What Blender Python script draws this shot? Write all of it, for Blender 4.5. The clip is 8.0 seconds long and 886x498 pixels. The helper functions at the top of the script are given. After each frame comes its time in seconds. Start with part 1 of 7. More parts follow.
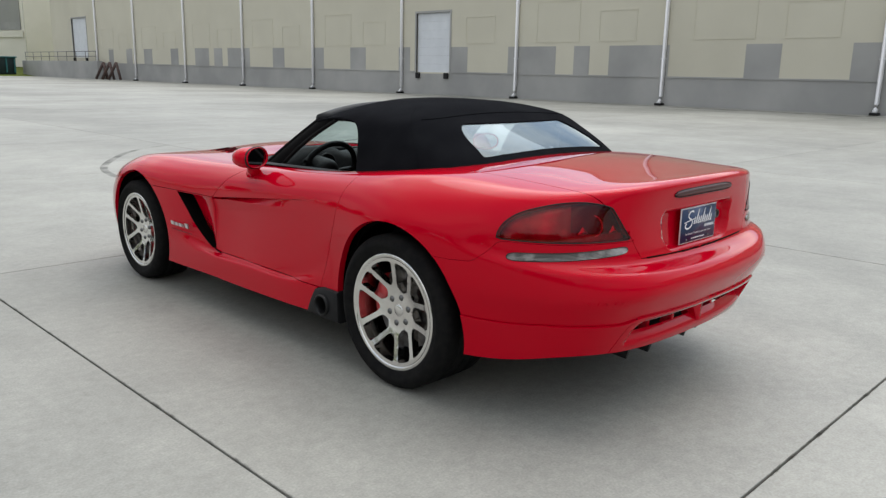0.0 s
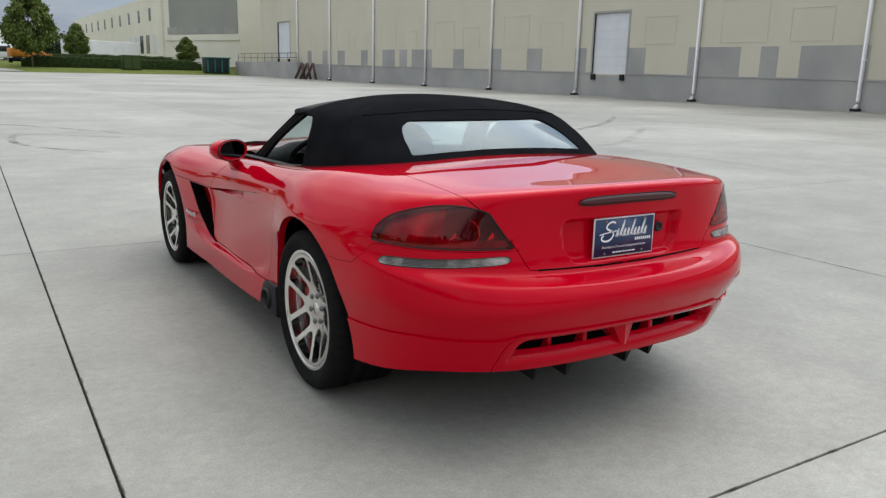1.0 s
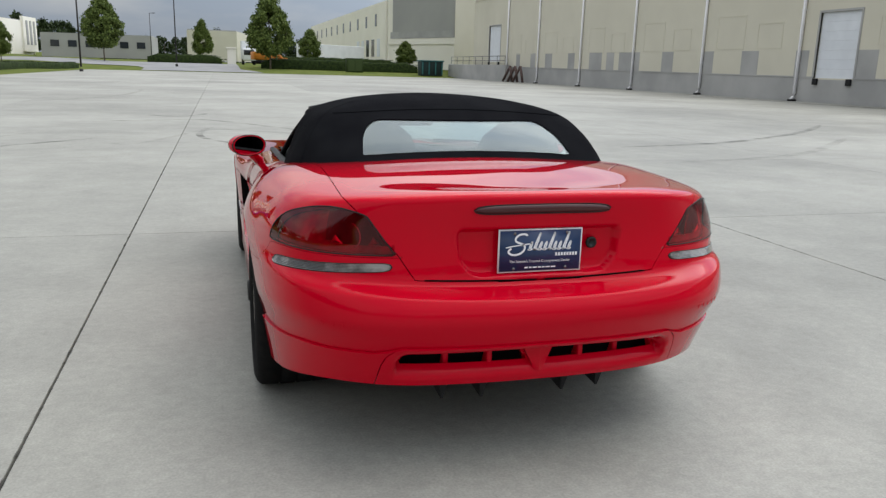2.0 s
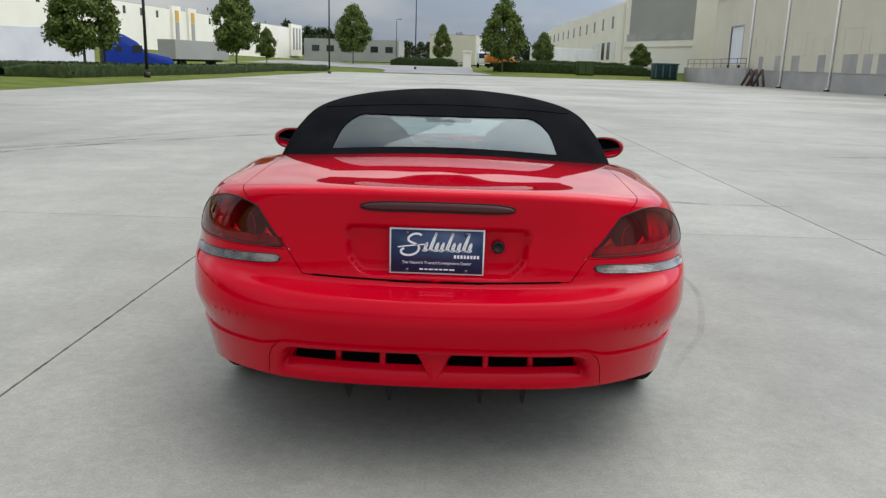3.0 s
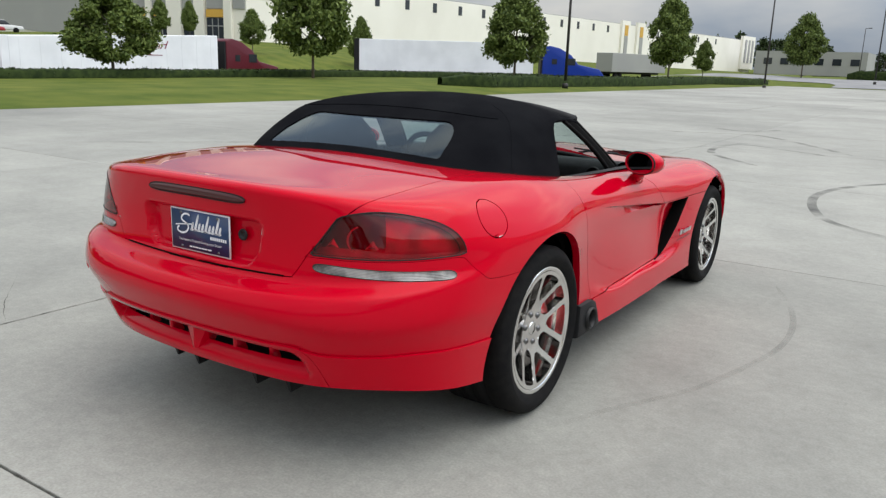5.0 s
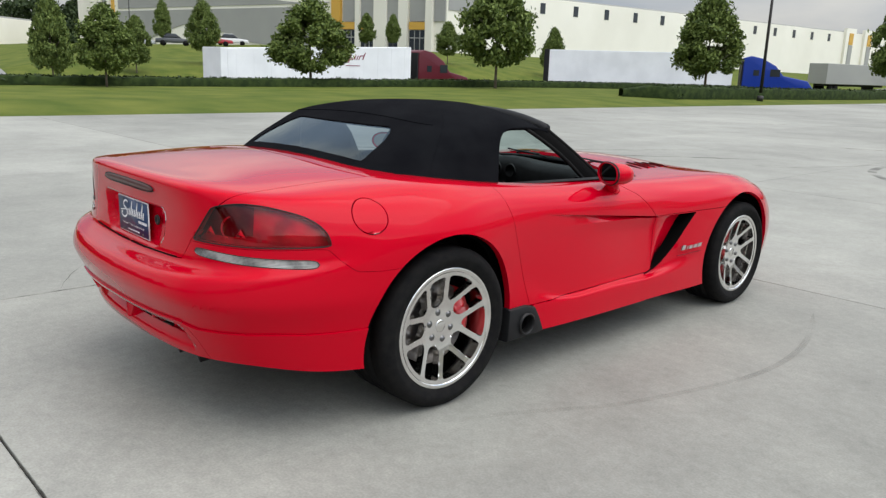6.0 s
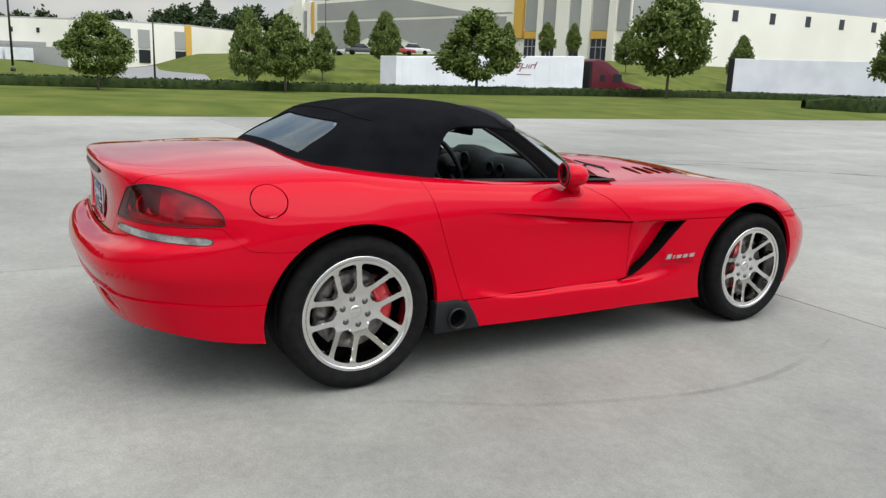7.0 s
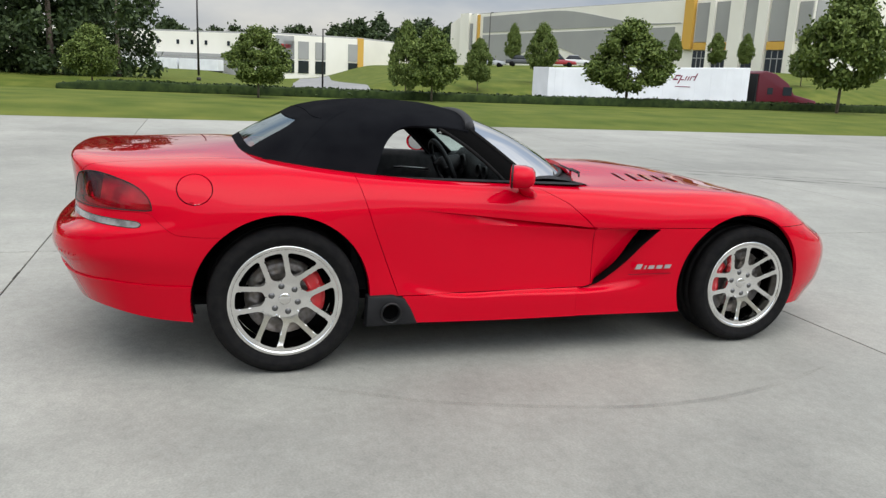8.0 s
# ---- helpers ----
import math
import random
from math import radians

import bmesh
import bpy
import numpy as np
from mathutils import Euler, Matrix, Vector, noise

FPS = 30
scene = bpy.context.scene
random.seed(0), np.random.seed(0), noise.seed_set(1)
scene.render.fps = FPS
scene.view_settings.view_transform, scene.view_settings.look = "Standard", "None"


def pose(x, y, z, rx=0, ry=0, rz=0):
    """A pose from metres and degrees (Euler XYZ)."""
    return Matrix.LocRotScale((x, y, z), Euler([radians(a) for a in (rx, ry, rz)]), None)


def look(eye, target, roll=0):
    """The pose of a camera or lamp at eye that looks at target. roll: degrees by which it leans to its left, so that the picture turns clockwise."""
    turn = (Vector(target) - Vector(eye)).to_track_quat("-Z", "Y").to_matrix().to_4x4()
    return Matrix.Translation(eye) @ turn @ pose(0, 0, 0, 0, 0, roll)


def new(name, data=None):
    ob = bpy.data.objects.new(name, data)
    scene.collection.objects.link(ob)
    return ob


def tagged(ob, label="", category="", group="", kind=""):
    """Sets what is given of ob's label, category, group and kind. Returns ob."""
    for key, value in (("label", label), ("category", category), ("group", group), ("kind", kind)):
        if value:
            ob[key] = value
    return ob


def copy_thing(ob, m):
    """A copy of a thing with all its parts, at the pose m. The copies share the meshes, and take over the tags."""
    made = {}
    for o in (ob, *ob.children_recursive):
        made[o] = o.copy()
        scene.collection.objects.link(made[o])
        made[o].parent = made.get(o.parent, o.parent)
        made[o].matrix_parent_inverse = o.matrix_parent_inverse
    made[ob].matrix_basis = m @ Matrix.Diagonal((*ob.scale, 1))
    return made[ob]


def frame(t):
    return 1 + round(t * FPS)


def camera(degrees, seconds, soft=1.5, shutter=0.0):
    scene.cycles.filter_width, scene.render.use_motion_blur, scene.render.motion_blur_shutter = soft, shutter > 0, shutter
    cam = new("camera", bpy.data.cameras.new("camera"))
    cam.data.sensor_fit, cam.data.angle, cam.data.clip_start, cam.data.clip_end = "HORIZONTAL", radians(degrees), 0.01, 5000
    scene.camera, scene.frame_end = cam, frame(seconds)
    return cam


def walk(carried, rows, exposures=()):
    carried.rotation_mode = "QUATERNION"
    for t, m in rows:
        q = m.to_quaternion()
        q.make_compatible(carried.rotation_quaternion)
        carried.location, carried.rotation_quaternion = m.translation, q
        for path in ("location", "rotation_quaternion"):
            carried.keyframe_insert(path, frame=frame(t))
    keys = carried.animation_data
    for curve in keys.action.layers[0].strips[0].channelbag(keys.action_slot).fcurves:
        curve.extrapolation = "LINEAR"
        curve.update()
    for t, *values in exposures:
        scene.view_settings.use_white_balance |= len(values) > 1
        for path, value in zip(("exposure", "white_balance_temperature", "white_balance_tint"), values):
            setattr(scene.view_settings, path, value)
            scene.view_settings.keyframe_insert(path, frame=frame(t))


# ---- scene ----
cam = camera(59.5, 8.0, soft=1.35)
PATH = [
    (0.0, look((-3.047, -2.433, 1.367), (-0.971, -0.372, 0.702), 1.10)),
    (0.5, look((-2.572, -2.737, 1.360), (-0.752, -0.448, 0.690), 1.21)),
    (1.0, look((-2.074, -3.006, 1.359), (-0.546, -0.514, 0.685), 1.38)),
    (1.5, look((-1.556, -3.205, 1.365), (-0.363, -0.538, 0.688), 1.54)),
    (3.0, look((0.059, -3.340, 1.353), (0.011, -0.422, 0.658), 1.67)),
    (3.5, look((0.606, -3.267, 1.356), (0.138, -0.387, 0.656), 1.74)),
    (4.0, look((1.125, -3.120, 1.363), (0.257, -0.335, 0.663), 1.80)),
    (4.5, look((1.636, -2.935, 1.362), (0.404, -0.290, 0.661), 1.88)),
    (6.0, look((3.129, -2.120, 1.403), (0.997, -0.123, 0.719), 2.02)),
    (6.5, look((3.542, -1.745, 1.402), (1.192, -0.009, 0.723), 2.16)),
    (7.0, look((3.873, -1.297, 1.394), (1.339, 0.159, 0.719), 2.32)),
    (7.5, look((4.139, -0.840, 1.390), (1.461, 0.336, 0.724), 2.45)),
    (8.0, look((4.350, -0.372, 1.385), (1.565, 0.529, 0.727), 2.58)),
]
walk(cam, PATH, exposures=((0.0, 0.0), (1.5, -0.03), (3.5, 0.01), (4.5, 0.04), (6.0, 0.08), (8.0, 0.14)))

# ---- sky and light: a bright overcast day ----
sky_world = bpy.data.worlds.new("overcast_sky")
scene.world = sky_world
sky_world.use_nodes = True
wn, wl = sky_world.node_tree.nodes, sky_world.node_tree.links
bg = wn["Background"]
nish = wn.new("ShaderNodeTexSky")
nish.sky_type, nish.sun_disc = "NISHITA", False
nish.sun_elevation, nish.sun_rotation = radians(66), radians(62)
nish_dim = wn.new("ShaderNodeVectorMath")
nish_dim.operation = "SCALE"
nish_dim.inputs["Scale"].default_value = 0.09
wl.new(nish.outputs[0], nish_dim.inputs[0])
wtc = wn.new("ShaderNodeTexCoord")
wmap = wn.new("ShaderNodeMapping")
wmap.inputs["Scale"].default_value = (1.0, 1.0, 3.0)
wl.new(wtc.outputs["Generated"], wmap.inputs[0])
wnoise = wn.new("ShaderNodeTexNoise")
wnoise.inputs["Scale"].default_value, wnoise.inputs["Detail"].default_value = 2.2, 6.0
wl.new(wmap.outputs[0], wnoise.inputs["Vector"])
wramp = wn.new("ShaderNodeValToRGB")
wramp.color_ramp.elements[0].position, wramp.color_ramp.elements[0].color = 0.39, (0.47, 0.55, 0.68, 1)
wramp.color_ramp.elements[1].position, wramp.color_ramp.elements[1].color = 0.65, (1.13, 1.10, 1.03, 1)
wl.new(wnoise.outputs["Fac"], wramp.inputs[0])
wmix = wn.new("ShaderNodeMixRGB")
wmix.inputs[0].default_value = 0.85
wl.new(nish_dim.outputs[0], wmix.inputs[1])
wl.new(wramp.outputs[0], wmix.inputs[2])
# an overcast dome is brighter overhead than at the horizon
wsep = wn.new("ShaderNodeSeparateXYZ")
wl.new(wtc.outputs["Generated"], wsep.inputs[0])
wlift = wn.new("ShaderNodeMapRange")
wlift.inputs["From Min"].default_value, wlift.inputs["From Max"].default_value = 0.0, 0.55
wlift.inputs["To Min"].default_value, wlift.inputs["To Max"].default_value = 0.74, 1.75
wl.new(wsep.outputs["Z"], wlift.inputs["Value"])
wgain = wn.new("ShaderNodeVectorMath")
wgain.operation = "SCALE"
wl.new(wmix.outputs[0], wgain.inputs[0])
wl.new(wlift.outputs[0], wgain.inputs["Scale"])
# broad lobe added on the hidden sun's side, to brighten reflections in the paint
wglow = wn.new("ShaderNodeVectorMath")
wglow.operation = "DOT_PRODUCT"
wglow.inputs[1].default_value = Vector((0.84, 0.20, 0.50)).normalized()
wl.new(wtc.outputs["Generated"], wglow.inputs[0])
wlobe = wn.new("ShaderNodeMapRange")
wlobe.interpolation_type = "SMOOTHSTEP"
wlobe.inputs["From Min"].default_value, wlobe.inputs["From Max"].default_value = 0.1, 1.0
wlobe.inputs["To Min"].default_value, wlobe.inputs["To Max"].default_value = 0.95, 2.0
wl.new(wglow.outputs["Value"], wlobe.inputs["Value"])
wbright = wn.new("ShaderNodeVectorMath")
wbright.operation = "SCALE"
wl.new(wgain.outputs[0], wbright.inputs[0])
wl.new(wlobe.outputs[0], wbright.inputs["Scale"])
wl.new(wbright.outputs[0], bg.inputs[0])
bg.inputs[1].default_value = 0.80

sun_data = bpy.data.lights.new("sun", "SUN")
sun_data.energy, sun_data.angle, sun_data.color = 1.45, radians(64), (1.0, 0.97, 0.93)
sun = new("sun", sun_data)
sun.matrix_world = look((10.6, 5.6, 27), (0, 0, 0))
scene.view_settings.exposure = 0.0


# ---- materials ----
def material(name, color, rough=0.5, metal=0.0, **extra):
    m = bpy.data.materials.new(name)
    m.use_nodes = True
    b = m.node_tree.nodes["Principled BSDF"]
    b.inputs["Base Color"].default_value = (*color, 1)
    b.inputs["Roughness"].default_value, b.inputs["Metallic"].default_value = rough, metal
    for key, value in extra.items():
        b.inputs[key.replace("_", " ")].default_value = value
    return m


def varied(m, other, scale, low=0.35, high=0.65, bump=0.0, bump_scale=0.0, detail=6.0, stretch=(1, 1, 1), coords="Object"):
    """Mixes a second colour into m by noise, and adds fine relief."""
    nt = m.node_tree
    b = nt.nodes["Principled BSDF"]
    tc = nt.nodes.new("ShaderNodeTexCoord")
    mp = nt.nodes.new("ShaderNodeMapping")
    mp.inputs["Scale"].default_value = stretch
    nt.links.new(tc.outputs[coords], mp.inputs[0])
    n1 = nt.nodes.new("ShaderNodeTexNoise")
    n1.inputs["Scale"].default_value, n1.inputs["Detail"].default_value = scale, detail
    nt.links.new(mp.outputs[0], n1.inputs["Vector"])
    ramp = nt.nodes.new("ShaderNodeValToRGB")
    ramp.color_ramp.elements[0].position, ramp.color_ramp.elements[1].position = low, high
    ramp.color_ramp.elements[0].color = b.inputs["Base Color"].default_value[:]
    ramp.color_ramp.elements[1].color = (*other, 1)
    nt.links.new(n1.outputs["Fac"], ramp.inputs[0])
    nt.links.new(ramp.outputs[0], b.inputs["Base Color"])
    if bump:
        n2 = nt.nodes.new("ShaderNodeTexNoise")
        n2.inputs["Scale"].default_value, n2.inputs["Detail"].default_value = bump_scale, 4.0
        nt.links.new(mp.outputs[0], n2.inputs["Vector"])
        bp = nt.nodes.new("ShaderNodeBump")
        bp.inputs["Strength"].default_value, bp.inputs["Distance"].default_value = bump, 0.01
        nt.links.new(n2.outputs["Fac"], bp.inputs["Height"])
        nt.links.new(bp.outputs[0], b.inputs["Normal"])
    return m


def car_paint(name, color):
    """Deep body colour under a clear coat whose gloss rises steeply towards grazing angles."""
    m = bpy.data.materials.new(name)
    m.use_nodes = True
    nt = m.node_tree
    b = nt.nodes["Principled BSDF"]
    b.inputs["Base Color"].default_value, b.inputs["Roughness"].default_value = (*color, 1), 0.5
    b.inputs["Specular IOR Level"].default_value = 0.0
    gloss = nt.nodes.new("ShaderNodeBsdfGlossy")
    gloss.inputs["Roughness"].default_value = 0.012
    fres = nt.nodes.new("ShaderNodeFresnel")
    fres.inputs[0].default_value = 1.5
    span = nt.nodes.new("ShaderNodeMapRange")
    span.inputs["From Min"].default_value, span.inputs["From Max"].default_value = 0.050, 0.60
    span.inputs["To Min"].default_value, span.inputs["To Max"].default_value = 0.016, 0.82
    nt.links.new(fres.outputs[0], span.inputs["Value"])
    mix = nt.nodes.new("ShaderNodeMixShader")
    nt.links.new(span.outputs[0], mix.inputs[0])
    nt.links.new(b.outputs[0], mix.inputs[1])
    nt.links.new(gloss.outputs[0], mix.inputs[2])
    nt.links.new(mix.outputs[0], nt.nodes["Material Output"].inputs[0])
    return m


RED = car_paint("red_paint", (0.53, 0.0003, 0.014))
BLACK = varied(material("black_plastic", (0.006, 0.006, 0.007), 0.55, 0.0, Specular_IOR_Level=0.3), (0.010, 0.010, 0.011), 14)
# near black: shade of gaps and hollows as colour, also for black trim
DARK = material("shade_and_trim_black", (0.0025, 0.0025, 0.0025), 0.9, 0.0, Specular_IOR_Level=0.05)
RUBBER = varied(material("tyre_rubber", (0.007, 0.007, 0.0075), 0.8, 0.0, Specular_IOR_Level=0.1), (0.012, 0.0115, 0.011), 30, bump=0.25, bump_scale=260)
ALLOY = varied(material("bright_alloy", (0.80, 0.79, 0.77), 0.14, 1.0), (0.72, 0.71, 0.69), 18)
SOOT = material("sooty_steel", (0.02, 0.02, 0.02), 0.4, 0.6)
STEEL = material("dark_steel", (0.16, 0.16, 0.16), 0.35, 1.0)
DISC = varied(material("brake_steel", (0.20, 0.19, 0.185), 0.45, 1.0), (0.13, 0.115, 0.10), 40)
CALIPER = material("caliper_red", (0.55, 0.010, 0.016), 0.35, 0.0, Coat_Weight=0.5)
FABRIC = varied(material("black_canvas", (0.0055, 0.0058, 0.0072), 0.95, 0.0, Specular_IOR_Level=0.02), (0.009, 0.0095, 0.011), 6, bump=0.25, bump_scale=700)
LEATHER = varied(material("black_leather", (0.006, 0.006, 0.007), 0.55, 0.0, Specular_IOR_Level=0.18), (0.015, 0.015, 0.016), 25, bump=0.3, bump_scale=240)
DASH = varied(material("grey_dash", (0.006, 0.0065, 0.007), 0.7, 0.0, Specular_IOR_Level=0.25), (0.011, 0.012, 0.013), 20, bump=0.3, bump_scale=320)
MIRROR = material("mirror_glass", (0.48, 0.49, 0.50), 0.02, 1.0)
SILVER = material("badge_silver", (0.62, 0.62, 0.64), 0.28, 1.0)
PLATE_BLUE = varied(material("plate_navy", (0.010, 0.032, 0.095), 0.35), (0.013, 0.040, 0.115), 30)
PLATE_WHITE = material("plate_white", (0.80, 0.81, 0.83), 0.4)
LAMP_RED = material("lamp_red", (0.95, 0.05, 0.16), 0.12, 0.75, Coat_Weight=0.6)
LAMP_BACK = varied(material("lamp_back", (0.90, 0.02, 0.14), 0.22, 0.3), (0.40, 0.008, 0.06), 9, 0.38, 0.62)
MARKER_BACK = varied(material("marker_back", (0.36, 0.355, 0.34), 0.20, 0.3, Coat_Weight=0.6), (0.10, 0.098, 0.094), 9, 0.42, 0.58)
LAMP_DARK = varied(material("lamp_housing", (0.10, 0.008, 0.016), 0.22, 0.4), (0.24, 0.014, 0.035), 11)
BRAKE_LENS = material("brake_lens", (0.055, 0.008, 0.010), 0.3, 0.0)


def glassy(name, tint, gloss_rough=0.02, mirror=0.08):
    """Thin glass: lets light straight through, tinted, with a plain reflection on top."""
    m = bpy.data.materials.new(name)
    m.use_nodes = True
    nt = m.node_tree
    nt.nodes.remove(nt.nodes["Principled BSDF"])
    clear = nt.nodes.new("ShaderNodeBsdfTransparent")
    clear.inputs[0].default_value = (*tint, 1)
    gloss = nt.nodes.new("ShaderNodeBsdfGlossy")
    gloss.inputs["Roughness"].default_value = gloss_rough
    fres = nt.nodes.new("ShaderNodeFresnel")
    fres.inputs[0].default_value = 1.0 + mirror * 6
    mix = nt.nodes.new("ShaderNodeMixShader")
    nt.links.new(fres.outputs[0], mix.inputs[0])
    nt.links.new(clear.outputs[0], mix.inputs[1])
    nt.links.new(gloss.outputs[0], mix.inputs[2])
    nt.links.new(mix.outputs[0], nt.nodes["Material Output"].inputs[0])
    return m


LENS = glassy("smoked_lens", (0.72, 0.05, 0.18), 0.015, 0.085)
CLEAR_LENS = glassy("clear_lens", (0.75, 0.76, 0.74))
REAR_GLASS = glassy("rear_plastic", (0.42, 0.50, 0.52), 0.03, 0.12)
SCREEN = glassy("windscreen_glass", (0.66, 0.80, 0.78), 0.02, 0.045)
REAR_GLASS.node_tree.nodes["Glossy BSDF"].inputs["Color"].default_value = (0.80, 0.92, 0.97, 1)
MIRROR_DIM = material("dimmed_mirror", (0.10, 0.11, 0.12), 0.03, 1.0)


# ---- mesh helpers ----
def part(name, bm, mat, parent=None, label="", smooth=True):
    """Links a bmesh as one mesh object under a thing or a part."""
    me = bpy.data.meshes.new(name)
    if smooth:
        for f in bm.faces:
            f.smooth = True
    bm.to_mesh(me)
    bm.free()
    if mat:
        me.materials.append(mat)
    ob = new(name, me)
    ob.parent = parent
    return tagged(ob, label)


def spline(t, ys, q):
    """Natural cubic spline through (t, ys), columns at once, at q."""
    t, ys, q = np.asarray(t, float), np.asarray(ys, float), np.asarray(q, float)
    n, h = len(t), np.diff(t)
    a = np.eye(n)
    b = np.zeros_like(ys)
    for i in range(1, n - 1):
        a[i, i - 1:i + 2] = h[i - 1], 2 * (h[i - 1] + h[i]), h[i]
        b[i] = 6 * ((ys[i + 1] - ys[i]) / h[i] - (ys[i] - ys[i - 1]) / h[i - 1])
    m = np.linalg.solve(a, b)
    k = np.clip(np.searchsorted(t, q) - 1, 0, n - 2)
    lo, hi, hh = (q - t[k])[:, None], (t[k + 1] - q)[:, None], h[k][:, None]
    return (m[k] * hi ** 3 + m[k + 1] * lo ** 3) / (6 * hh) + (ys[k] / hh - m[k] * hh / 6) * hi + (ys[k + 1] / hh - m[k + 1] * hh / 6) * lo


def gentle(ys, per, tight):
    """Curve through the rows of ys with damped slopes, so that it never overshoots."""
    n = len(ys)
    d = np.diff(ys, axis=0)
    slope = np.zeros_like(ys)
    prod = d[:-1] * d[1:]
    slope[1:-1] = np.where(prod > 0, 2 * prod / (d[:-1] + d[1:] + 1e-12 * np.sign(d[:-1] + d[1:] + 1e-15)), 0)
    mid = (ys[2:] - ys[:-2]) / 2
    slope[1:-1] = tight * slope[1:-1] + (1 - tight) * mid
    slope[0] = d[0]
    slope[-1] = (1.25 * d[-1][0], 0, 0) if abs(ys[-1][0]) < 1e-9 else d[-1]
    out = []
    for i in range(n - 1):
        steps = per[i]
        for j in range(steps + (i == n - 2)):
            u = j / steps
            h00, h10, h01, h11 = 2 * u**3 - 3 * u**2 + 1, u**3 - 2 * u**2 + u, 3 * u**2 - 2 * u**3, u**3 - u**2
            out.append(h00 * ys[i] + h10 * slope[i] + h01 * ys[i + 1] + h11 * slope[i + 1])
    return np.array(out)


def loft(cage, across, per, tight=0.75, dense=0.0, extra=0):
    """A smooth grid through a cage of sections: across = columns, per = rows between the levels."""
    cage = np.array(cage, float)
    step = np.linalg.norm(np.diff(cage, axis=0), axis=2).mean(1)
    t = np.concatenate([[0], np.cumsum(step)])
    q = np.linspace(0, t[-1], across)
    if extra:
        q = np.concatenate([np.linspace(0, dense, extra, endpoint=False), np.linspace(dense, t[-1], across)])
    # carried on past the middle, so that both halves meet smoothly
    turn = np.array([-1.0, 1.0, 1.0])
    wide, tw = np.concatenate([cage[1:2] * turn, cage]), np.concatenate([[-t[1]], t])
    if np.abs(cage[-1][:, 0]).max() < 1e-9:
        wide, tw = np.concatenate([wide, cage[-2:-1] * turn]), np.concatenate([tw, [2 * t[-1] - t[-2]]])
    cols = np.stack([spline(tw, wide[:, j], q) for j in range(cage.shape[1])], 1)
    cols[0, :, 0] = 0.0
    if len(tw) > len(t) + 1:
        cols[-1, :, 0] = 0.0
    cols[:, -1, 0] = 0.0
    return np.stack([gentle(c, per, tight) for c in cols], 0)


def grid_mesh(g, side=1):
    bm = bmesh.new()
    ns, nv = g.shape[:2]
    vs = [[bm.verts.new((g[i, j, 0] * side, g[i, j, 1], g[i, j, 2])) for j in range(nv)] for i in range(ns)]
    for i in range(ns - 1):
        for j in range(nv - 1):
            q = (vs[i][j], vs[i + 1][j], vs[i + 1][j + 1], vs[i][j + 1])
            bm.faces.new(q if side > 0 else q[::-1])
    bmesh.ops.remove_doubles(bm, verts=bm.verts, dist=1e-5)
    return bm


def cut(bm, fn, near=None):
    """Splits the faces along fn = 0, so that each face lies on one side of it; corners close to the line move onto it."""
    val = {v: fn(*v.co) for v in bm.verts}
    on_line, moves = set(), {}
    crossing = []
    for e in bm.edges:
        a, b = e.verts
        fa, fb = val[a], val[b]
        if (fa < 0) == (fb < 0) or (near and not near(*a.co)):
            continue
        crossing.append(e)
        u = fa / (fa - fb)
        for v, o, w in ((a, b, u), (b, a, 1 - u)):
            if w < 0.22 and abs(v.co.x) > 1e-6 and (v not in moves or w < moves[v][0]):
                moves[v] = (w, v.co.lerp(o.co, w))
    for v, (w, p) in moves.items():
        v.co = p
        val[v] = 0.0
        on_line.add(v)
    for e in crossing:
        a, b = e.verts
        if a in on_line or b in on_line:
            continue
        fa, fb = val[a], val[b]
        _, v = bmesh.utils.edge_split(e, a, fa / (fa - fb))
        val[v] = 0.0
        on_line.add(v)
    for f in list(bm.faces):
        on = [v for v in f.verts if v in on_line]
        if len(on) == 2 and not bm.edges.get(on):
            bmesh.utils.face_split(f, on[0], on[1])
        elif len(on) > 2:
            bmesh.ops.connect_verts(bm, verts=on)


def subset(bm, keep):
    """A copy of bm with only the faces whose middle satisfies keep."""
    out = bm.copy()
    bmesh.ops.delete(out, geom=[f for f in out.faces if not keep(f)], context="FACES")
    return out


def rim_edges(bm, depth=0.02, gap=0.0015, centre=True):
    """Turns the border of a panel inwards, so that it has thickness and a gap beside it."""
    bm.normal_update()
    border = [e for e in bm.edges if e.is_boundary]
    inward = {}
    for e in border:
        f = e.link_faces[0]
        side = (f.calc_center_median() - (e.verts[0].co + e.verts[1].co) / 2)
        d = (e.verts[1].co - e.verts[0].co).normalized()
        side = side - d * side.dot(d)
        if side.length > 1e-9:
            for v in e.verts:
                inward[v] = inward.get(v, Vector()) + side.normalized()
    down = {v: v.normal.copy() for v in inward}
    for v, w in inward.items():
        if w.length > 1e-6:
            v.co += w.normalized() * gap
    made = bmesh.ops.extrude_edge_only(bm, edges=border)["geom"]
    new_v = {v for v in made if isinstance(v, bmesh.types.BMVert)}
    for v in new_v:
        for e in v.link_edges:
            o = e.other_vert(v)
            if o in down:
                v.co -= down[o] * depth
                break
    for e in border:
        e.smooth = False
    return bm


def box_bm(lo, hi, bevel=0.0, segments=2):
    bm = bmesh.new()
    bmesh.ops.create_cube(bm, size=1)
    for v in bm.verts:
        v.co = [lo[i] + (v.co[i] + 0.5) * (hi[i] - lo[i]) for i in range(3)]
    if bevel:
        bmesh.ops.bevel(bm, geom=bm.edges[:], offset=bevel, segments=segments, profile=0.5, affect="EDGES")
    return bm


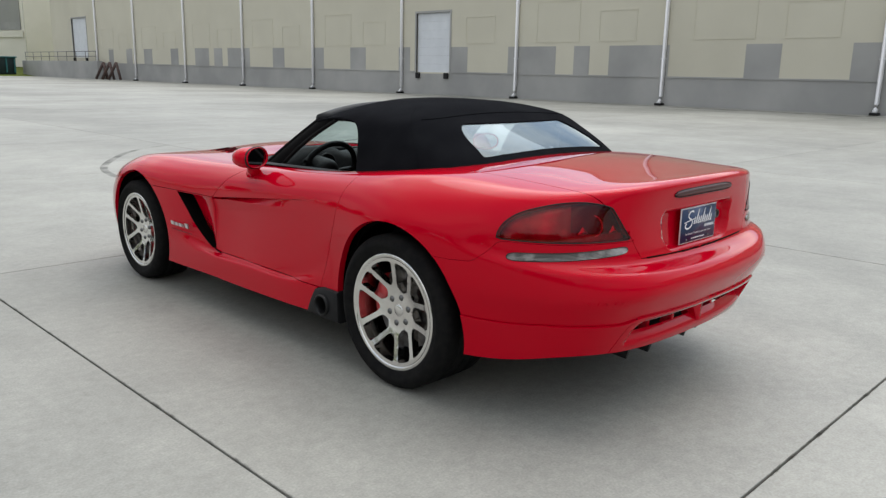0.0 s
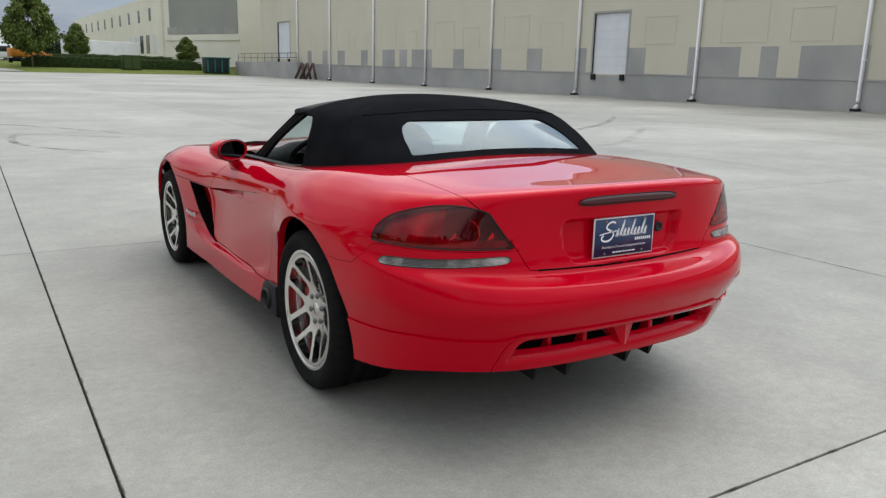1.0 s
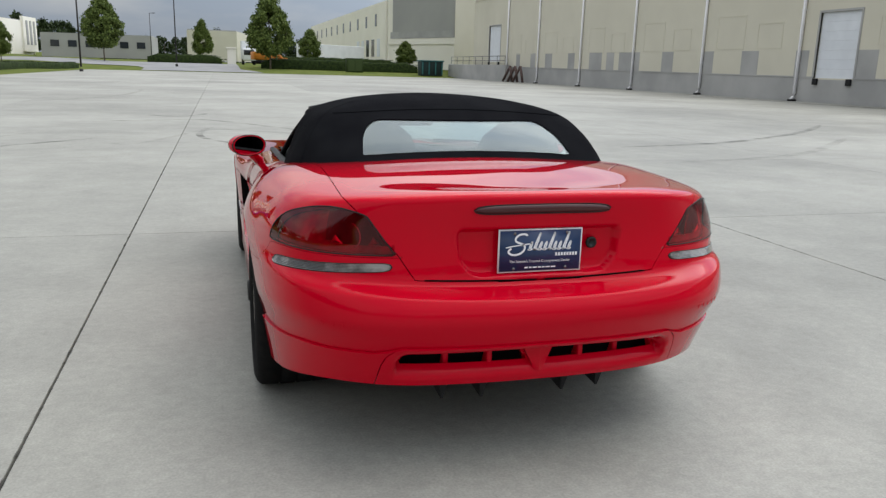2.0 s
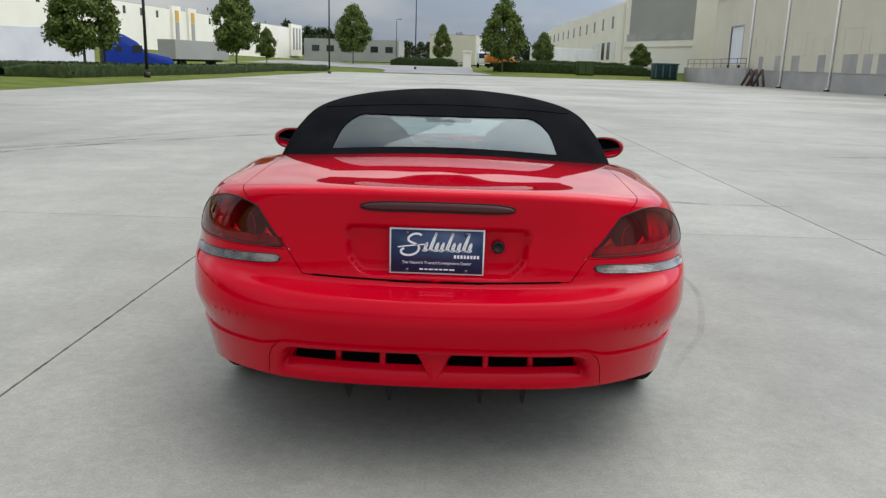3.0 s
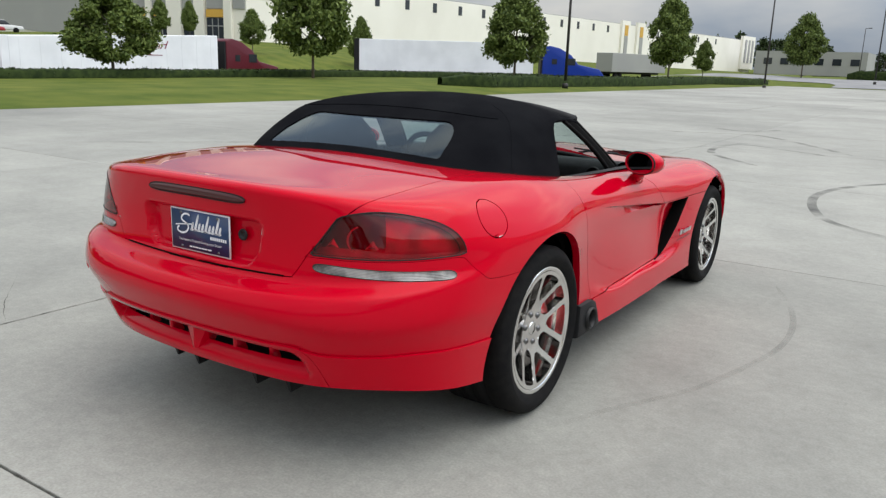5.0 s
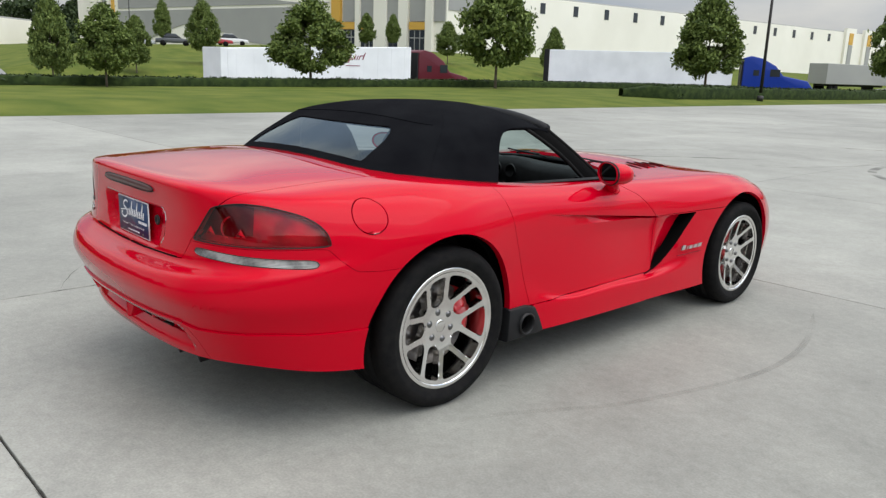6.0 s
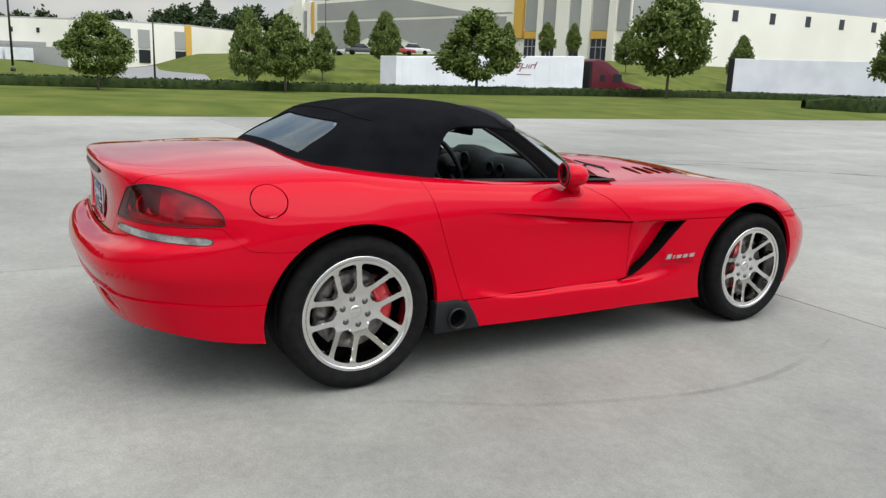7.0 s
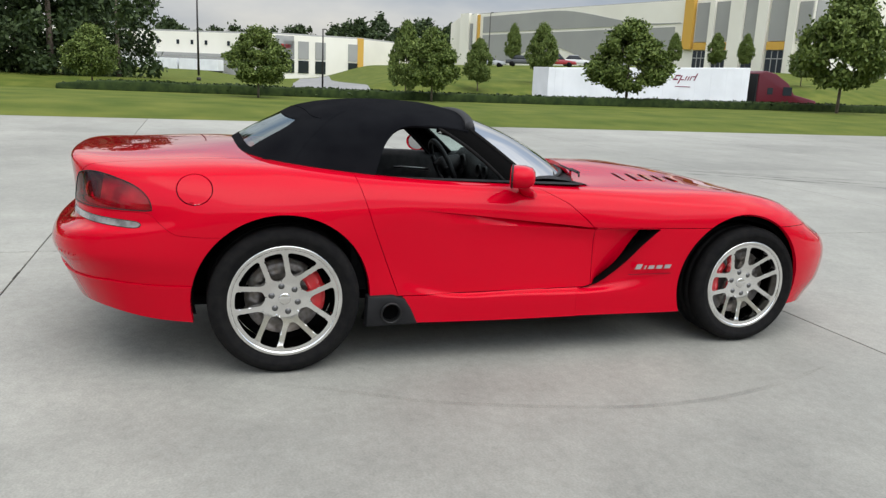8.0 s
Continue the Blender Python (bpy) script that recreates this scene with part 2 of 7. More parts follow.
def lathe(profile, steps, axis="x"):
    """Turns (radius, along) pairs about an axis through the origin."""
    bm = bmesh.new()
    rings = []
    for k in range(steps):
        a = 2 * math.pi * k / steps
        rings.append([bm.verts.new((h, r * math.cos(a), r * math.sin(a)) if axis == "x" else (r * math.cos(a), r * math.sin(a), h)) for r, h in profile])
    for k in range(steps):
        p, q = rings[k], rings[(k + 1) % steps]
        for j in range(len(profile) - 1):
            bm.faces.new((p[j], q[j], q[j + 1], p[j + 1]))
    bmesh.ops.remove_doubles(bm, verts=bm.verts, dist=1e-6)
    bmesh.ops.recalc_face_normals(bm, faces=bm.faces)
    return bm


def tube(points, radius, steps=10, closed=False, flat=1.0):
    """A round bar along points; radius may be one number or one for each point."""
    bm = bmesh.new()
    pts = [Vector(p) for p in points]
    n = len(pts)
    rings = []
    for i, p in enumerate(pts):
        nxt, prv = (pts[(i + 1) % n], pts[i - 1]) if closed else (pts[min(i + 1, n - 1)], pts[max(i - 1, 0)])
        d = (nxt - prv).normalized()
        up = Vector((0, 0, 1)) if abs(d.z) < 0.9 else Vector((1, 0, 0))
        sx = d.cross(up).normalized()
        sy = sx.cross(d)
        r = radius if isinstance(radius, (int, float)) else radius[i]
        rings.append([bm.verts.new(p + sx * (r * math.cos(2 * math.pi * k / steps)) + sy * (r * flat * math.sin(2 * math.pi * k / steps))) for k in range(steps)])
    for i in range(n if closed else n - 1):
        a, b = rings[i], rings[(i + 1) % n]
        for k in range(steps):
            bm.faces.new((a[k], a[(k + 1) % steps], b[(k + 1) % steps], b[k]))
    if not closed:
        bm.faces.new(rings[0][::-1])
        bm.faces.new(rings[-1])
    bmesh.ops.recalc_face_normals(bm, faces=bm.faces)
    return bm


def joined(*bms):
    out = bmesh.new()
    for b in bms:
        me = bpy.data.meshes.new("tmp")
        b.to_mesh(me)
        b.free()
        out.from_mesh(me)
        bpy.data.meshes.remove(me)
    return out


def at(y, xz):
    """A section at one place along the car, from (x, z) pairs."""
    return [(x, y, z) for x, z in xz]


# ---- the car: the rear axle lies over the origin, the nose points to +y ----
CAR = tagged(new("sports_car"), "red two-seat sports car with closed black soft top, parked on concrete", "car")

# sections from the tail round the flank to the nose; each runs from the sill up to the middle of the top
SECTIONS = [
    [(0, -0.945, 0.315), (0, -1.014, 0.465), (0, -1.052, 0.566), (0, -1.033, 0.624), (0, -0.945, 0.664), (0, -0.928, 0.80), (0, -0.949, 0.947), (0, -0.913, 0.9700), (0, -0.855, 0.9695), (0, -0.76, 0.9720)],
    [(0.28, -0.935, 0.315), (0.285, -1.003, 0.465), (0.29, -1.040, 0.566), (0.29, -1.021, 0.627), (0.285, -0.938, 0.667), (0.28, -0.92, 0.80), (0.29, -0.939, 0.945), (0.275, -0.901, 0.9685), (0.17, -0.813, 0.9700), (0, -0.66, 0.9760)],
    [(0.53, -0.885, 0.314), (0.555, -0.947, 0.462), (0.57, -0.990, 0.566), (0.569, -0.971, 0.637), (0.528, -0.908, 0.682), (0.525, -0.897, 0.80), (0.538, -0.891, 0.936), (0.49, -0.840, 0.962), (0.29, -0.712, 0.9715), (0, -0.54, 0.9830)],
    [(0.725, -0.76, 0.308), (0.758, -0.808, 0.46), (0.786, -0.842, 0.568), (0.784, -0.833, 0.650), (0.750, -0.797, 0.700), (0.747, -0.785, 0.80), (0.717, -0.752, 0.922), (0.635, -0.695, 0.951), (0.36, -0.56, 0.9775), (0, -0.40, 0.9905)],
    [(0.83, -0.57, 0.274), (0.866, -0.585, 0.452), (0.893, -0.597, 0.57), (0.891, -0.591, 0.666), (0.876, -0.58, 0.713), (0.870, -0.57, 0.79), (0.812, -0.55, 0.907), (0.70, -0.50, 0.952), (0.40, -0.40, 0.983), (0, -0.25, 0.996)],
    [(0.875, -0.33, 0.250), (0.905, -0.33, 0.43), (0.928, -0.33, 0.56), (0.931, -0.33, 0.675), (0.925, -0.33, 0.745), (0.902, -0.33, 0.812), (0.842, -0.32, 0.898), (0.727, -0.30, 0.954), (0.42, -0.24, 0.984), (0, -0.10, 0.996)],
    at(0.0, [(0.90, 0.22), (0.93, 0.40), (0.955, 0.55), (0.958, 0.68), (0.951, 0.755), (0.921, 0.828), (0.862, 0.897), (0.76, 0.947), (0.45, 0.968), (0, 0.98)]),
    at(0.37, [(0.895, 0.21), (0.90, 0.37), (0.906, 0.53), (0.914, 0.65), (0.914, 0.735), (0.896, 0.81), (0.845, 0.877), (0.76, 0.910), (0.45, 0.92), (0, 0.92)]),
    at(0.75, [(0.905, 0.205), (0.907, 0.326), (0.885, 0.364), (0.886, 0.62), (0.891, 0.735), (0.882, 0.787), (0.835, 0.85), (0.765, 0.878), (0.45, 0.89), (0, 0.90)]),
    at(1.15, [(0.91, 0.20), (0.912, 0.320), (0.880, 0.354), (0.877, 0.60), (0.889, 0.710), (0.878, 0.768), (0.83, 0.83), (0.765, 0.858), (0.45, 0.885), (0, 0.90)]),
    at(1.58, [(0.915, 0.20), (0.917, 0.318), (0.879, 0.352), (0.875, 0.57), (0.891, 0.665), (0.881, 0.735), (0.835, 0.80), (0.76, 0.838), (0.42, 0.87), (0, 0.905)]),
    at(2.05, [(0.92, 0.195), (0.925, 0.34), (0.93, 0.46), (0.933, 0.59), (0.931, 0.685), (0.906, 0.748), (0.86, 0.79), (0.775, 0.825), (0.42, 0.858), (0, 0.893)]),
    at(2.50, [(0.92, 0.20), (0.945, 0.34), (0.955, 0.46), (0.957, 0.59), (0.952, 0.688), (0.92, 0.748), (0.865, 0.785), (0.77, 0.815), (0.42, 0.820), (0, 0.838)]),
    [(0.89, 2.85, 0.20), (0.915, 2.85, 0.33), (0.925, 2.85, 0.45), (0.92, 2.85, 0.55), (0.905, 2.85, 0.62), (0.87, 2.84, 0.68), (0.81, 2.83, 0.72), (0.71, 2.82, 0.748), (0.38, 2.81, 0.760), (0, 2.80, 0.775)],
    [(0.74, 3.05, 0.19), (0.79, 3.10, 0.33), (0.80, 3.11, 0.45), (0.79, 3.10, 0.53), (0.77, 3.07, 0.58), (0.73, 3.03, 0.62), (0.67, 2.99, 0.655), (0.58, 2.95, 0.68), (0.32, 2.95, 0.70), (0, 2.97, 0.735)],
    [(0.42, 3.24, 0.18), (0.44, 3.31, 0.33), (0.45, 3.33, 0.44), (0.44, 3.32, 0.51), (0.43, 3.29, 0.56), (0.41, 3.25, 0.59), (0.37, 3.20, 0.615), (0.33, 3.16, 0.63), (0.2, 3.13, 0.65), (0, 3.13, 0.68)],
    [(0, 3.32, 0.18), (0, 3.39, 0.33), (0, 3.42, 0.44), (0, 3.41, 0.51), (0, 3.39, 0.55), (0, 3.36, 0.58), (0, 3.33, 0.60), (0, 3.30, 0.612), (0, 3.27, 0.622), (0, 3.24, 0.632)],
]
SHELL = loft(SECTIONS, 210, (14, 7, 6, 12, 11, 11, 7, 9, 8), dense=0.95, extra=80)


def turn_at_tail(x, y):
    """The bearing round the tail, in degrees from straight back."""
    return math.degrees(math.atan2(abs(x), -(y + 0.2)))


def ramp01(v, a, b):
    t = min(max((v - a) / (b - a), 0.0), 1.0)
    return t * t * (3 - 2 * t)


def vent_front(z):
    return float(np.interp(z, (0.336, 0.352, 0.384, 0.454, 0.555, 0.657), (1.490, 1.572, 1.630, 1.718, 1.820, 1.935)))


def in_vent(x, y, z):
    return max(1.563 - y, y - vent_front(z), 0.338 - z, z - 0.648)


def in_lamp(x, y, z):
    if y > -0.35:
        return 1.0
    a = turn_at_tail(x, y)
    wide = 17.0 if a < 51.5 else 16.2
    power = 2.35 if a < 51.5 else 2.1
    return max((abs(a - 51.5) / wide) ** power + (abs(z - 0.762) / (0.135 + 0.015 * ramp01(60 - a, 0, 13))) ** power - 1, (0.762 - z) * 8, (35.2 + (z - 0.762) * 46 - a) * 0.1)


def in_lid(x, y, z):
    ax = abs(x)
    if y > -0.05:
        return 1.0
    side = ax - float(np.interp(z, (0.667, 0.672, 0.68, 0.695, 0.765, 0.87, 0.925, 0.942, 1.1), (0.395, 0.415, 0.433, 0.446, 0.492, 0.585, 0.64, 0.657, 0.65)))
    return max(side, 0.669 + 0.012 * (ax / 0.45) ** 2 - z) if y < -0.6 else side


def in_arch(x, y, z):
    if abs(x) < 0.6:
        return 1.0
    return min(math.hypot(y + 0.01, z - 0.35) - 0.402, math.hypot(y - 2.44, z - 0.342) - 0.382)


def in_cockpit(x, y, z):
    ax = abs(x)
    if z < 0.80 or ax > 0.775:
        return 1.0
    return max(ax - float(np.interp(y, (-0.2, 0.1, 0.35, 1.1, 1.45, 1.7), (0.60, 0.70, 0.738, 0.742, 0.715, 0.68))), -0.08 - y, y - 1.70 + 0.42 * ax * ax)


def in_door(x, y, z):
    back = float(np.interp(z, (0.36, 0.39, 0.69, 0.92), (0.525, 0.515, 0.40, 0.325)))
    front = float(np.interp(z, (0.36, 0.65, 0.70, 0.78, 0.84, 0.87), (1.563, 1.563, 1.51, 1.412, 1.29, 1.16)))
    return max(back - y, y - front, 0.344 - z)


def shroud_end(z):
    """Where the sill ends against the black exhaust shroud."""
    return 0.552 + 0.5 * max(0.335 - z, 0)


def bumper_top(y):
    return float(np.interp(y, (-0.61, -0.57, -0.52, -0.47, -0.36), (0.755, 0.752, 0.70, 0.662, 0.652)))


def valance_top(x, y):
    return float(np.interp(abs(x), (0, 0.49, 0.53, 0.57, 0.80, 0.92), (0.470, 0.468, 0.455, 0.447, 0.448, 0.425)))


def valance_end(z):
    return float(np.interp(z, (0.30, 0.40, 0.44, 0.46), (0.560, 0.545, 0.530, 0.505)))


def in_fuel(x, y, z):
    return math.hypot(y + 0.383, (z - 0.855) * 1.12, (x - 0.87) * 0.6) - 0.076 if x > 0.6 else 1.0


def in_headlamp(x, y, z):
    if y < 2.7 or z < 0.57:
        return 1.0
    return ((abs(x) - 0.655) / 0.15) ** 2 + ((y - 2.995) / 0.14) ** 2 - 1


def in_slots(x, y, z):
    if y > -0.8:
        return 1.0
    ax = abs(x)
    return max(z - (0.450 - 0.02 * ax), 0.381 - z, ax - float(np.interp(z, (0.381, 0.450), (0.478, 0.446))), 0.040 + (z - 0.381) * 0.45 - ax)


def rounded(a, b, r):
    """The larger of two distances, with their corner rounded off."""
    return max(a, b) if a < -r or b < -r else math.hypot(a + r, b + r) - r


def in_plate_recess(x, y, z):
    if y > -0.85 or not 0.6 < z < 0.93:
        return 1.0
    half = float(np.interp(z, (0.682, 0.74, 0.85), (0.245, 0.288, 0.304)))
    return rounded(abs(x) - half, abs(z - 0.766) - 0.083, 0.03)


def in_hollow(x, y, z):
    if y > -0.8 or z > 0.6:
        return 1.0
    return rounded(abs(x) - 0.506 - 0.10 * (0.40 - z), z - 0.459 + 0.03 * abs(x) ** 2, 0.04)


def crease_height(y):
    """The sharp line that runs down along the door into the scoop."""
    return 0.770 - 0.110 * min(max((y - 0.54) / 0.99, -0.2), 1)


def crease(x, y, z):
    return z - crease_height(y)


def groove_foot(x, y, z):
    """Foot of the sloping shelf under the crease."""
    return z - (0.700 - 0.040 * min(max((y - 0.54) / 0.85, -0.2), 1))


def on_flank(x, y, z):
    return 0.42 < y < 1.60 and abs(x) > 0.7 and 0.6 < z < 0.82


def press(bm, s):
    """Presses the plate recess, the hollow of the valance and the groove of the door into one half of the shell."""
    for v in bm.verts:
        x, y, z = v.co
        if y < -0.8:
            d = -in_plate_recess(x, y, z)
            if d > 0:
                v.co.y += 0.030 * ramp01(d, 0.0, 0.013)
            d = -in_hollow(x, y, z)
            if d > 0 and z > 0.345:
                v.co.y += 0.070 * ramp01(d, 0.0, 0.012) * min(max((z - 0.345) / 0.055, 0), 1)
        elif 0.42 < y < 1.563 and abs(x) > 0.7 and 0.346 < z < crease_height(y) + 1e-5:
            deep = 0.036 * ramp01(y, 0.52, 1.35)
            top = crease_height(y)
            foot = min(top - 0.012, z - groove_foot(x, y, z))
            rest = 0.22 * ramp01(z, 0.356, 0.60)
            lip = ramp01(top - z, 0.0, 0.006)
            fall = 1.0 if z > top - 0.006 else rest + (1 - rest) * min(max((z - foot) / max(top - 0.006 - foot, 1e-3), 0), 1)
            v.co.x -= s * deep * lip * fall
    bm.normal_update()
    for e in bm.edges:
        if len(e.link_faces) == 2 and on_flank(*e.verts[0].co) and e.calc_face_angle(0) > 0.42:
            e.smooth = False


def tail_point(a, z):
    """The point of the tail's skin at bearing a (degrees) and height z."""
    part_cols = SHELL[:150, 14:71]
    k = np.maximum(np.argmax(part_cols[:, :, 2] >= z, axis=1), 1)
    low, high = part_cols[np.arange(150), k - 1], part_cols[np.arange(150), k]
    u = np.clip((z - low[:, 2]) / np.maximum(high[:, 2] - low[:, 2], 1e-6), 0, 1)[:, None]
    p = low + (high - low) * u
    bearing = np.where(p[:, 1] < -0.25, np.degrees(np.arctan2(np.abs(p[:, 0]), -(p[:, 1] + 0.2))), 95.0)
    rows = np.column_stack([bearing, p[:, 0], p[:, 1]])
    j = int(np.argmax(rows[:, 0] >= a))
    u = (a - rows[j - 1, 0]) / max(rows[j, 0] - rows[j - 1, 0], 1e-6)
    p, d = rows[j - 1, 1:] + (rows[j, 1:] - rows[j - 1, 1:]) * u, rows[j + 1, 1:] - rows[j - 2, 1:]
    d /= np.linalg.norm(d)
    return Vector((p[0], p[1], z)), Vector((-d[1], d[0], 0)) if d[0] < 0 else Vector((d[1] if d[1] > 0 else -d[1], -abs(d[0]), 0))


halves = []
for side in (1, -1):
    bm = grid_mesh(SHELL, side)
    for fn, near in ((in_plate_recess, lambda x, y, z: y < -0.8), (in_hollow, lambda x, y, z: y < -0.8 and z < 0.5), (crease, on_flank), (groove_foot, on_flank)):
        cut(bm, fn, near)
    cut(bm, lambda x, y, z: in_plate_recess(x, y, z) + 0.012, lambda x, y, z: y < -0.8 and 0.6 < z < 0.93)
    cut(bm, lambda x, y, z: in_hollow(x, y, z) + 0.012, lambda x, y, z: y < -0.8 and z < 0.5)
    cut(bm, lambda x, y, z: crease(x, y, z) + 0.006, on_flank)
    press(bm, side)
    for fn in (in_arch, in_cockpit, in_lamp, in_lid, in_door, in_vent, in_headlamp, in_slots):
        cut(bm, fn)
    cut(bm, lambda x, y, z: z - valance_top(x, y), lambda x, y, z: y < -0.2)
    cut(bm, lambda x, y, z: abs(x) - valance_end(z), lambda x, y, z: y < -0.7 and z < 0.5)
    cut(bm, lambda x, y, z: z - bumper_top(y), lambda x, y, z: y < -0.2 and z > 0.6)
    cut(bm, lambda x, y, z: z - 0.655, lambda x, y, z: y > 1.4)
    cut(bm, lambda x, y, z: z - 0.344, lambda x, y, z: 0.1 < y < 2.3)
    cut(bm, lambda x, y, z: y - 2.62 - 0.25 * z, lambda x, y, z: y > 2.3 and z < 0.66)
    cut(bm, lambda x, y, z: (y + 0.60 * abs(x) - 3.34), lambda x, y, z: y > 2.6)
    cut(bm, lambda x, y, z: y - shroud_end(z), lambda x, y, z: 0.4 < y < 0.8 and z < 0.37)
    if side > 0:
        cut(bm, in_fuel)
    halves.append(bm)
shell = joined(*halves)
for v in shell.verts:
    if abs(v.co.x) < 0.002:
        v.co.x = 0.0
bmesh.ops.remove_doubles(shell, verts=[v for v in shell.verts if v.co.x == 0.0], dist=2.5e-3)
bmesh.ops.remove_doubles(shell, verts=shell.verts, dist=2e-4)


def panel_of(f):
    x, y, z = f.calc_center_median()
    if in_arch(x, y, z) < 0 or in_cockpit(x, y, z) < 0:
        return None
    if in_lamp(x, y, z) < 0:
        return "tail_lamp"
    if in_lid(x, y, z) < 0:
        return "trunk_lid"
    if y < -0.2 and z < valance_top(x, y):
        return None if in_slots(x, y, z) < 0 else ("valance" if abs(x) < valance_end(z) else "valance_side")
    if y < -0.2 and z < bumper_top(y):
        return "rear_bumper"
    if in_fuel(x, y, z) < 0:
        return "fuel_flap"
    if in_vent(x, y, z) < 0:
        return "scoop"
    if in_headlamp(x, y, z) < 0:
        return "headlamp"
    if in_door(x, y, z) < 0:
        return "door"
    if z < 0.344 and 0.0 < y < 1.46:
        return "rocker" if y > shroud_end(z) else None
    if z < 0.655 and 0.9 < y < 2.5:
        return "front_wing"
    if z < 0.655 and y > 2.4:
        return "front_bumper"
    if y > 1.15 and (y > 1.4 or z > 0.62):
        return "hood"
    return "quarter_panel"


shell.faces.ensure_lookup_table()
shell.faces.index_update()
groups = {}
for f in shell.faces:
    key = panel_of(f)
    if key:
        if key not in ("trunk_lid", "rear_bumper", "valance", "hood", "front_bumper"):
            key += "|R" if f.calc_center_median().x > 0 else "|L"
        groups.setdefault(key, set()).add(f.index)


def panel(key, **rim):
    keep = groups[key]
    out = shell.copy()
    out.faces.ensure_lookup_table()
    bmesh.ops.delete(out, geom=[out.faces[i] for i in range(len(out.faces)) if i not in keep], context="FACES")
    if rim:
        rim_edges(out, **rim)
    return out


def pushed(bm, depth):
    bm.normal_update()
    for v in bm.verts:
        v.co -= v.normal * depth
    return bm


lid_bm = panel("trunk_lid")
for v in lid_bm.verts:
    low = 0.6722 + 0.012 * (v.co.x / 0.45) ** 2
    if v.co.y < -0.7 and abs(v.co.x) < 0.40 and (v.co.z < low or (v.is_boundary and v.co.z < 0.684)):
        v.co.z = low
        if abs(v.co.x) < 0.15:
            v.co.y = max(v.co.y, -0.944)
LID = part("trunk_lid", rim_edges(lid_bm, depth=0.025, gap=0.0022), RED, CAR)
bumper_bm = panel("rear_bumper")
for v in bumper_bm.verts:
    if v.co.y < -0.9 and abs(v.co.x) < 0.15 and v.co.z > 0.6675:
        v.co.z = 0.6675
BUMPER = part("rear_bumper", rim_edges(bumper_bm, depth=0.025, gap=0.0008), RED, CAR)
VALANCE = part("rear_valance", rim_edges(pushed(panel("valance"), -0.008), depth=0.03, gap=0.0012), RED, CAR)
HOOD = part("hood", panel("hood", depth=0.02, gap=0.0018), RED, CAR)
part("front_bumper", panel("front_bumper", depth=0.02, gap=0.0018), RED, CAR)
DOORS = []
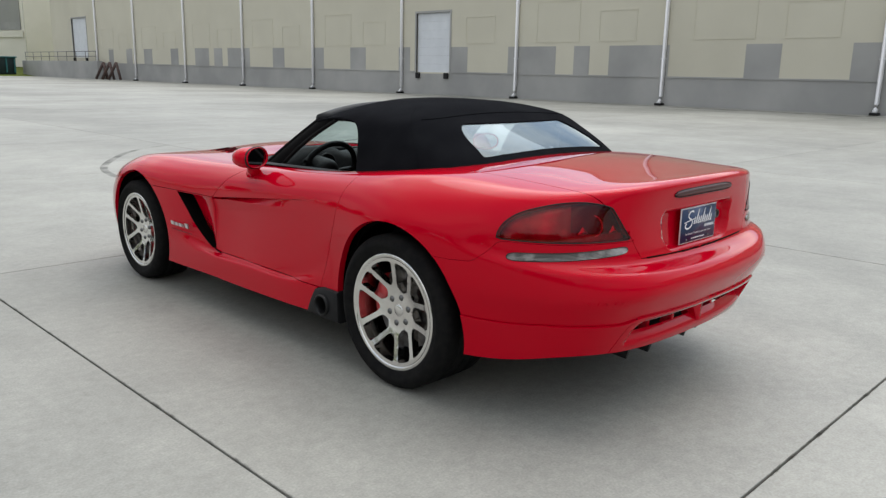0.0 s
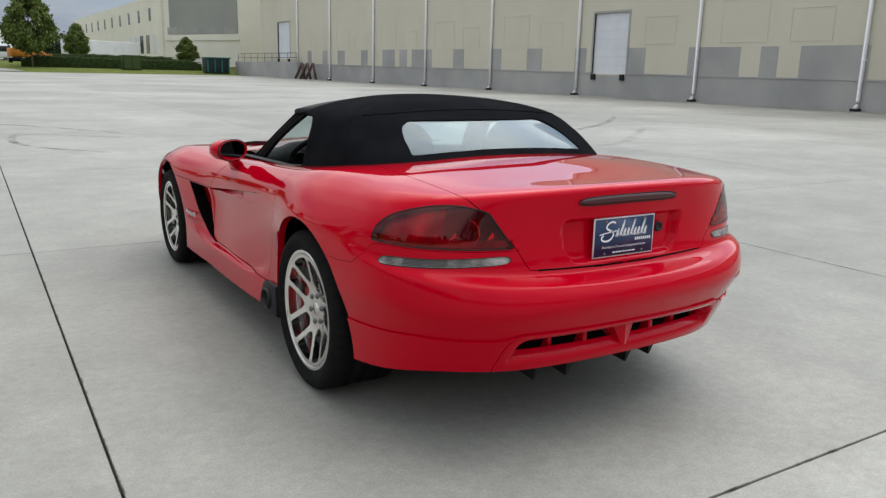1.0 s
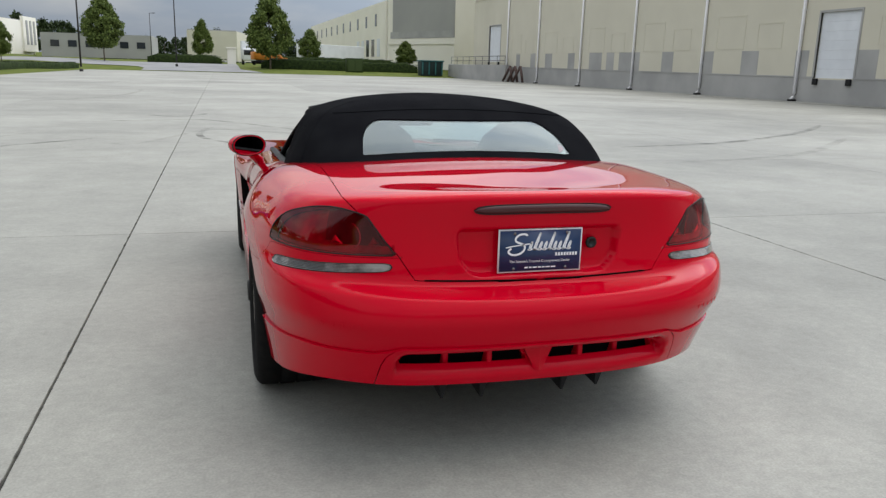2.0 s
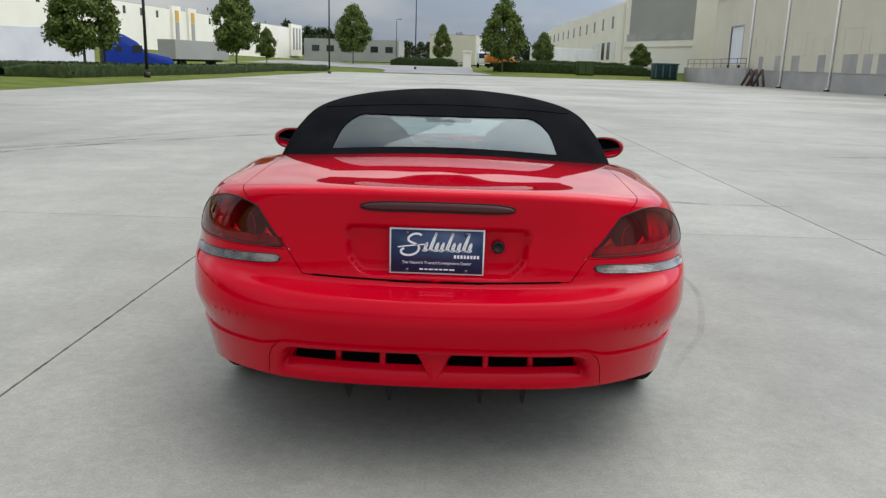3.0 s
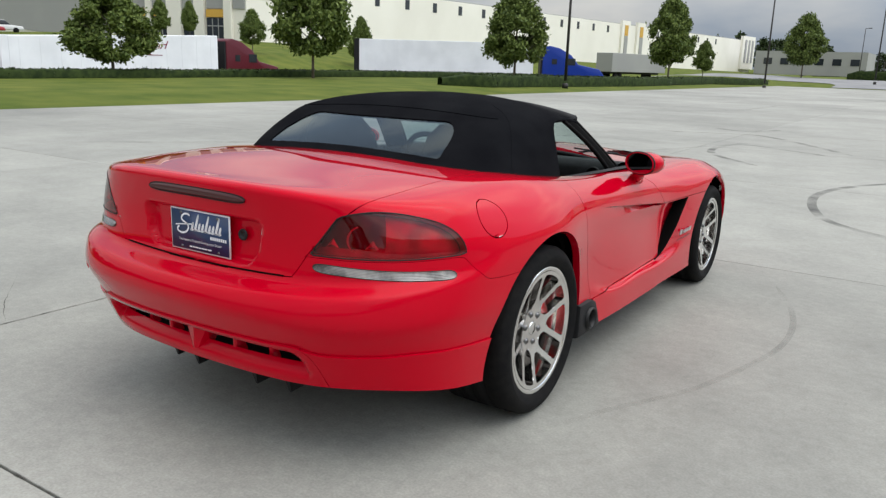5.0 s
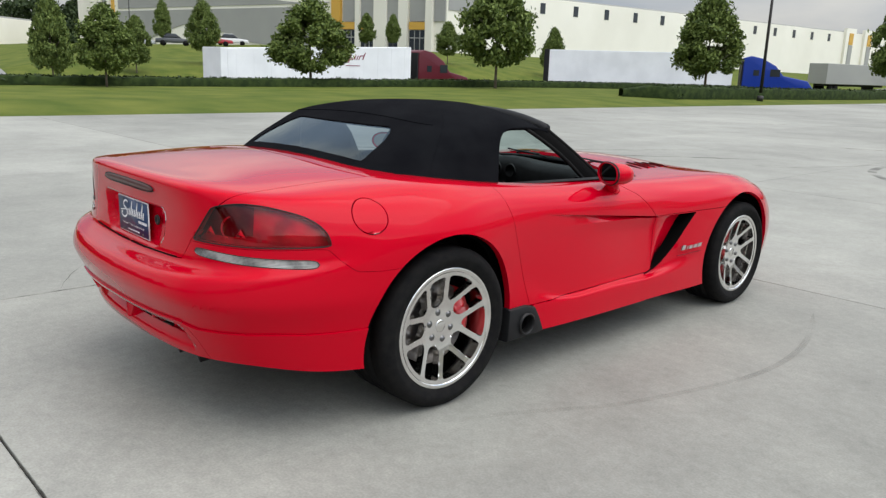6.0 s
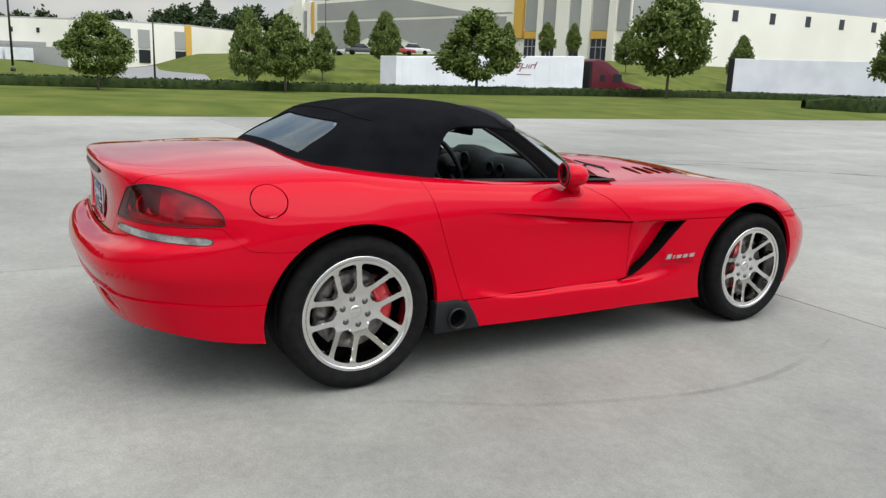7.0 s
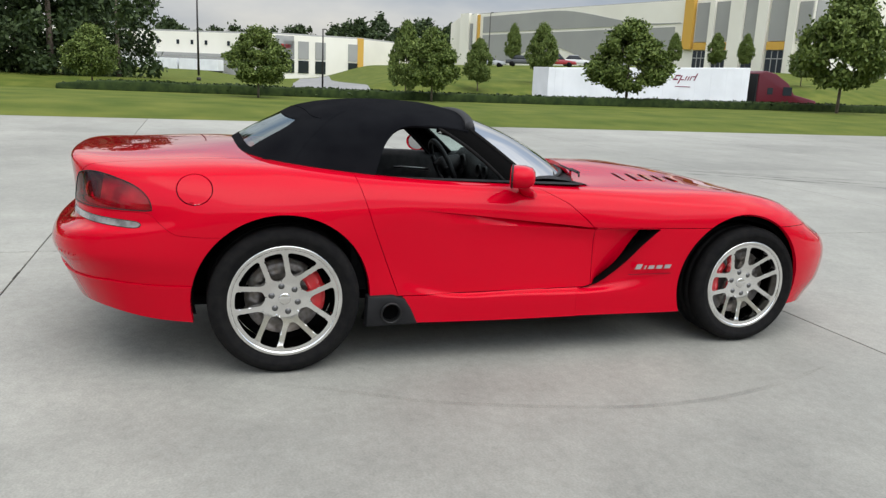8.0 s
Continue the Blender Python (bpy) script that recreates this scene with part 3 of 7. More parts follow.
# cross-sections of the marker strips: the clear lens is ribbed lengthwise
STRIP = {"seal": ((-1.0, -0.004), (-0.86, 0.0), (0.0, 0.0012), (0.86, 0.0), (1.0, -0.004)),
         "side_marker": [(-1.0, -0.004)] + [(-0.86 + 0.172 * k, 0.0010 - 0.0022 * (k % 2)) for k in range(11)] + [(1.0, -0.004)]}
for s, tag in ((1, "R"), (-1, "L")):
    DOORS.append(part("door", panel("door|" + tag, depth=0.03, gap=0.002), RED, CAR))
    part("quarter_panel", panel("quarter_panel|" + tag, depth=0.03, gap=0.0008), RED, CAR)
    part("valance_side", rim_edges(pushed(panel("valance_side|" + tag), -0.008), depth=0.03, gap=0.0015), RED, CAR)
    part("rocker_panel", rim_edges(pushed(panel("rocker|" + tag), -0.004), depth=0.03, gap=0.0015), RED, CAR)
    part("front_fender", panel("front_wing|" + tag, depth=0.018, gap=0.0015), RED, CAR)
    # scoop behind the front wheel: sinks towards its front edge, where the duct opens
    bm = panel("scoop|" + tag)
    share = lambda z: 0.975 - 0.22 * ramp01(z, 0.40, 0.65)
    cut(bm, lambda x, y, z: y - 1.563 - share(z) * (vent_front(z) - 1.563))
    for v in bm.verts:
        x, y, z = v.co
        v.co.x -= s * 0.062 * ramp01((y - 1.563) / max(vent_front(z) - 1.563, 0.05), 0.0, 1.25)
    duct = subset(bm, lambda f: f.calc_center_median().y > 1.563 + share(f.calc_center_median().z) * (vent_front(f.calc_center_median().z) - 1.563))
    red = subset(bm, lambda f: f.calc_center_median().y <= 1.563 + share(f.calc_center_median().z) * (vent_front(f.calc_center_median().z) - 1.563))
    bm.free()
    for v in duct.verts:
        v.co.x -= s * 0.05
    scoop = part("side_scoop", red, RED, CAR)
    wall = bmesh.new()
    lines = []
    for k in range(13):
        z = 0.338 + 0.310 * k / 12
        yf = vent_front(z)
        outer = float(np.interp(z, (0.338, 0.39, 0.50, 0.65), (0.885, 0.896, 0.915, 0.921)))
        lines.append([wall.verts.new((s * x, yf + dy, z)) for x, dy in ((outer, -0.0045), (0.85, -0.002), (0.74, 0.02))])
    lines.append([wall.verts.new((s * x, yf + dy, 0.660)) for x, dy in ((0.915, 0.0), (0.86, 0.012), (0.74, 0.03))])
    lines.append([wall.verts.new((s * x, 1.58 + dy, 0.660)) for x, dy in ((0.86, 0.0), (0.83, 0.0), (0.74, 0.0))])
    for p, q in zip(lines, lines[1:]):
        for k in range(2):
            wall.faces.new((p[k], q[k], q[k + 1], p[k + 1]))
    # closed faces in near black, the duct's inner shade as colour
    part("duct", joined(duct, wall), DARK, scoop, "air duct opening, near black for its shaded inside")
    # tail lamp: smoked lens, black rim, red reflector and two bulbs behind it
    bm = panel("tail_lamp|" + tag)
    back = pushed(bm.copy(), 0.034)
    lens = part("tail_lamp", bm, LENS, CAR, "smoked red tail lamp lens")
    lens.visible_shadow = False
    dark = subset(back, lambda f: turn_at_tail(*f.calc_center_median()[:2]) < 51 and f.calc_center_median().z > 0.792)
    part("reflector", back, LAMP_BACK, lens)
    part("lamp_housing", rim_edges(pushed(dark, -0.006), depth=0.006, gap=0.0), LAMP_DARK, lens)
    for a in (39.5, 47.5):
        p, n = tail_point(a, 0.800)
        gem = bmesh.new()
        side = Vector((-n.y, n.x, 0))
        c = p - n * 0.020
        tip = gem.verts.new(c + n * 0.006 + Vector((0, 0, 0.002)))
        ring = [gem.verts.new(c + side * u + Vector((0, 0, w))) for u, w in ((-0.024, -0.012), (0.024, -0.012), (0.004, 0.020))]
        for k in range(3):
            gem.faces.new((ring[k], ring[(k + 1) % 3], tip))
        bmesh.ops.recalc_face_normals(gem, faces=gem.faces)
        for v in gem.verts:
            v.co.x *= s
        part("reflector_facet", gem, LAMP_RED, lens, smooth=False)
    rim_line = []
    for k in range(72):
        t = 2 * math.pi * k / 72
        lo, hi = 0.0, 1.6
        for _ in range(18):
            r = (lo + hi) / 2
            aa, zz = 51.0 + 17 * r * math.cos(t), 0.815 + 0.085 * r * math.sin(t)
            p = tail_point(aa, zz)[0]
            lo, hi = (r, hi) if in_lamp(p.x, p.y, p.z) < 0 else (lo, r)
        p, n = tail_point(51.0 + 17 * r * math.cos(t), 0.815 + 0.085 * r * math.sin(t))
        rim_line.append((s * p.x, p.y, p.z))
    border = tube(rim_line, 0.0024, 6, closed=True)
    part("seal", border, BLACK, lens)
    for a, z, r in ((44, 0.815, 0.042), (57, 0.80, 0.03)):
        b = lathe([(0.0, 0.0), (r * 0.5, 0.003), (r * 0.85, 0.012), (r, 0.024), (r * 1.1, 0.022)], 28)
        th = radians(a)
        d = Vector((s * math.sin(th), -math.cos(th), 0))
        p = Vector((s * 0.62, -0.80, z)) if a == 44 else Vector((s * 0.755, -0.66, z))
        b.transform(Matrix.Translation(p) @ Vector((1, 0, 0)).rotation_difference(d).to_matrix().to_4x4())
        part("bulb_bowl", b, LAMP_RED, lens)
    # marker strip: black seal with a ribbed clear lens on it
    for name, grow, lift in (("seal", 0.0040, 0.0006), ("side_marker", 0.0, 0.0035)):
        bm = bmesh.new()
        rows = []
        for k in range(97):
            u = -1 + k / 48
            aa = 50.4 + (14.4 + grow * 70) * u
            h = (0.0135 + grow) * math.sqrt(max(1 - abs(u) ** 14, 0.0)) + 0.0004
            zc = 0.724 - 0.0008 * (aa - 36)
            ring = []
            for v, out in STRIP[name]:
                p, n = tail_point(aa, zc + v * h)
                q = p + n * (lift + out * (1 if name == "side_marker" else 0.4))
                ring.append(bm.verts.new((s * q.x, q.y, q.z)))
            rows.append(ring)
        for p, q in zip(rows, rows[1:]):
            for k in range(len(p) - 1):
                bm.faces.new((p[k], q[k], q[k + 1], p[k + 1]))
        bmesh.ops.recalc_face_normals(bm, faces=bm.faces)
        if name == "seal":
            seal_bm = bm
        else:
            mk = part("side_marker", bm, MARKER_BACK, CAR, "clear ribbed marker strip", smooth=False)
            part("seal", seal_bm, BLACK, mk)
for s, tag in ((1, "R"), (-1, "L")):
    bm = panel("headlamp|" + tag)
    back = pushed(bm.copy(), 0.03)
    hl = part("headlamp", rim_edges(bm, depth=0.02, gap=0.003), CLEAR_LENS, CAR, "clear headlamp lens")
    hl.visible_shadow = False
    part("reflector", back, STEEL, hl)
part("fuel_flap", panel("fuel_flap|R", depth=0.02, gap=0.0040), RED, CAR)
shell.free()

# inner shell, seen only through the gaps
inner = loft(SECTIONS, 90, (3, 3, 3, 3, 3, 3, 3, 3, 3))
bms = []
for s in (1, -1):
    bm = grid_mesh(inner, s)
    cut(bm, lambda x, y, z: min(in_arch(x, y, z), in_cockpit(x, y, z)))
    bms.append(subset(bm, lambda f: min(in_arch(*f.calc_center_median()), in_cockpit(*f.calc_center_median()), in_vent(*f.calc_center_median()) if abs(f.calc_center_median().x) > 0.6 else 1) > 0))
    bm.free()
bm = joined(*bms)
bm.normal_update()
for v in bm.verts:
    v.co -= v.normal * 0.075
part("inner_shell", bm, DARK, CAR)

# floor pan and wheel housings
bm = box_bm((-0.60, -0.42, 0.25), (0.60, 3.10, 0.30), 0.02)
part("floor_pan", bm, DARK, CAR)
for s in (1, -1):
    for y, r in ((-0.01, 0.43), (2.44, 0.405)):
        b = bmesh.new()
        n = 28
        rows, edge = [], 0.865 if y < 1 else 0.89
        for k in range(n + 1):
            a = math.pi * (-0.05 + 1.10 * k / n)
            c, z = y + r * math.cos(a), 0.355 + r * math.sin(a)
            rows.append([b.verts.new((s * x, c, z)) for x in (0.54, 0.75, edge)])
        for k in range(n):
            for j in range(2):
                b.faces.new((rows[k][j], rows[k + 1][j], rows[k + 1][j + 1], rows[k][j + 1]))
        hub = b.verts.new((s * 0.54, y, 0.355))
        for k in range(n):
            b.faces.new((rows[k][0], rows[k + 1][0], hub))
        if y > 1:
            flange = [b.verts.new((s * 0.885, y + 0.45 * math.cos(math.pi * (-0.05 + 1.10 * k / n)), 0.355 + 0.45 * math.sin(math.pi * (-0.05 + 1.10 * k / n)))) for k in range(9)]
            for k in range(8):
                b.faces.new((rows[k][2], rows[k + 1][2], flange[k + 1], flange[k]))
        part("wheel_housing", b, DARK, CAR)


# ---- wheels ----
def wheel_face(r_lip):
    k = r_lip / 0.255
    bm = bmesh.new()
    radii = [0.02, 0.04, 0.06, 0.075, 0.09, 0.105, 0.12, 0.135, 0.15, 0.165, 0.18, 0.195, 0.206, 0.214, 0.222, 0.230, 0.238]
    n = 180
    rings = [[bm.verts.new((0, r * math.cos(2 * math.pi * i / n), r * math.sin(2 * math.pi * i / n))) for i in range(n)] for r in radii]
    mid = bm.verts.new((0, 0, 0))
    for i in range(n):
        bm.faces.new((mid, rings[0][i], rings[0][(i + 1) % n]))
        for a, b in zip(rings, rings[1:]):
            bm.faces.new((a[i], b[i], b[(i + 1) % n], a[(i + 1) % n]))

    def open_at(x, y, z):
        r = math.hypot(y, z)
        if r < 0.07 or r > 0.236:
            return 1.0
        a = math.degrees(math.atan2(z, y)) % 72
        best = []
        for c in (33, -39, 105):
            d = radians(a - c)
            u, v = r * math.cos(d), abs(r * math.sin(d))
            best.append((u, v))
        u, v = min(best, key=lambda p: p[1] if p[0] > 0 else 9)
        slot = rounded(v - (0.0315 + 0.075 * max(u - 0.12, 0)), r - 0.217, 0.010) if u > 0.121 else math.hypot(0.121 - u, v) - 0.0315
        gap = rounded(rounded((0.0590 + 0.080 * max(u - 0.1, 0)) - v, r - 0.217, 0.009), 0.116 - r, 0.012)
        return min(slot, gap)

    cut(bm, open_at)
    bmesh.ops.delete(bm, geom=[f for f in bm.faces if open_at(*f.calc_center_median()) < 0], context="FACES")
    for v in bm.verts:
        r = math.hypot(v.co.y, v.co.z)
        v.co.x = float(np.interp(r, (0.0, 0.075, 0.10, 0.20, 0.215, 0.238), (0.0, 0.0, 0.004, 0.034, 0.040, 0.043)))
    rim_edges(bm, depth=0.003, gap=0.003)
    bmesh.ops.extrude_edge_only(bm, edges=[e for e in bm.edges if e.is_boundary])
    bm.normal_update()
    for v in bm.verts:
        v.co *= k
    for v in [v for v in bm.verts if any(e.is_boundary for e in v.link_edges)]:
        v.co.x -= 0.034
    bmesh.ops.recalc_face_normals(bm, faces=bm.faces)
    return bm


def make_wheel(s, y, radius, width, r_lip, x_hub, caliper_deg):
    """s: side; the wheel's outer face looks to s."""
    w = new("wheel")
    w.parent = CAR
    turn = Matrix.Translation((s * x_hub, y, radius)) @ Matrix.Diagonal((s, 1, 1, 1))
    flip = s < 0

    def put(name, bm, mat, parent=w, label="", smooth=True):
        bm.transform(turn)
        if flip:
            bmesh.ops.reverse_faces(bm, faces=bm.faces)
        return part(name, bm, mat, parent, label, smooth)

    o = 0.060
    a, b = o - width, o
    tread = []
    for i in range(9):
        u = i / 8
        x = b - 0.028 - (width - 0.056) * u
        if i:
            for g in ((-0.006, 0), (-0.004, -0.007), (0.004, -0.007), (0.006, 0)):
                if i in (2, 4, 6):
                    tread.append((radius + g[1], x - g[0]))
        if i in (0, 8):
            tread.append((radius - 0.002, x))
    prof = [(r_lip - 0.012, b - 0.030), (r_lip + 0.002, b - 0.012), (r_lip + 0.012, b - 0.004), (r_lip + 0.03, b), (radius - 0.045, b + 0.004), (radius - 0.02, b - 0.006), (radius - 0.008, b - 0.017)]
    prof += sorted(tread, key=lambda p: -p[1])
    prof += [(radius - 0.02, a + 0.006), (radius - 0.045, a - 0.004), (r_lip + 0.03, a), (r_lip - 0.012, a + 0.03)]
    put("tyre", lathe(prof, 96), RUBBER)
    lip = [(r_lip * 0.925, 0.043), (r_lip * 0.94, 0.047), (r_lip * 0.985, 0.049), (r_lip * 1.0, 0.045), (r_lip * 1.005, 0.036), (r_lip * 0.965, 0.026), (r_lip * 0.93, 0.0), (r_lip * 0.90, -0.10), (r_lip * 0.92, a + 0.05)]
    rim = put("rim", joined(wheel_face(r_lip), lathe(lip, 96)), ALLOY, w, "bright ten-spoke alloy rim")
    put("hub_cap", lathe([(0.0, 0.0045), (0.024, 0.004), (0.027, 0.002), (0.028, -0.002)], 32), ALLOY, rim)
    for k in range(6):
        t = radians(60 * k + 44)
        bm = lathe([(0.0, 0.007), (0.007, 0.007), (0.010, 0.005), (0.0105, 0.001), (0.0145, 0.0), (0.015, -0.003)], 14)
        bm.transform(Matrix.Translation((0, 0.062 * math.cos(t), 0.062 * math.sin(t))))
        put("lug_nut", bm, STEEL, rim)
    put("brake_disc", lathe([(0.05, -0.055), (0.10, -0.055), (0.102, -0.045), (0.178, -0.045), (0.178, -0.075), (0.05, -0.075)], 64), DISC, w, "worn steel brake disc")
    c = bmesh.new()
    n = 14
    rows = []
    for i in range(n + 1):
        t = radians(caliper_deg - 34 + 68 * i / n)
        rows.append([c.verts.new((x, r * math.cos(t), r * math.sin(t))) for x, r in ((-0.10, 0.118), (-0.04, 0.115), (-0.026, 0.128), (-0.022, 0.165), (-0.03, 0.190), (-0.10, 0.192))])
    for i in range(n):
        for j in range(6):
            c.faces.new((rows[i][j], rows[i + 1][j], rows[i + 1][(j + 1) % 6], rows[i][(j + 1) % 6]))
    c.faces.new(rows[0])
    c.faces.new(rows[-1][::-1])
    bmesh.ops.recalc_face_normals(c, faces=c.faces)
    put("brake_caliper", c, CALIPER, w, "red brake caliper")
    put("barrel_back", lathe([(0.03, -0.09), (r_lip * 0.9, -0.12)], 48), DARK, w)


for s in (1, -1):
    make_wheel(s, 0.0, 0.345, 0.33, 0.262, 0.865, 12)
    make_wheel(s, 2.503, 0.325, 0.27, 0.246, 0.872, 168)

# ---- soft top ----
ROOF = [
    [(0, -0.20, 0.985), (0, -0.10, 1.045), (0, 0.05, 1.118), (0, 0.20, 1.185), (0, 0.33, 1.218), (0, 0.45, 1.232)],
    [(0.35, -0.185, 0.978), (0.345, -0.085, 1.04), (0.335, 0.06, 1.112), (0.31, 0.20, 1.176), (0.2, 0.36, 1.214), (0, 0.52, 1.234)],
    [(0.60, -0.11, 0.955), (0.58, -0.03, 1.02), (0.555, 0.08, 1.088), (0.49, 0.21, 1.166), (0.28, 0.40, 1.216), (0, 0.60, 1.235)],
    [(0.72, 0.05, 0.93), (0.688, 0.09, 1.00), (0.645, 0.16, 1.078), (0.555, 0.27, 1.160), (0.31, 0.46, 1.219), (0, 0.68, 1.234)],
    [(0.756, 0.30, 0.898), (0.725, 0.32, 0.97), (0.68, 0.36, 1.06), (0.585, 0.41, 1.155), (0.32, 0.55, 1.217), (0, 0.75, 1.231)],
    [(0.755, 0.60, 0.87), (0.72, 0.60, 0.96), (0.675, 0.61, 1.06), (0.585, 0.62, 1.155), (0.32, 0.71, 1.213), (0, 0.85, 1.224)],
    [(0.74, 0.85, 0.86), (0.705, 0.84, 0.95), (0.66, 0.83, 1.045), (0.57, 0.82, 1.138), (0.31, 0.87, 1.195), (0, 0.95, 1.208)],
    [(0.72, 1.08, 0.85), (0.685, 1.04, 0.94), (0.635, 0.99, 1.03), (0.555, 0.96, 1.11), (0.31, 1.01, 1.163), (0, 1.05, 1.185)],
]


def in_side_window(x, y, z):
    back = 0.432 + (z - 0.89) * 0.40
    rail = float(np.interp(y, (0.45, 0.55, 0.66, 0.80, 0.95, 1.10), (1.095, 1.122, 1.132, 1.128, 1.108, 1.08)))
    a, b = (back - y), (z - rail)
    r = 0.09
    if abs(x) < 0.3:
        return 1.0
    return max(a, b) if a < -r or b < -r else math.hypot(a + r, b + r) - r


def in_rear_window(x, y, z):
    if y > 0.42 or abs(x) > 0.6:
        return 1.0
    ax = abs(x)
    a, b = ax - (0.475 - 0.28 * (z - 0.98)), z - 1.135
    r = 0.085
    top = max(a, b) if a < -r or b < -r else math.hypot(a + r, b + r) - r
    return max(top, (1.021 - 0.09 * ax * ax) - z)


bms = []
roof = loft(ROOF, 110, (12, 12, 12, 12, 10), 0.4)
for s in (1, -1):
    bm = grid_mesh(roof, s)
    cut(bm, in_side_window)
    cut(bm, in_rear_window)
    bms.append(bm)
top = joined(*bms)
bmesh.ops.remove_doubles(top, verts=top.verts, dist=2e-4)
win = subset(top, lambda f: in_rear_window(*f.calc_center_median()) < 0)
fab = subset(top, lambda f: in_rear_window(*f.calc_center_median()) > 0 and in_side_window(*f.calc_center_median()) > 0)
top.free()
TOP = part("soft_top", rim_edges(fab, depth=0.014, gap=0.0), FABRIC, CAR, "closed black fabric soft top")
glass = part("rear_window", pushed(win, 0.004), REAR_GLASS, TOP, "clear plastic rear window")
glass.visible_shadow = False

# seams sewn into the fabric: down each rear corner, and across over the window
for s in (1, -1):
    part("seam", tube([(s * p[0], p[1], p[2] + 0.0004) for p in roof[47, 1:44:2]], 0.0012, 6), FABRIC, TOP)
arch = [(p[0], p[1], p[2] + 0.0012) for p in roof[0:44:2, 34]]
part("seam", tube([(-x, y, z) for x, y, z in arch[:0:-1]] + arch, 0.0022, 6), FABRIC, TOP)

# windscreen, its frame, and the rails over the doors
pane = bmesh.new()
rows = []
for i in range(17):
    u = -1 + i / 8
    low = Vector((u * 0.695, 1.70 - 0.40 * u * u, 0.868 - 0.014 * u * u))
    high = Vector((u * 0.565, 1.055 - 0.085 * u * u, 1.176 - 0.06 * u * u))
    rows.append([pane.verts.new(low.lerp(high, j / 8) + Vector((0, 0.03, 0.02)) * (1 - 0.85 * u * u) * math.sin(math.pi * j / 8)) for j in range(9)])
for i in range(16):
    for j in range(8):
        pane.faces.new((rows[i][j], rows[i + 1][j], rows[i + 1][j + 1], rows[i][j + 1]))
edges = [[tuple(r[j].co) for r in rows] for j in (0, 8)]
pillars = [[tuple(v.co) for v in rows[i]] for i in (0, 16)]
FRAME = new("windscreen")
FRAME.parent = CAR
ws = part("pane", pane, SCREEN, FRAME)
ws.visible_shadow = False
for pts in pillars:
    part("pillar", tube(pts, 0.014, 10, flat=0.75), RUBBER, FRAME)
# broad black cover from the pane's edge back to the door glass
INNER = np.array([(0.592, 0.790, 1.122), (0.622, 0.890, 1.062), (0.656, 0.975, 1.000), (0.688, 1.058, 0.928), (0.714, 1.135, 0.852)])
OUTER = np.array(pillars[1])[::-2]
for s in (1, -1):
    edge_in = spline(np.arange(5), INNER, np.linspace(0, 4, 17))
    edge_out = spline(np.arange(5), OUTER, np.linspace(0, 4, 17))
    bm = bmesh.new()
    rows = []
    for p, q in zip(edge_in, edge_out):
        rows.append([bm.verts.new((s * (p[0] + (q[0] - p[0]) * u + 0.012 * math.sin(math.pi * u)), p[1] + (q[1] - p[1]) * u, p[2] + (q[2] - p[2]) * u + 0.006 * math.sin(math.pi * u))) for u in (0, 0.2, 0.4, 0.6, 0.8, 1)])
    for p, q in zip(rows, rows[1:]):
        for k in range(5):
            bm.faces.new((p[k], q[k], q[k + 1], p[k + 1]) if s > 0 else (p[k + 1], q[k + 1], q[k], p[k]))
    bm.normal_update()
    cover = part("pillar_cover", rim_edges(bm, depth=0.016, gap=0.0), DARK, FRAME)
    part("seal", tube([(s * x, y, z) for x, y, z in edge_in], 0.009, 8), RUBBER, cover)
part("header", tube(edges[1], 0.026, 10), BLACK, FRAME)
part("cowl_seal", tube(edges[0], 0.012, 8), BLACK, FRAME)
for s in (1, -1):
    ctrl = np.array([(0.737, 0.425, 0.895), (0.706, 0.458, 0.97), (0.664, 0.495, 1.055), (0.628, 0.56, 1.112), (0.602, 0.68, 1.131), (0.592, 0.82, 1.126), (0.588, 0.95, 1.106)])
    rail = [(s * x, y, z) for x, y, z in spline(np.arange(7), ctrl, np.linspace(0, 6, 25))]
    part("window_seal", tube(rail, 0.009, 8), FABRIC, TOP)

# cowl under the screen, with two wipers
bm = bmesh.new()
rows = []
for i in range(15):
    u = -1 + i / 7
    back, front = 1.66 - 0.40 * u * u, 1.78 - 0.42 * u * u * 0.5
    rows.append([bm.verts.new((u * 0.70, back + (front - back) * j / 3, 0.862 - 0.015 * u * u - 0.012 * (j % 2))) for j in range(4)])
for i in range(14):
    for j in range(3):
        bm.faces.new((rows[i][j], rows[i + 1][j], rows[i + 1][j + 1], rows[i][j + 1]))
part("cowl", bm, BLACK, CAR)
for x in (-0.30, 0.28):
    w = part("wiper", tube([(x, 1.70, 0.872), (x + 0.10, 1.655, 0.895), (x + 0.30, 1.60, 0.90)], 0.007, 8), BLACK, CAR)
    part("blade", tube([(x + 0.02, 1.62, 0.908), (x + 0.30, 1.60, 0.896), (x + 0.40, 1.55, 0.893)], 0.005, 6), BLACK, w)

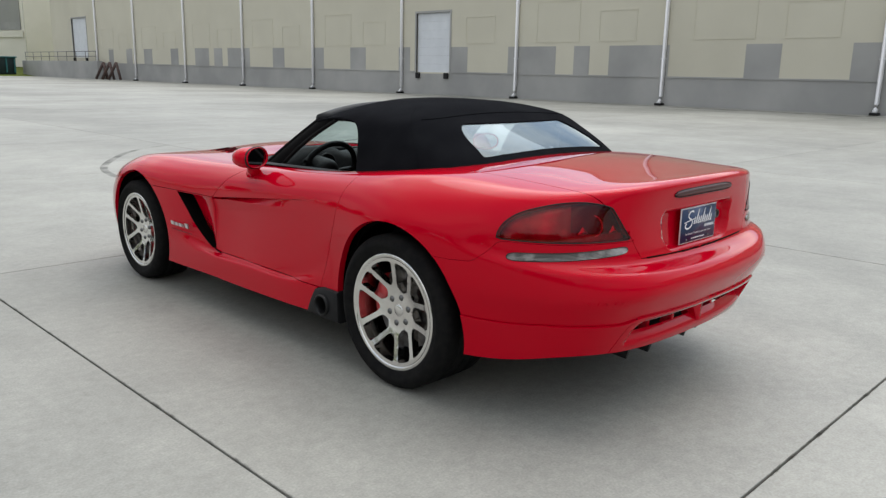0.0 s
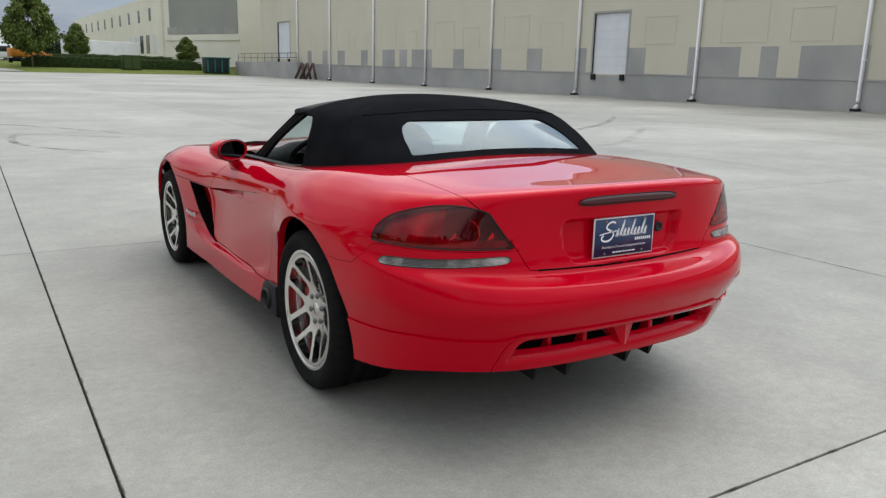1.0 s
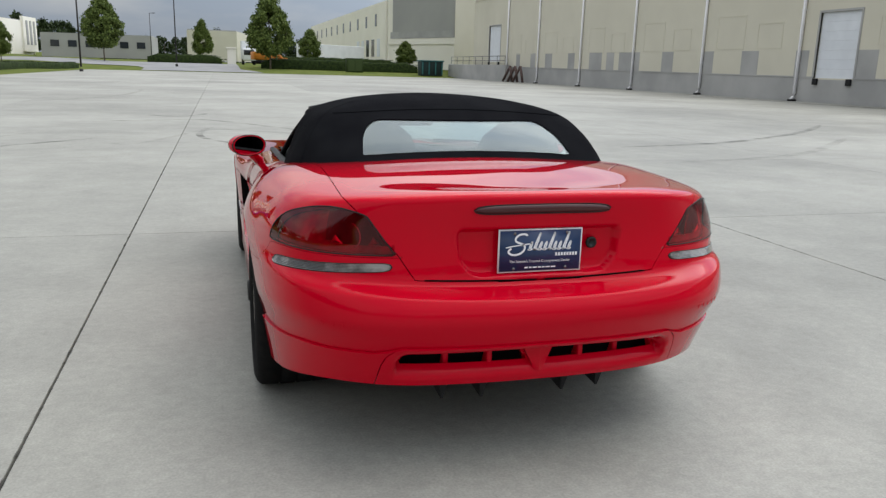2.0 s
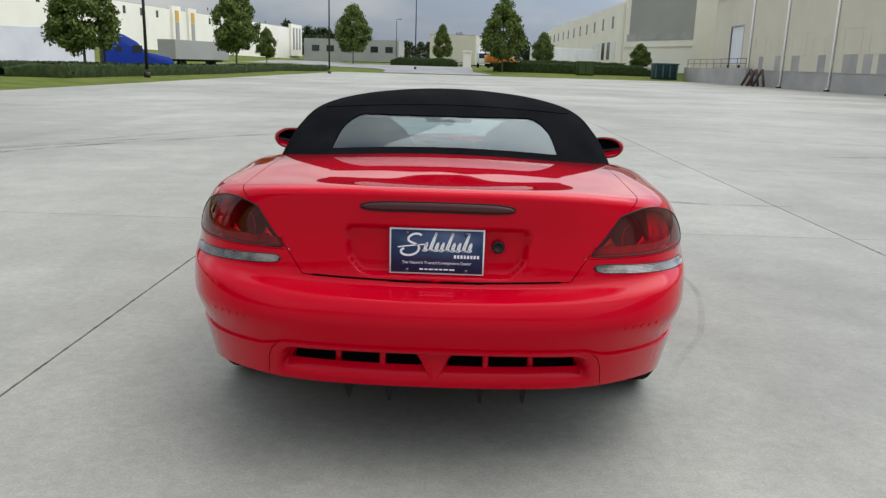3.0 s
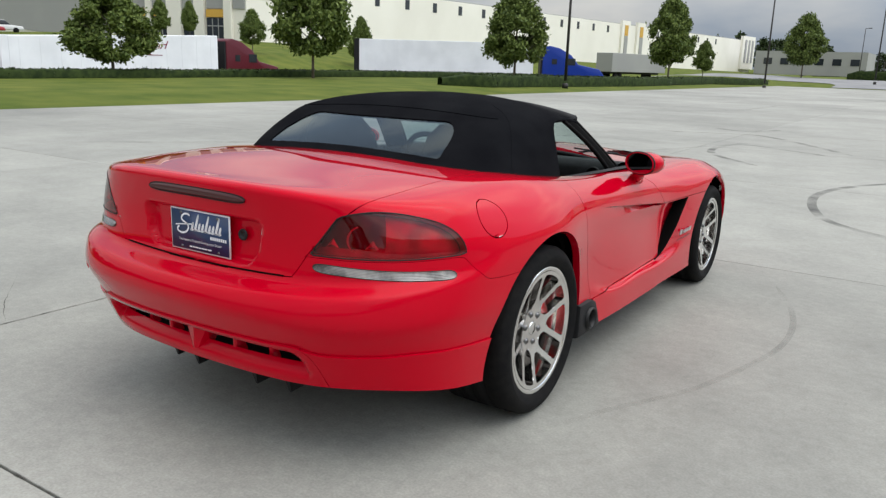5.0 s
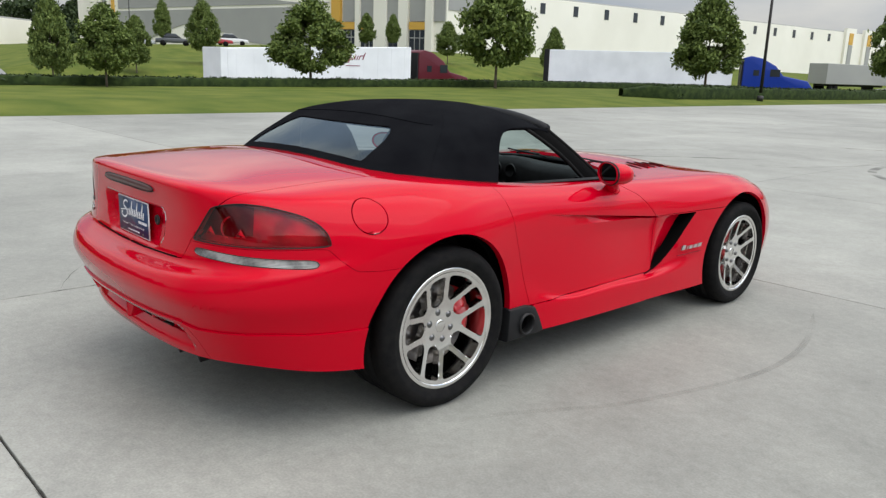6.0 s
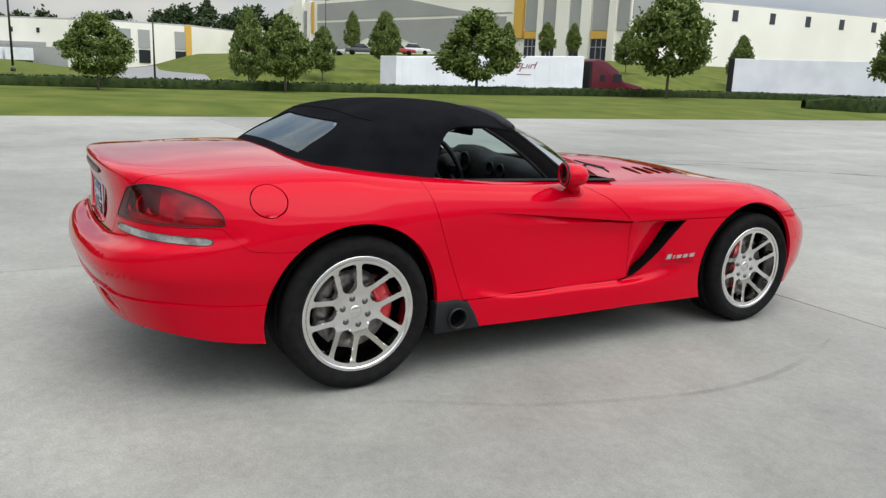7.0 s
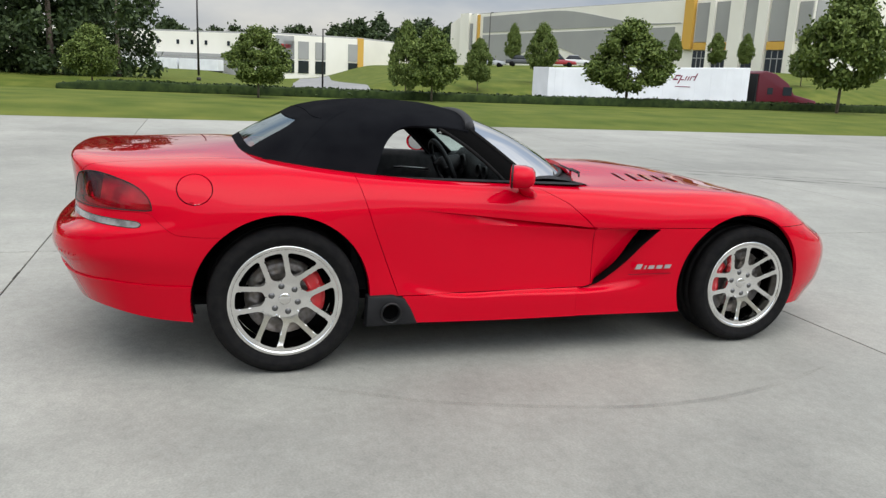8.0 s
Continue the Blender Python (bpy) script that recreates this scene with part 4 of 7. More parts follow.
# ---- cabin ----
CABIN = new("cabin")
CABIN.parent = CAR
part("tub", box_bm((-0.70, 0.05, 0.28), (0.70, 1.60, 0.32), 0.01), DARK, CABIN)
part("bulkhead", box_bm((-0.68, 0.02, 0.30), (0.68, 0.14, 0.93), 0.03), DASH, CABIN)
part("parcel_shelf", box_bm((-0.64, -0.18, 0.90), (0.64, 0.16, 0.93), 0.015), DASH, CABIN)
for s in (1, -1):
    bm = bmesh.new()
    rows = []
    for i in range(13):
        y = 0.34 + 0.10 * i
        rows.append([bm.verts.new((s * x, y, z - 0.035 * (i / 12))) for x, z in ((0.752, 0.893), (0.735, 0.902), (0.71, 0.893), (0.695, 0.85), (0.675, 0.70), (0.665, 0.62), (0.69, 0.58), (0.70, 0.33))])
    for i in range(12):
        for j in range(7):
            bm.faces.new((rows[i][j], rows[i + 1][j], rows[i + 1][j + 1], rows[i][j + 1]))
    bmesh.ops.recalc_face_normals(bm, faces=bm.faces)
    card = part("door_card", bm, LEATHER, CABIN)
    part("pull_handle", tube([(s * 0.665, 0.88, 0.77), (s * 0.648, 0.93, 0.775), (s * 0.648, 1.08, 0.765), (s * 0.667, 1.12, 0.76)], 0.008, 8), STEEL, card)
# dashboard: a rounded beam, hooded over the dials
bm = bmesh.new()
rows = []
for i in range(25):
    x = -0.70 + 1.40 * i / 24
    hood = 0.055 * math.exp(-((x + 0.36) / 0.17) ** 4) + 0.022 * math.exp(-((x - 0.05) / 0.14) ** 4)
    rows.append([bm.verts.new((x, y, z + hood * h)) for y, z, h in ((1.60, 0.850, 0), (1.47, 0.874, 0.25), (1.36, 0.884, 0.9), (1.28, 0.880, 1), (1.245, 0.845, 0.8), (1.255, 0.74, 0), (1.27, 0.62, 0), (1.38, 0.55, 0))])
for i in range(24):
    for j in range(7):
        bm.faces.new((rows[i][j], rows[i + 1][j], rows[i + 1][j + 1], rows[i][j + 1]))
bmesh.ops.recalc_face_normals(bm, faces=bm.faces)
dash = part("dashboard", bm, DASH, CABIN)
for x, z, r in ((-0.45, 0.83, 0.045), (-0.32, 0.835, 0.055), (-0.02, 0.83, 0.034), (0.09, 0.83, 0.034), (0.03, 0.73, 0.028), (0.12, 0.73, 0.028), (0.58, 0.81, 0.04)):
    b = lathe([(r * 1.18, 0.0), (r * 1.18, 0.014), (r, 0.016), (r * 0.96, 0.004), (0.0, 0.004)], 24)
    b.transform(Matrix.Translation((x, 1.252, z)) @ Matrix.Rotation(radians(-90), 4, "Z"))
    part("dial", b, BLACK, dash)
part("tunnel", box_bm((-0.13, 0.15, 0.30), (0.13, 1.30, 0.60), 0.04, 3), LEATHER, CABIN)
bm = tube([(0, 0.92, 0.58), (0, 0.915, 0.66)], 0.010, 8)
stick = part("gear_lever", bm, STEEL, CABIN)
bm = bmesh.new()
bmesh.ops.create_uvsphere(bm, u_segments=16, v_segments=10, radius=0.026)
bm.transform(Matrix.Translation((0, 0.915, 0.68)))
part("knob", bm, LEATHER, stick)
# steering wheel
tilt = Matrix.Translation((-0.39, 1.14, 0.805)) @ Matrix.Rotation(radians(24), 4, "X")
ring = [(0.182 * math.cos(2 * math.pi * k / 40), 0, 0.182 * math.sin(2 * math.pi * k / 40)) for k in range(40)]
bm = tube(ring, 0.016, 10, closed=True)
bm.transform(tilt)
sw = part("steering_wheel", bm, LEATHER, CABIN)
bm = lathe([(0.0, -0.030), (0.045, -0.027), (0.066, -0.012), (0.070, 0.02), (0.04, 0.12)], 28)
bm.transform(tilt @ Matrix.Rotation(radians(90), 4, "Z"))
part("hub", bm, LEATHER, sw)
for a in (5, 175, 235, 305):
    t = radians(a)
    bm = tube([(0.05 * math.cos(t), 0, 0.05 * math.sin(t)), (0.175 * math.cos(t), 0, 0.175 * math.sin(t))], 0.013, 8, flat=0.6)
    bm.transform(tilt)
    part("spoke", bm, LEATHER, sw)


def seat(x):
    st = new("bucket_seat")
    st.parent = CABIN
    part("cushion", box_bm((x - 0.24, 0.30, 0.34), (x + 0.24, 0.86, 0.49), 0.06, 4), LEATHER, st)
    bm = bmesh.new()
    rows = []
    for i in range(13):
        u = i / 12
        z = 0.44 + 0.67 * u
        half = float(np.interp(u, (0, 0.3, 0.6, 0.75, 0.87, 0.95, 1.0), (0.24, 0.25, 0.245, 0.225, 0.19, 0.16, 0.10)))
        yb = 0.36 - 0.16 * u
        ring = [(-half, 0.05), (-half, 0.0), (-half * 0.6, -0.04), (half * 0.6, -0.04), (half, 0.0), (half, 0.05), (half * 0.75, 0.12), (half * 0.5, 0.075), (-half * 0.5, 0.075), (-half * 0.75, 0.12)]
        rows.append([bm.verts.new((x + a, yb + b, z)) for a, b in ring])
    for i in range(12):
        for k in range(10):
            bm.faces.new((rows[i][k], rows[i][(k + 1) % 10], rows[i + 1][(k + 1) % 10], rows[i + 1][k]))
    bm.faces.new(rows[-1])
    bmesh.ops.recalc_face_normals(bm, faces=bm.faces)
    part("backrest", bm, LEATHER, st)


seat(-0.36)
seat(0.36)
bm = box_bm((-0.13, 1.00, 1.040), (0.13, 1.025, 1.112), 0.018, 3)
rv = part("rear_view_mirror", bm, BLACK, CAR)
part("stalk", tube([(0, 1.02, 1.09), (0, 1.07, 1.15)], 0.008, 8), BLACK, rv)
part("mirror_glass", box_bm((-0.115, 0.9975, 1.048), (0.115, 0.9995, 1.104), 0.0), MIRROR_DIM, rv)

# ---- door mirrors ----
for s in (1, -1):
    prof = [(0, 0.0), (0.5, 0.004), (0.82, 0.018), (0.97, 0.045), (1.0, 0.075), (0.97, 0.105), (0.93, 0.112), (0.88, 0.104)]
    bm = bmesh.new()
    rings = []
    for sc, d in prof:
        ring = []
        for k in range(32):
            a = 2 * math.pi * k / 32
            ex, ez = abs(math.cos(a)) ** 0.9 * math.copysign(1, math.cos(a)), abs(math.sin(a)) ** 0.9 * math.copysign(1, math.sin(a))
            ring.append(bm.verts.new((s * (0.905 + 0.098 * sc * ex), 1.195 - d * 1.1, 0.920 + 0.056 * sc * ez)))
        rings.append(ring)
    for a, b in zip(rings, rings[1:]):
        for k in range(32):
            bm.faces.new((a[k], a[(k + 1) % 32], b[(k + 1) % 32], b[k]))
    mid = Vector((s * 0.905, 1.13, 0.918))
    toe = Matrix.Translation(mid) @ Matrix.Rotation(radians(-s * 24), 4, "Z") @ Matrix.Translation(-mid)
    bm.transform(toe)
    bmesh.ops.remove_doubles(bm, verts=bm.verts, dist=1e-5)
    bmesh.ops.recalc_face_normals(bm, faces=bm.faces)
    dm = part("door_mirror", bm, RED, DOORS[0 if s > 0 else 1])
    g = bmesh.new()
    vs = [g.verts.new((s * (0.905 + 0.0945 * abs(math.cos(2 * math.pi * k / 32)) ** 0.9 * math.copysign(1, math.cos(2 * math.pi * k / 32))), 1.083, 0.920 + 0.0535 * abs(math.sin(2 * math.pi * k / 32)) ** 0.9 * math.copysign(1, math.sin(2 * math.pi * k / 32)))) for k in range(32)]
    g.faces.new(vs)
    g.transform(toe)
    edge = [tuple(v.co) for v in g.verts]
    part("mirror_glass", g, MIRROR, dm, smooth=False)
    part("mirror_rim", tube(edge, 0.0055, 8, closed=True), BLACK, dm)
    part("mirror_foot", tube([(s * 0.88, 1.14, 0.875), (s * 0.855, 1.17, 0.85), (s * 0.825, 1.20, 0.818)], (0.028, 0.034, 0.05), 12, flat=0.6), RED, dm)

# ---- exhaust outlets under the doors ----
for s in (1, -1):
    bm = bmesh.new()
    shape = [(0.372, 0.20), (0.378, 0.352), (0.50, 0.353), (0.56, 0.335), (0.595, 0.28), (0.63, 0.203)]
    outer = [bm.verts.new((s * 0.918, y, z)) for y, z in shape]
    inner_v = [bm.verts.new((s * 0.86, y, z)) for y, z in shape]
    hole = [bm.verts.new((s * 0.918, 0.492 + 0.050 * math.cos(2 * math.pi * k / 24), 0.268 + 0.050 * math.sin(2 * math.pi * k / 24))) for k in range(24)]
    deep = [bm.verts.new((s * 0.884, v.co.y, v.co.z)) for v in hole]
    outline = [bm.edges.new((outer[k], outer[(k + 1) % 6])) for k in range(6)] + [bm.edges.new((hole[k], hole[(k + 1) % 24])) for k in range(24)]
    bmesh.ops.triangle_fill(bm, edges=outline, use_beauty=True)
    for k in range(24):
        bm.faces.new((hole[k], hole[(k + 1) % 24], deep[(k + 1) % 24], deep[k]))
    for k in range(len(shape)):
        j = (k + 1) % len(shape)
        bm.faces.new((outer[k], outer[j], inner_v[j], inner_v[k]))
    bmesh.ops.recalc_face_normals(bm, faces=bm.faces)
    rims = [bm.edges.get((outer[k], outer[(k + 1) % 6])) for k in range(6)]
    bmesh.ops.bevel(bm, geom=rims, offset=0.016, segments=2, profile=0.5, affect="EDGES")
    for e in bm.edges:
        if len(e.link_faces) == 2 and e.calc_face_angle(0) > 0.6:
            e.smooth = False
    ex = part("exhaust_shroud", bm, BLACK, CAR, "matt black exhaust shroud")
    b = lathe([(0.052, -0.01), (0.052, 0.013), (0.047, 0.017), (0.042, 0.012), (0.041, -0.031)], 32)
    b.transform(Matrix.Translation((s * 0.915, 0.492, 0.268)) @ Matrix.Diagonal((s, 1, 1, 1)))
    bmesh.ops.recalc_face_normals(b, faces=b.faces)
    part("tail_pipe", b, SOOT, ex)
    b = lathe([(0.041, -0.03), (0.0, -0.03)], 24)
    b.transform(Matrix.Translation((s * 0.915, 0.492, 0.268)) @ Matrix.Diagonal((s, 1, 1, 1)))
    part("bore", b, DARK, ex)

# ---- tail details ----
bm = bmesh.new()
rows = []
for i in range(33):
    u = -1 + i / 16
    x = 0.243 * u
    y = -0.9470 + 0.006 * u * u
    h = 0.0145 * math.sqrt(max(1 - abs(u) ** 6, 0.0)) + 0.0008
    zc = 0.916 - 0.004 * u * u
    rows.append([bm.verts.new((x, y + dy, zc + k * h)) for k, dy in ((-1, 0.012), (-0.9, -0.001), (0, -0.004), (0.9, -0.001), (1, 0.012))])
for i in range(32):
    for j in range(4):
        bm.faces.new((rows[i][j], rows[i + 1][j], rows[i + 1][j + 1], rows[i][j + 1]))
brake = part("brake_lamp", bm, BRAKE_LENS, LID, "long thin smoked brake lamp")
edge = [(r * 0.2455, -0.9462 + 0.006 * r * r, 0.916 - 0.004 * r * r + k * (0.0145 * math.sqrt(max(1 - abs(r) ** 6, 0.0)) + 0.0012)) for k, rs in ((1, np.linspace(-1, 1, 49)), (-1, np.linspace(0.98, -0.98, 47))) for r in rs]
part("lamp_seal", tube(edge, 0.0024, 6, closed=True), BLACK, brake)

PLATE = part("number_plate", box_bm((-0.152, -0.925, 0.693), (0.152, -0.921, 0.843), 0.0), PLATE_WHITE, CAR, "navy blue dealer plate with white script marks")
part("plate_field", box_bm((-0.147, -0.9268, 0.698), (0.147, -0.9249, 0.838), 0.0), PLATE_BLUE, PLATE)


def stroke(points, width, x0, z0, scale, slant=0.0):
    """A flat raised stroke on the plate."""
    bm = bmesh.new()
    points = spline(np.arange(len(points)), np.array(points), np.linspace(0, len(points) - 1, 6 * len(points)))
    pts = [Vector((x0 + (x + slant * z) * scale, 0, z0 + z * scale)) for x, z in points]
    rows = []
    for i, p in enumerate(pts):
        d = (pts[min(i + 1, len(pts) - 1)] - pts[max(i - 1, 0)]).normalized()
        n = Vector((-d.z, 0, d.x)) * width / 2
        rows.append((bm.verts.new((p.x + n.x, -0.9276, p.z + n.z)), bm.verts.new((p.x - n.x, -0.9276, p.z - n.z))))
    for a, b in zip(rows, rows[1:]):
        bm.faces.new((a[0], a[1], b[1], b[0]))
    return bm


swash = [stroke([(0.62, 1.0), (0.5, 1.08), (0.2, 1.05), (0.0, 0.85), (0.12, 0.68), (0.42, 0.55), (0.5, 0.35), (0.3, 0.12), (-0.1, 0.05), (-0.35, 0.2), (-0.2, 0.38)], 0.007, -0.092, 0.752, 0.068),
         stroke([(-0.5, 0.42), (0.0, 0.5), (0.9, 0.6)], 0.004, -0.092, 0.752, 0.068)]
for k in range(9):
    x = 0.62 + 0.285 * k
    h = 0.95 if k in (1, 4, 7) else 0.42
    swash.append(stroke([(x - 0.05, 0.18), (x + 0.03, 0.13), (x + 0.10, 0.32), (x + 0.05, 0.14 + h), (x + 0.0, 0.34), (x + 0.07, 0.12), (x + 0.20, 0.20)], 0.0050, -0.085, 0.763, 0.062, 0.35))
for mark in swash:
    part("pen_stroke", mark, PLATE_WHITE, PLATE, smooth=False)
part("name_bar", joined(*[box_bm((0.055 + 0.0105 * k, -0.9276, 0.748), (0.062 + 0.0105 * k, -0.9266, 0.759)) for k in range(8)]), PLATE_WHITE, PLATE, smooth=False)
random.seed(4)
words = bpy.data.curves.new("slogan", "FONT")
words.body, words.size, words.align_x, words.extrude = "The Nation's Trusted Consignment Dealer", 0.0128, "CENTER", 0.0
holder = bpy.data.objects.new("slogan", words)
slogan_mesh = bpy.data.meshes.new_from_object(holder)
bpy.data.objects.remove(holder)
slogan_mesh.transform(Matrix.Translation((0.0, -0.9276, 0.7275)) @ Matrix.Rotation(radians(90), 4, "X"))
slogan_mesh.materials.clear()
slogan_mesh.materials.append(PLATE_WHITE)
slogan = new("slogan", slogan_mesh)
slogan.parent = PLATE
for z, x0, x1, h in ((0.7075, -0.055, 0.058, 0.0045),):
    bars, x = [], x0
    while x < x1:
        w = random.uniform(0.008, 0.026)
        bars.append(box_bm((x, -0.9276, z), (min(x + w, x1), -0.9266, z + h)))
        x += w + 0.004
    part("line_of_text", joined(*bars), PLATE_WHITE, PLATE, smooth=False)
for x in (-0.095, 0.095):
    for z in (0.828, 0.706):
        b = lathe([(0.0, 0.003), (0.004, 0.0025), (0.0055, 0.0)], 12)
        b.transform(Matrix.Translation((x, -0.9268, z)) @ Matrix.Rotation(radians(-90), 4, "Z"))
        part("plate_screw", b, STEEL, PLATE)
b = lathe([(0.0, 0.002), (0.011, 0.002), (0.012, 0.006), (0.019, 0.006), (0.021, 0.0)], 28)
b.transform(Matrix.Translation((0.197, -0.906, 0.785)) @ Matrix.Rotation(radians(-90), 4, "Z"))
part("trunk_lock", b, SOOT, LID)

# dark tube laid over the lid's lower shut line, as the gap's shade
line = []
for a in np.linspace(0.0, 29.0, 40):
    x = 0.0
    for _ in range(3):
        p, n = tail_point(a, 0.6705 + 0.012 * (x / 0.45) ** 2)
        x = p.x
    line.append((p.x, p.y, p.z))
part("shut_line", tube([(-x, y, z) for x, y, z in line[:0:-1]] + line, 0.0030, 8), DARK, LID)

# valance slots: dark sheets as the hollow's shade, red vertical fins, a middle keel
for s in (1, -1):
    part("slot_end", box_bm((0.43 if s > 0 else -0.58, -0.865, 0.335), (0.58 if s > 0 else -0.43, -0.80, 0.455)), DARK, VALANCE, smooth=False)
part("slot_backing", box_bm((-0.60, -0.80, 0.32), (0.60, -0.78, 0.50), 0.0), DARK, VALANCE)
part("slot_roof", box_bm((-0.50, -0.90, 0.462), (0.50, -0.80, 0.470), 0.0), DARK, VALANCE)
for s in (1, -1):
    for x in (0.17, 0.32):
        part("fin", box_bm((s * x - 0.010, -0.966 + 0.17 * x, 0.360), (s * x + 0.010, -0.84, 0.448), 0.006), RED, VALANCE)
for x in (-0.30, -0.156, 0.16, 0.31):
    bm = bmesh.new()
    q = [(-0.885, 0.34, 0.026), (-0.66, 0.34, 0.026), (-0.72, 0.212, 0.004), (-0.845, 0.204, 0.004)]
    a = [bm.verts.new((x - h, y + 0.12 * abs(x), z)) for y, z, h in q]
    b2 = [bm.verts.new((x + h, y + 0.12 * abs(x), z)) for y, z, h in q]
    bm.faces.new(a[::-1])
    bm.faces.new(b2)
    for k in range(4):
        bm.faces.new((a[k], a[(k + 1) % 4], b2[(k + 1) % 4], b2[k]))
    part("diffuser_strake", bm, BLACK, CAR, smooth=False)
keel = bmesh.new()
ring = [keel.verts.new(p) for p in ((-0.062, -0.955, 0.452), (0.062, -0.955, 0.452), (0.014, -0.966, 0.352), (-0.014, -0.966, 0.352))]
back = [keel.verts.new(p) for p in ((-0.062, -0.89, 0.452), (0.062, -0.89, 0.452), (0.03, -0.93, 0.352), (-0.03, -0.93, 0.352))]
ridge = [keel.verts.new(p) for p in ((0, -0.972, 0.452), (0, -0.972, 0.350))]
for q in ((ring[0], ridge[0], ridge[1], ring[3]), (ridge[0], ring[1], ring[2], ridge[1]), (ring[1], back[1], back[2], ring[2]), (back[0], ring[0], ring[3], back[3])):
    keel.faces.new(q)
bmesh.ops.recalc_face_normals(keel, faces=keel.faces)
part("keel", keel, RED, VALANCE, smooth=False)
part("diffuser", box_bm((-0.46, -0.82, 0.330), (0.46, -0.45, 0.340), 0.004), BLACK, CAR)

# hood louvres: red blisters, a dark quad at each back for the mouth's shade
def hood_height(x, y):
    best = min(((c[0] - x) ** 2 + (c[1] - y) ** 2, c[2]) for c in HOOD_POINTS)
    return best[1]


HOOD_POINTS = [tuple(p) for p in SHELL[:, 59:].reshape(-1, 3) if 1.8 < p[1] < 2.5]
for s in (1, -1):
    for k in range(5):
        y = 1.935 + 0.086 * k
        xa, xb = 0.36, 0.535 - 0.008 * k
        bm = bmesh.new()
        za, zb = hood_height(xa, y), hood_height(xb, y)
        zc, zd = hood_height(xa, y + 0.075), hood_height(xb, y + 0.075)
        lo = [bm.verts.new(p) for p in ((s * xa, y, za + 0.0065), (s * xb, y - 0.02, zb + 0.0045), (s * xb, y + 0.055, zd - 0.004), (s * xa, y + 0.078, zc - 0.004))]
        base = [bm.verts.new(p) for p in ((s * xa, y + 0.03, za - 0.02), (s * xb, y + 0.01, zb - 0.02))]
        bm.faces.new(lo)
        bm.faces.new((lo[0], lo[3], base[0]))
        bm.faces.new((lo[1], lo[2], base[1]))
        bmesh.ops.recalc_face_normals(bm, faces=bm.faces)
        lv = part("louvre", bm, RED, HOOD, smooth=False)
        bm = bmesh.new()
        bm.faces.new([bm.verts.new(p) for p in ((s * xa, y - 0.014, za + 0.002), (s * xb, y - 0.032, zb + 0.002), (s * xb, y - 0.025, zb + 0.0030), (s * xa, y - 0.006, za + 0.0045))])
        part("mouth", bm, DARK, lv, smooth=False)

# badges: a row of plain slanted silver bars behind the front wheels
for s in (1, -1):
    glyphs = []
    for k, (w, h) in enumerate(((0.034, 0.026), (0.009, 0.018), (0.034, 0.018), (0.034, 0.018), (0.036, 0.020))):
        y0 = 1.785 + (0.0, 0.053, 0.076, 0.124, 0.172)[k]
        glyphs.append(box_bm((-0.002, y0, 0.452), (0.004, y0 + w, 0.452 + h)))
    bm = joined(*glyphs)
    for v in bm.verts:
        v.co.y += 0.45 * (v.co.z - 0.45)
        v.co.z -= 0.010
        v.co.x = s * (v.co.x + 0.9275 + 0.012 * (v.co.y - 1.8))
    part("side_badge", bm, SILVER, CAR, "slanted silver badge", smooth=False)
    # dark red strip standing for the shade of the crease under the badge
    bm = box_bm((-0.003, 1.755, 0.4125), (0.0012, 2.005, 0.4150))
    for v in bm.verts:
        v.co.x = s * (v.co.x + 0.9260 + 0.012 * (v.co.y - 1.8))
    part("fender_line", bm, LAMP_DARK, CAR, "thin dark red strip for the shaded crease under the badge", smooth=False)

# pressed marks on the bumper corners: thin slanted strokes, hardly proud of the paint
SPOTS = [SHELL[i, j] for i in range(120) for j in range(15, 27)]
for s in (1, -1):
    for k in range(5):
        p0 = 0.615 + 0.029 * k
        strokes = []
        for du, dz, w, h in ((0.0, 0.0, 0.004, 0.020), (0.006, 0.008, 0.012, 0.0035), (0.006, -0.008 if k % 2 else 0.0, 0.012, 0.0035)):
            x = p0 + du + 0.3 * dz
            near = sorted(SPOTS, key=lambda q: (q[0] - x) ** 2 + (q[2] - 0.551 - dz) ** 2)[0]
            far = sorted(SPOTS, key=lambda q: (q[0] - x - 0.03) ** 2 + (q[2] - 0.551 - dz) ** 2)[0]
            bm = box_bm((-w / 2, -0.0008, -h / 2), (w / 2, 0.0014, h / 2), 0.0003, 1)
            for v in bm.verts:
                v.co.x += 0.35 * v.co.z
            ang = math.atan2(far[1] - near[1], max(far[0] - near[0], 1e-3))
            bm.transform(Matrix.Translation((s * x, near[1] + (x - near[0]) * math.tan(ang), 0.551 + dz)) @ Matrix.Rotation(s * ang, 4, "Z"))
            strokes.append(bm)
        part("pressed_mark", joined(*strokes), RED, BUMPER, smooth=False)


# ---- ground ----
CONCRETE = varied(material("pale_concrete", (0.308, 0.306, 0.272), 0.62, 0.0, Specular_IOR_Level=0.32), (0.252, 0.250, 0.224), 0.9, 0.30, 0.72, bump=0.04, bump_scale=160, detail=9.0, coords="Object")
nt = CONCRETE.node_tree
bsdf = nt.nodes["Principled BSDF"]
geo = nt.nodes.new("ShaderNodeNewGeometry")
coarse = nt.nodes.new("ShaderNodeTexNoise")
coarse.inputs["Scale"].default_value, coarse.inputs["Detail"].default_value = 0.16, 7.0
nt.links.new(geo.outputs["Position"], coarse.inputs["Vector"])
fine = nt.nodes.new("ShaderNodeTexNoise")
fine.inputs["Scale"].default_value, fine.inputs["Detail"].default_value = 22.0, 8.0
nt.links.new(geo.outputs["Position"], fine.inputs["Vector"])
grit = nt.nodes.new("ShaderNodeTexNoise")
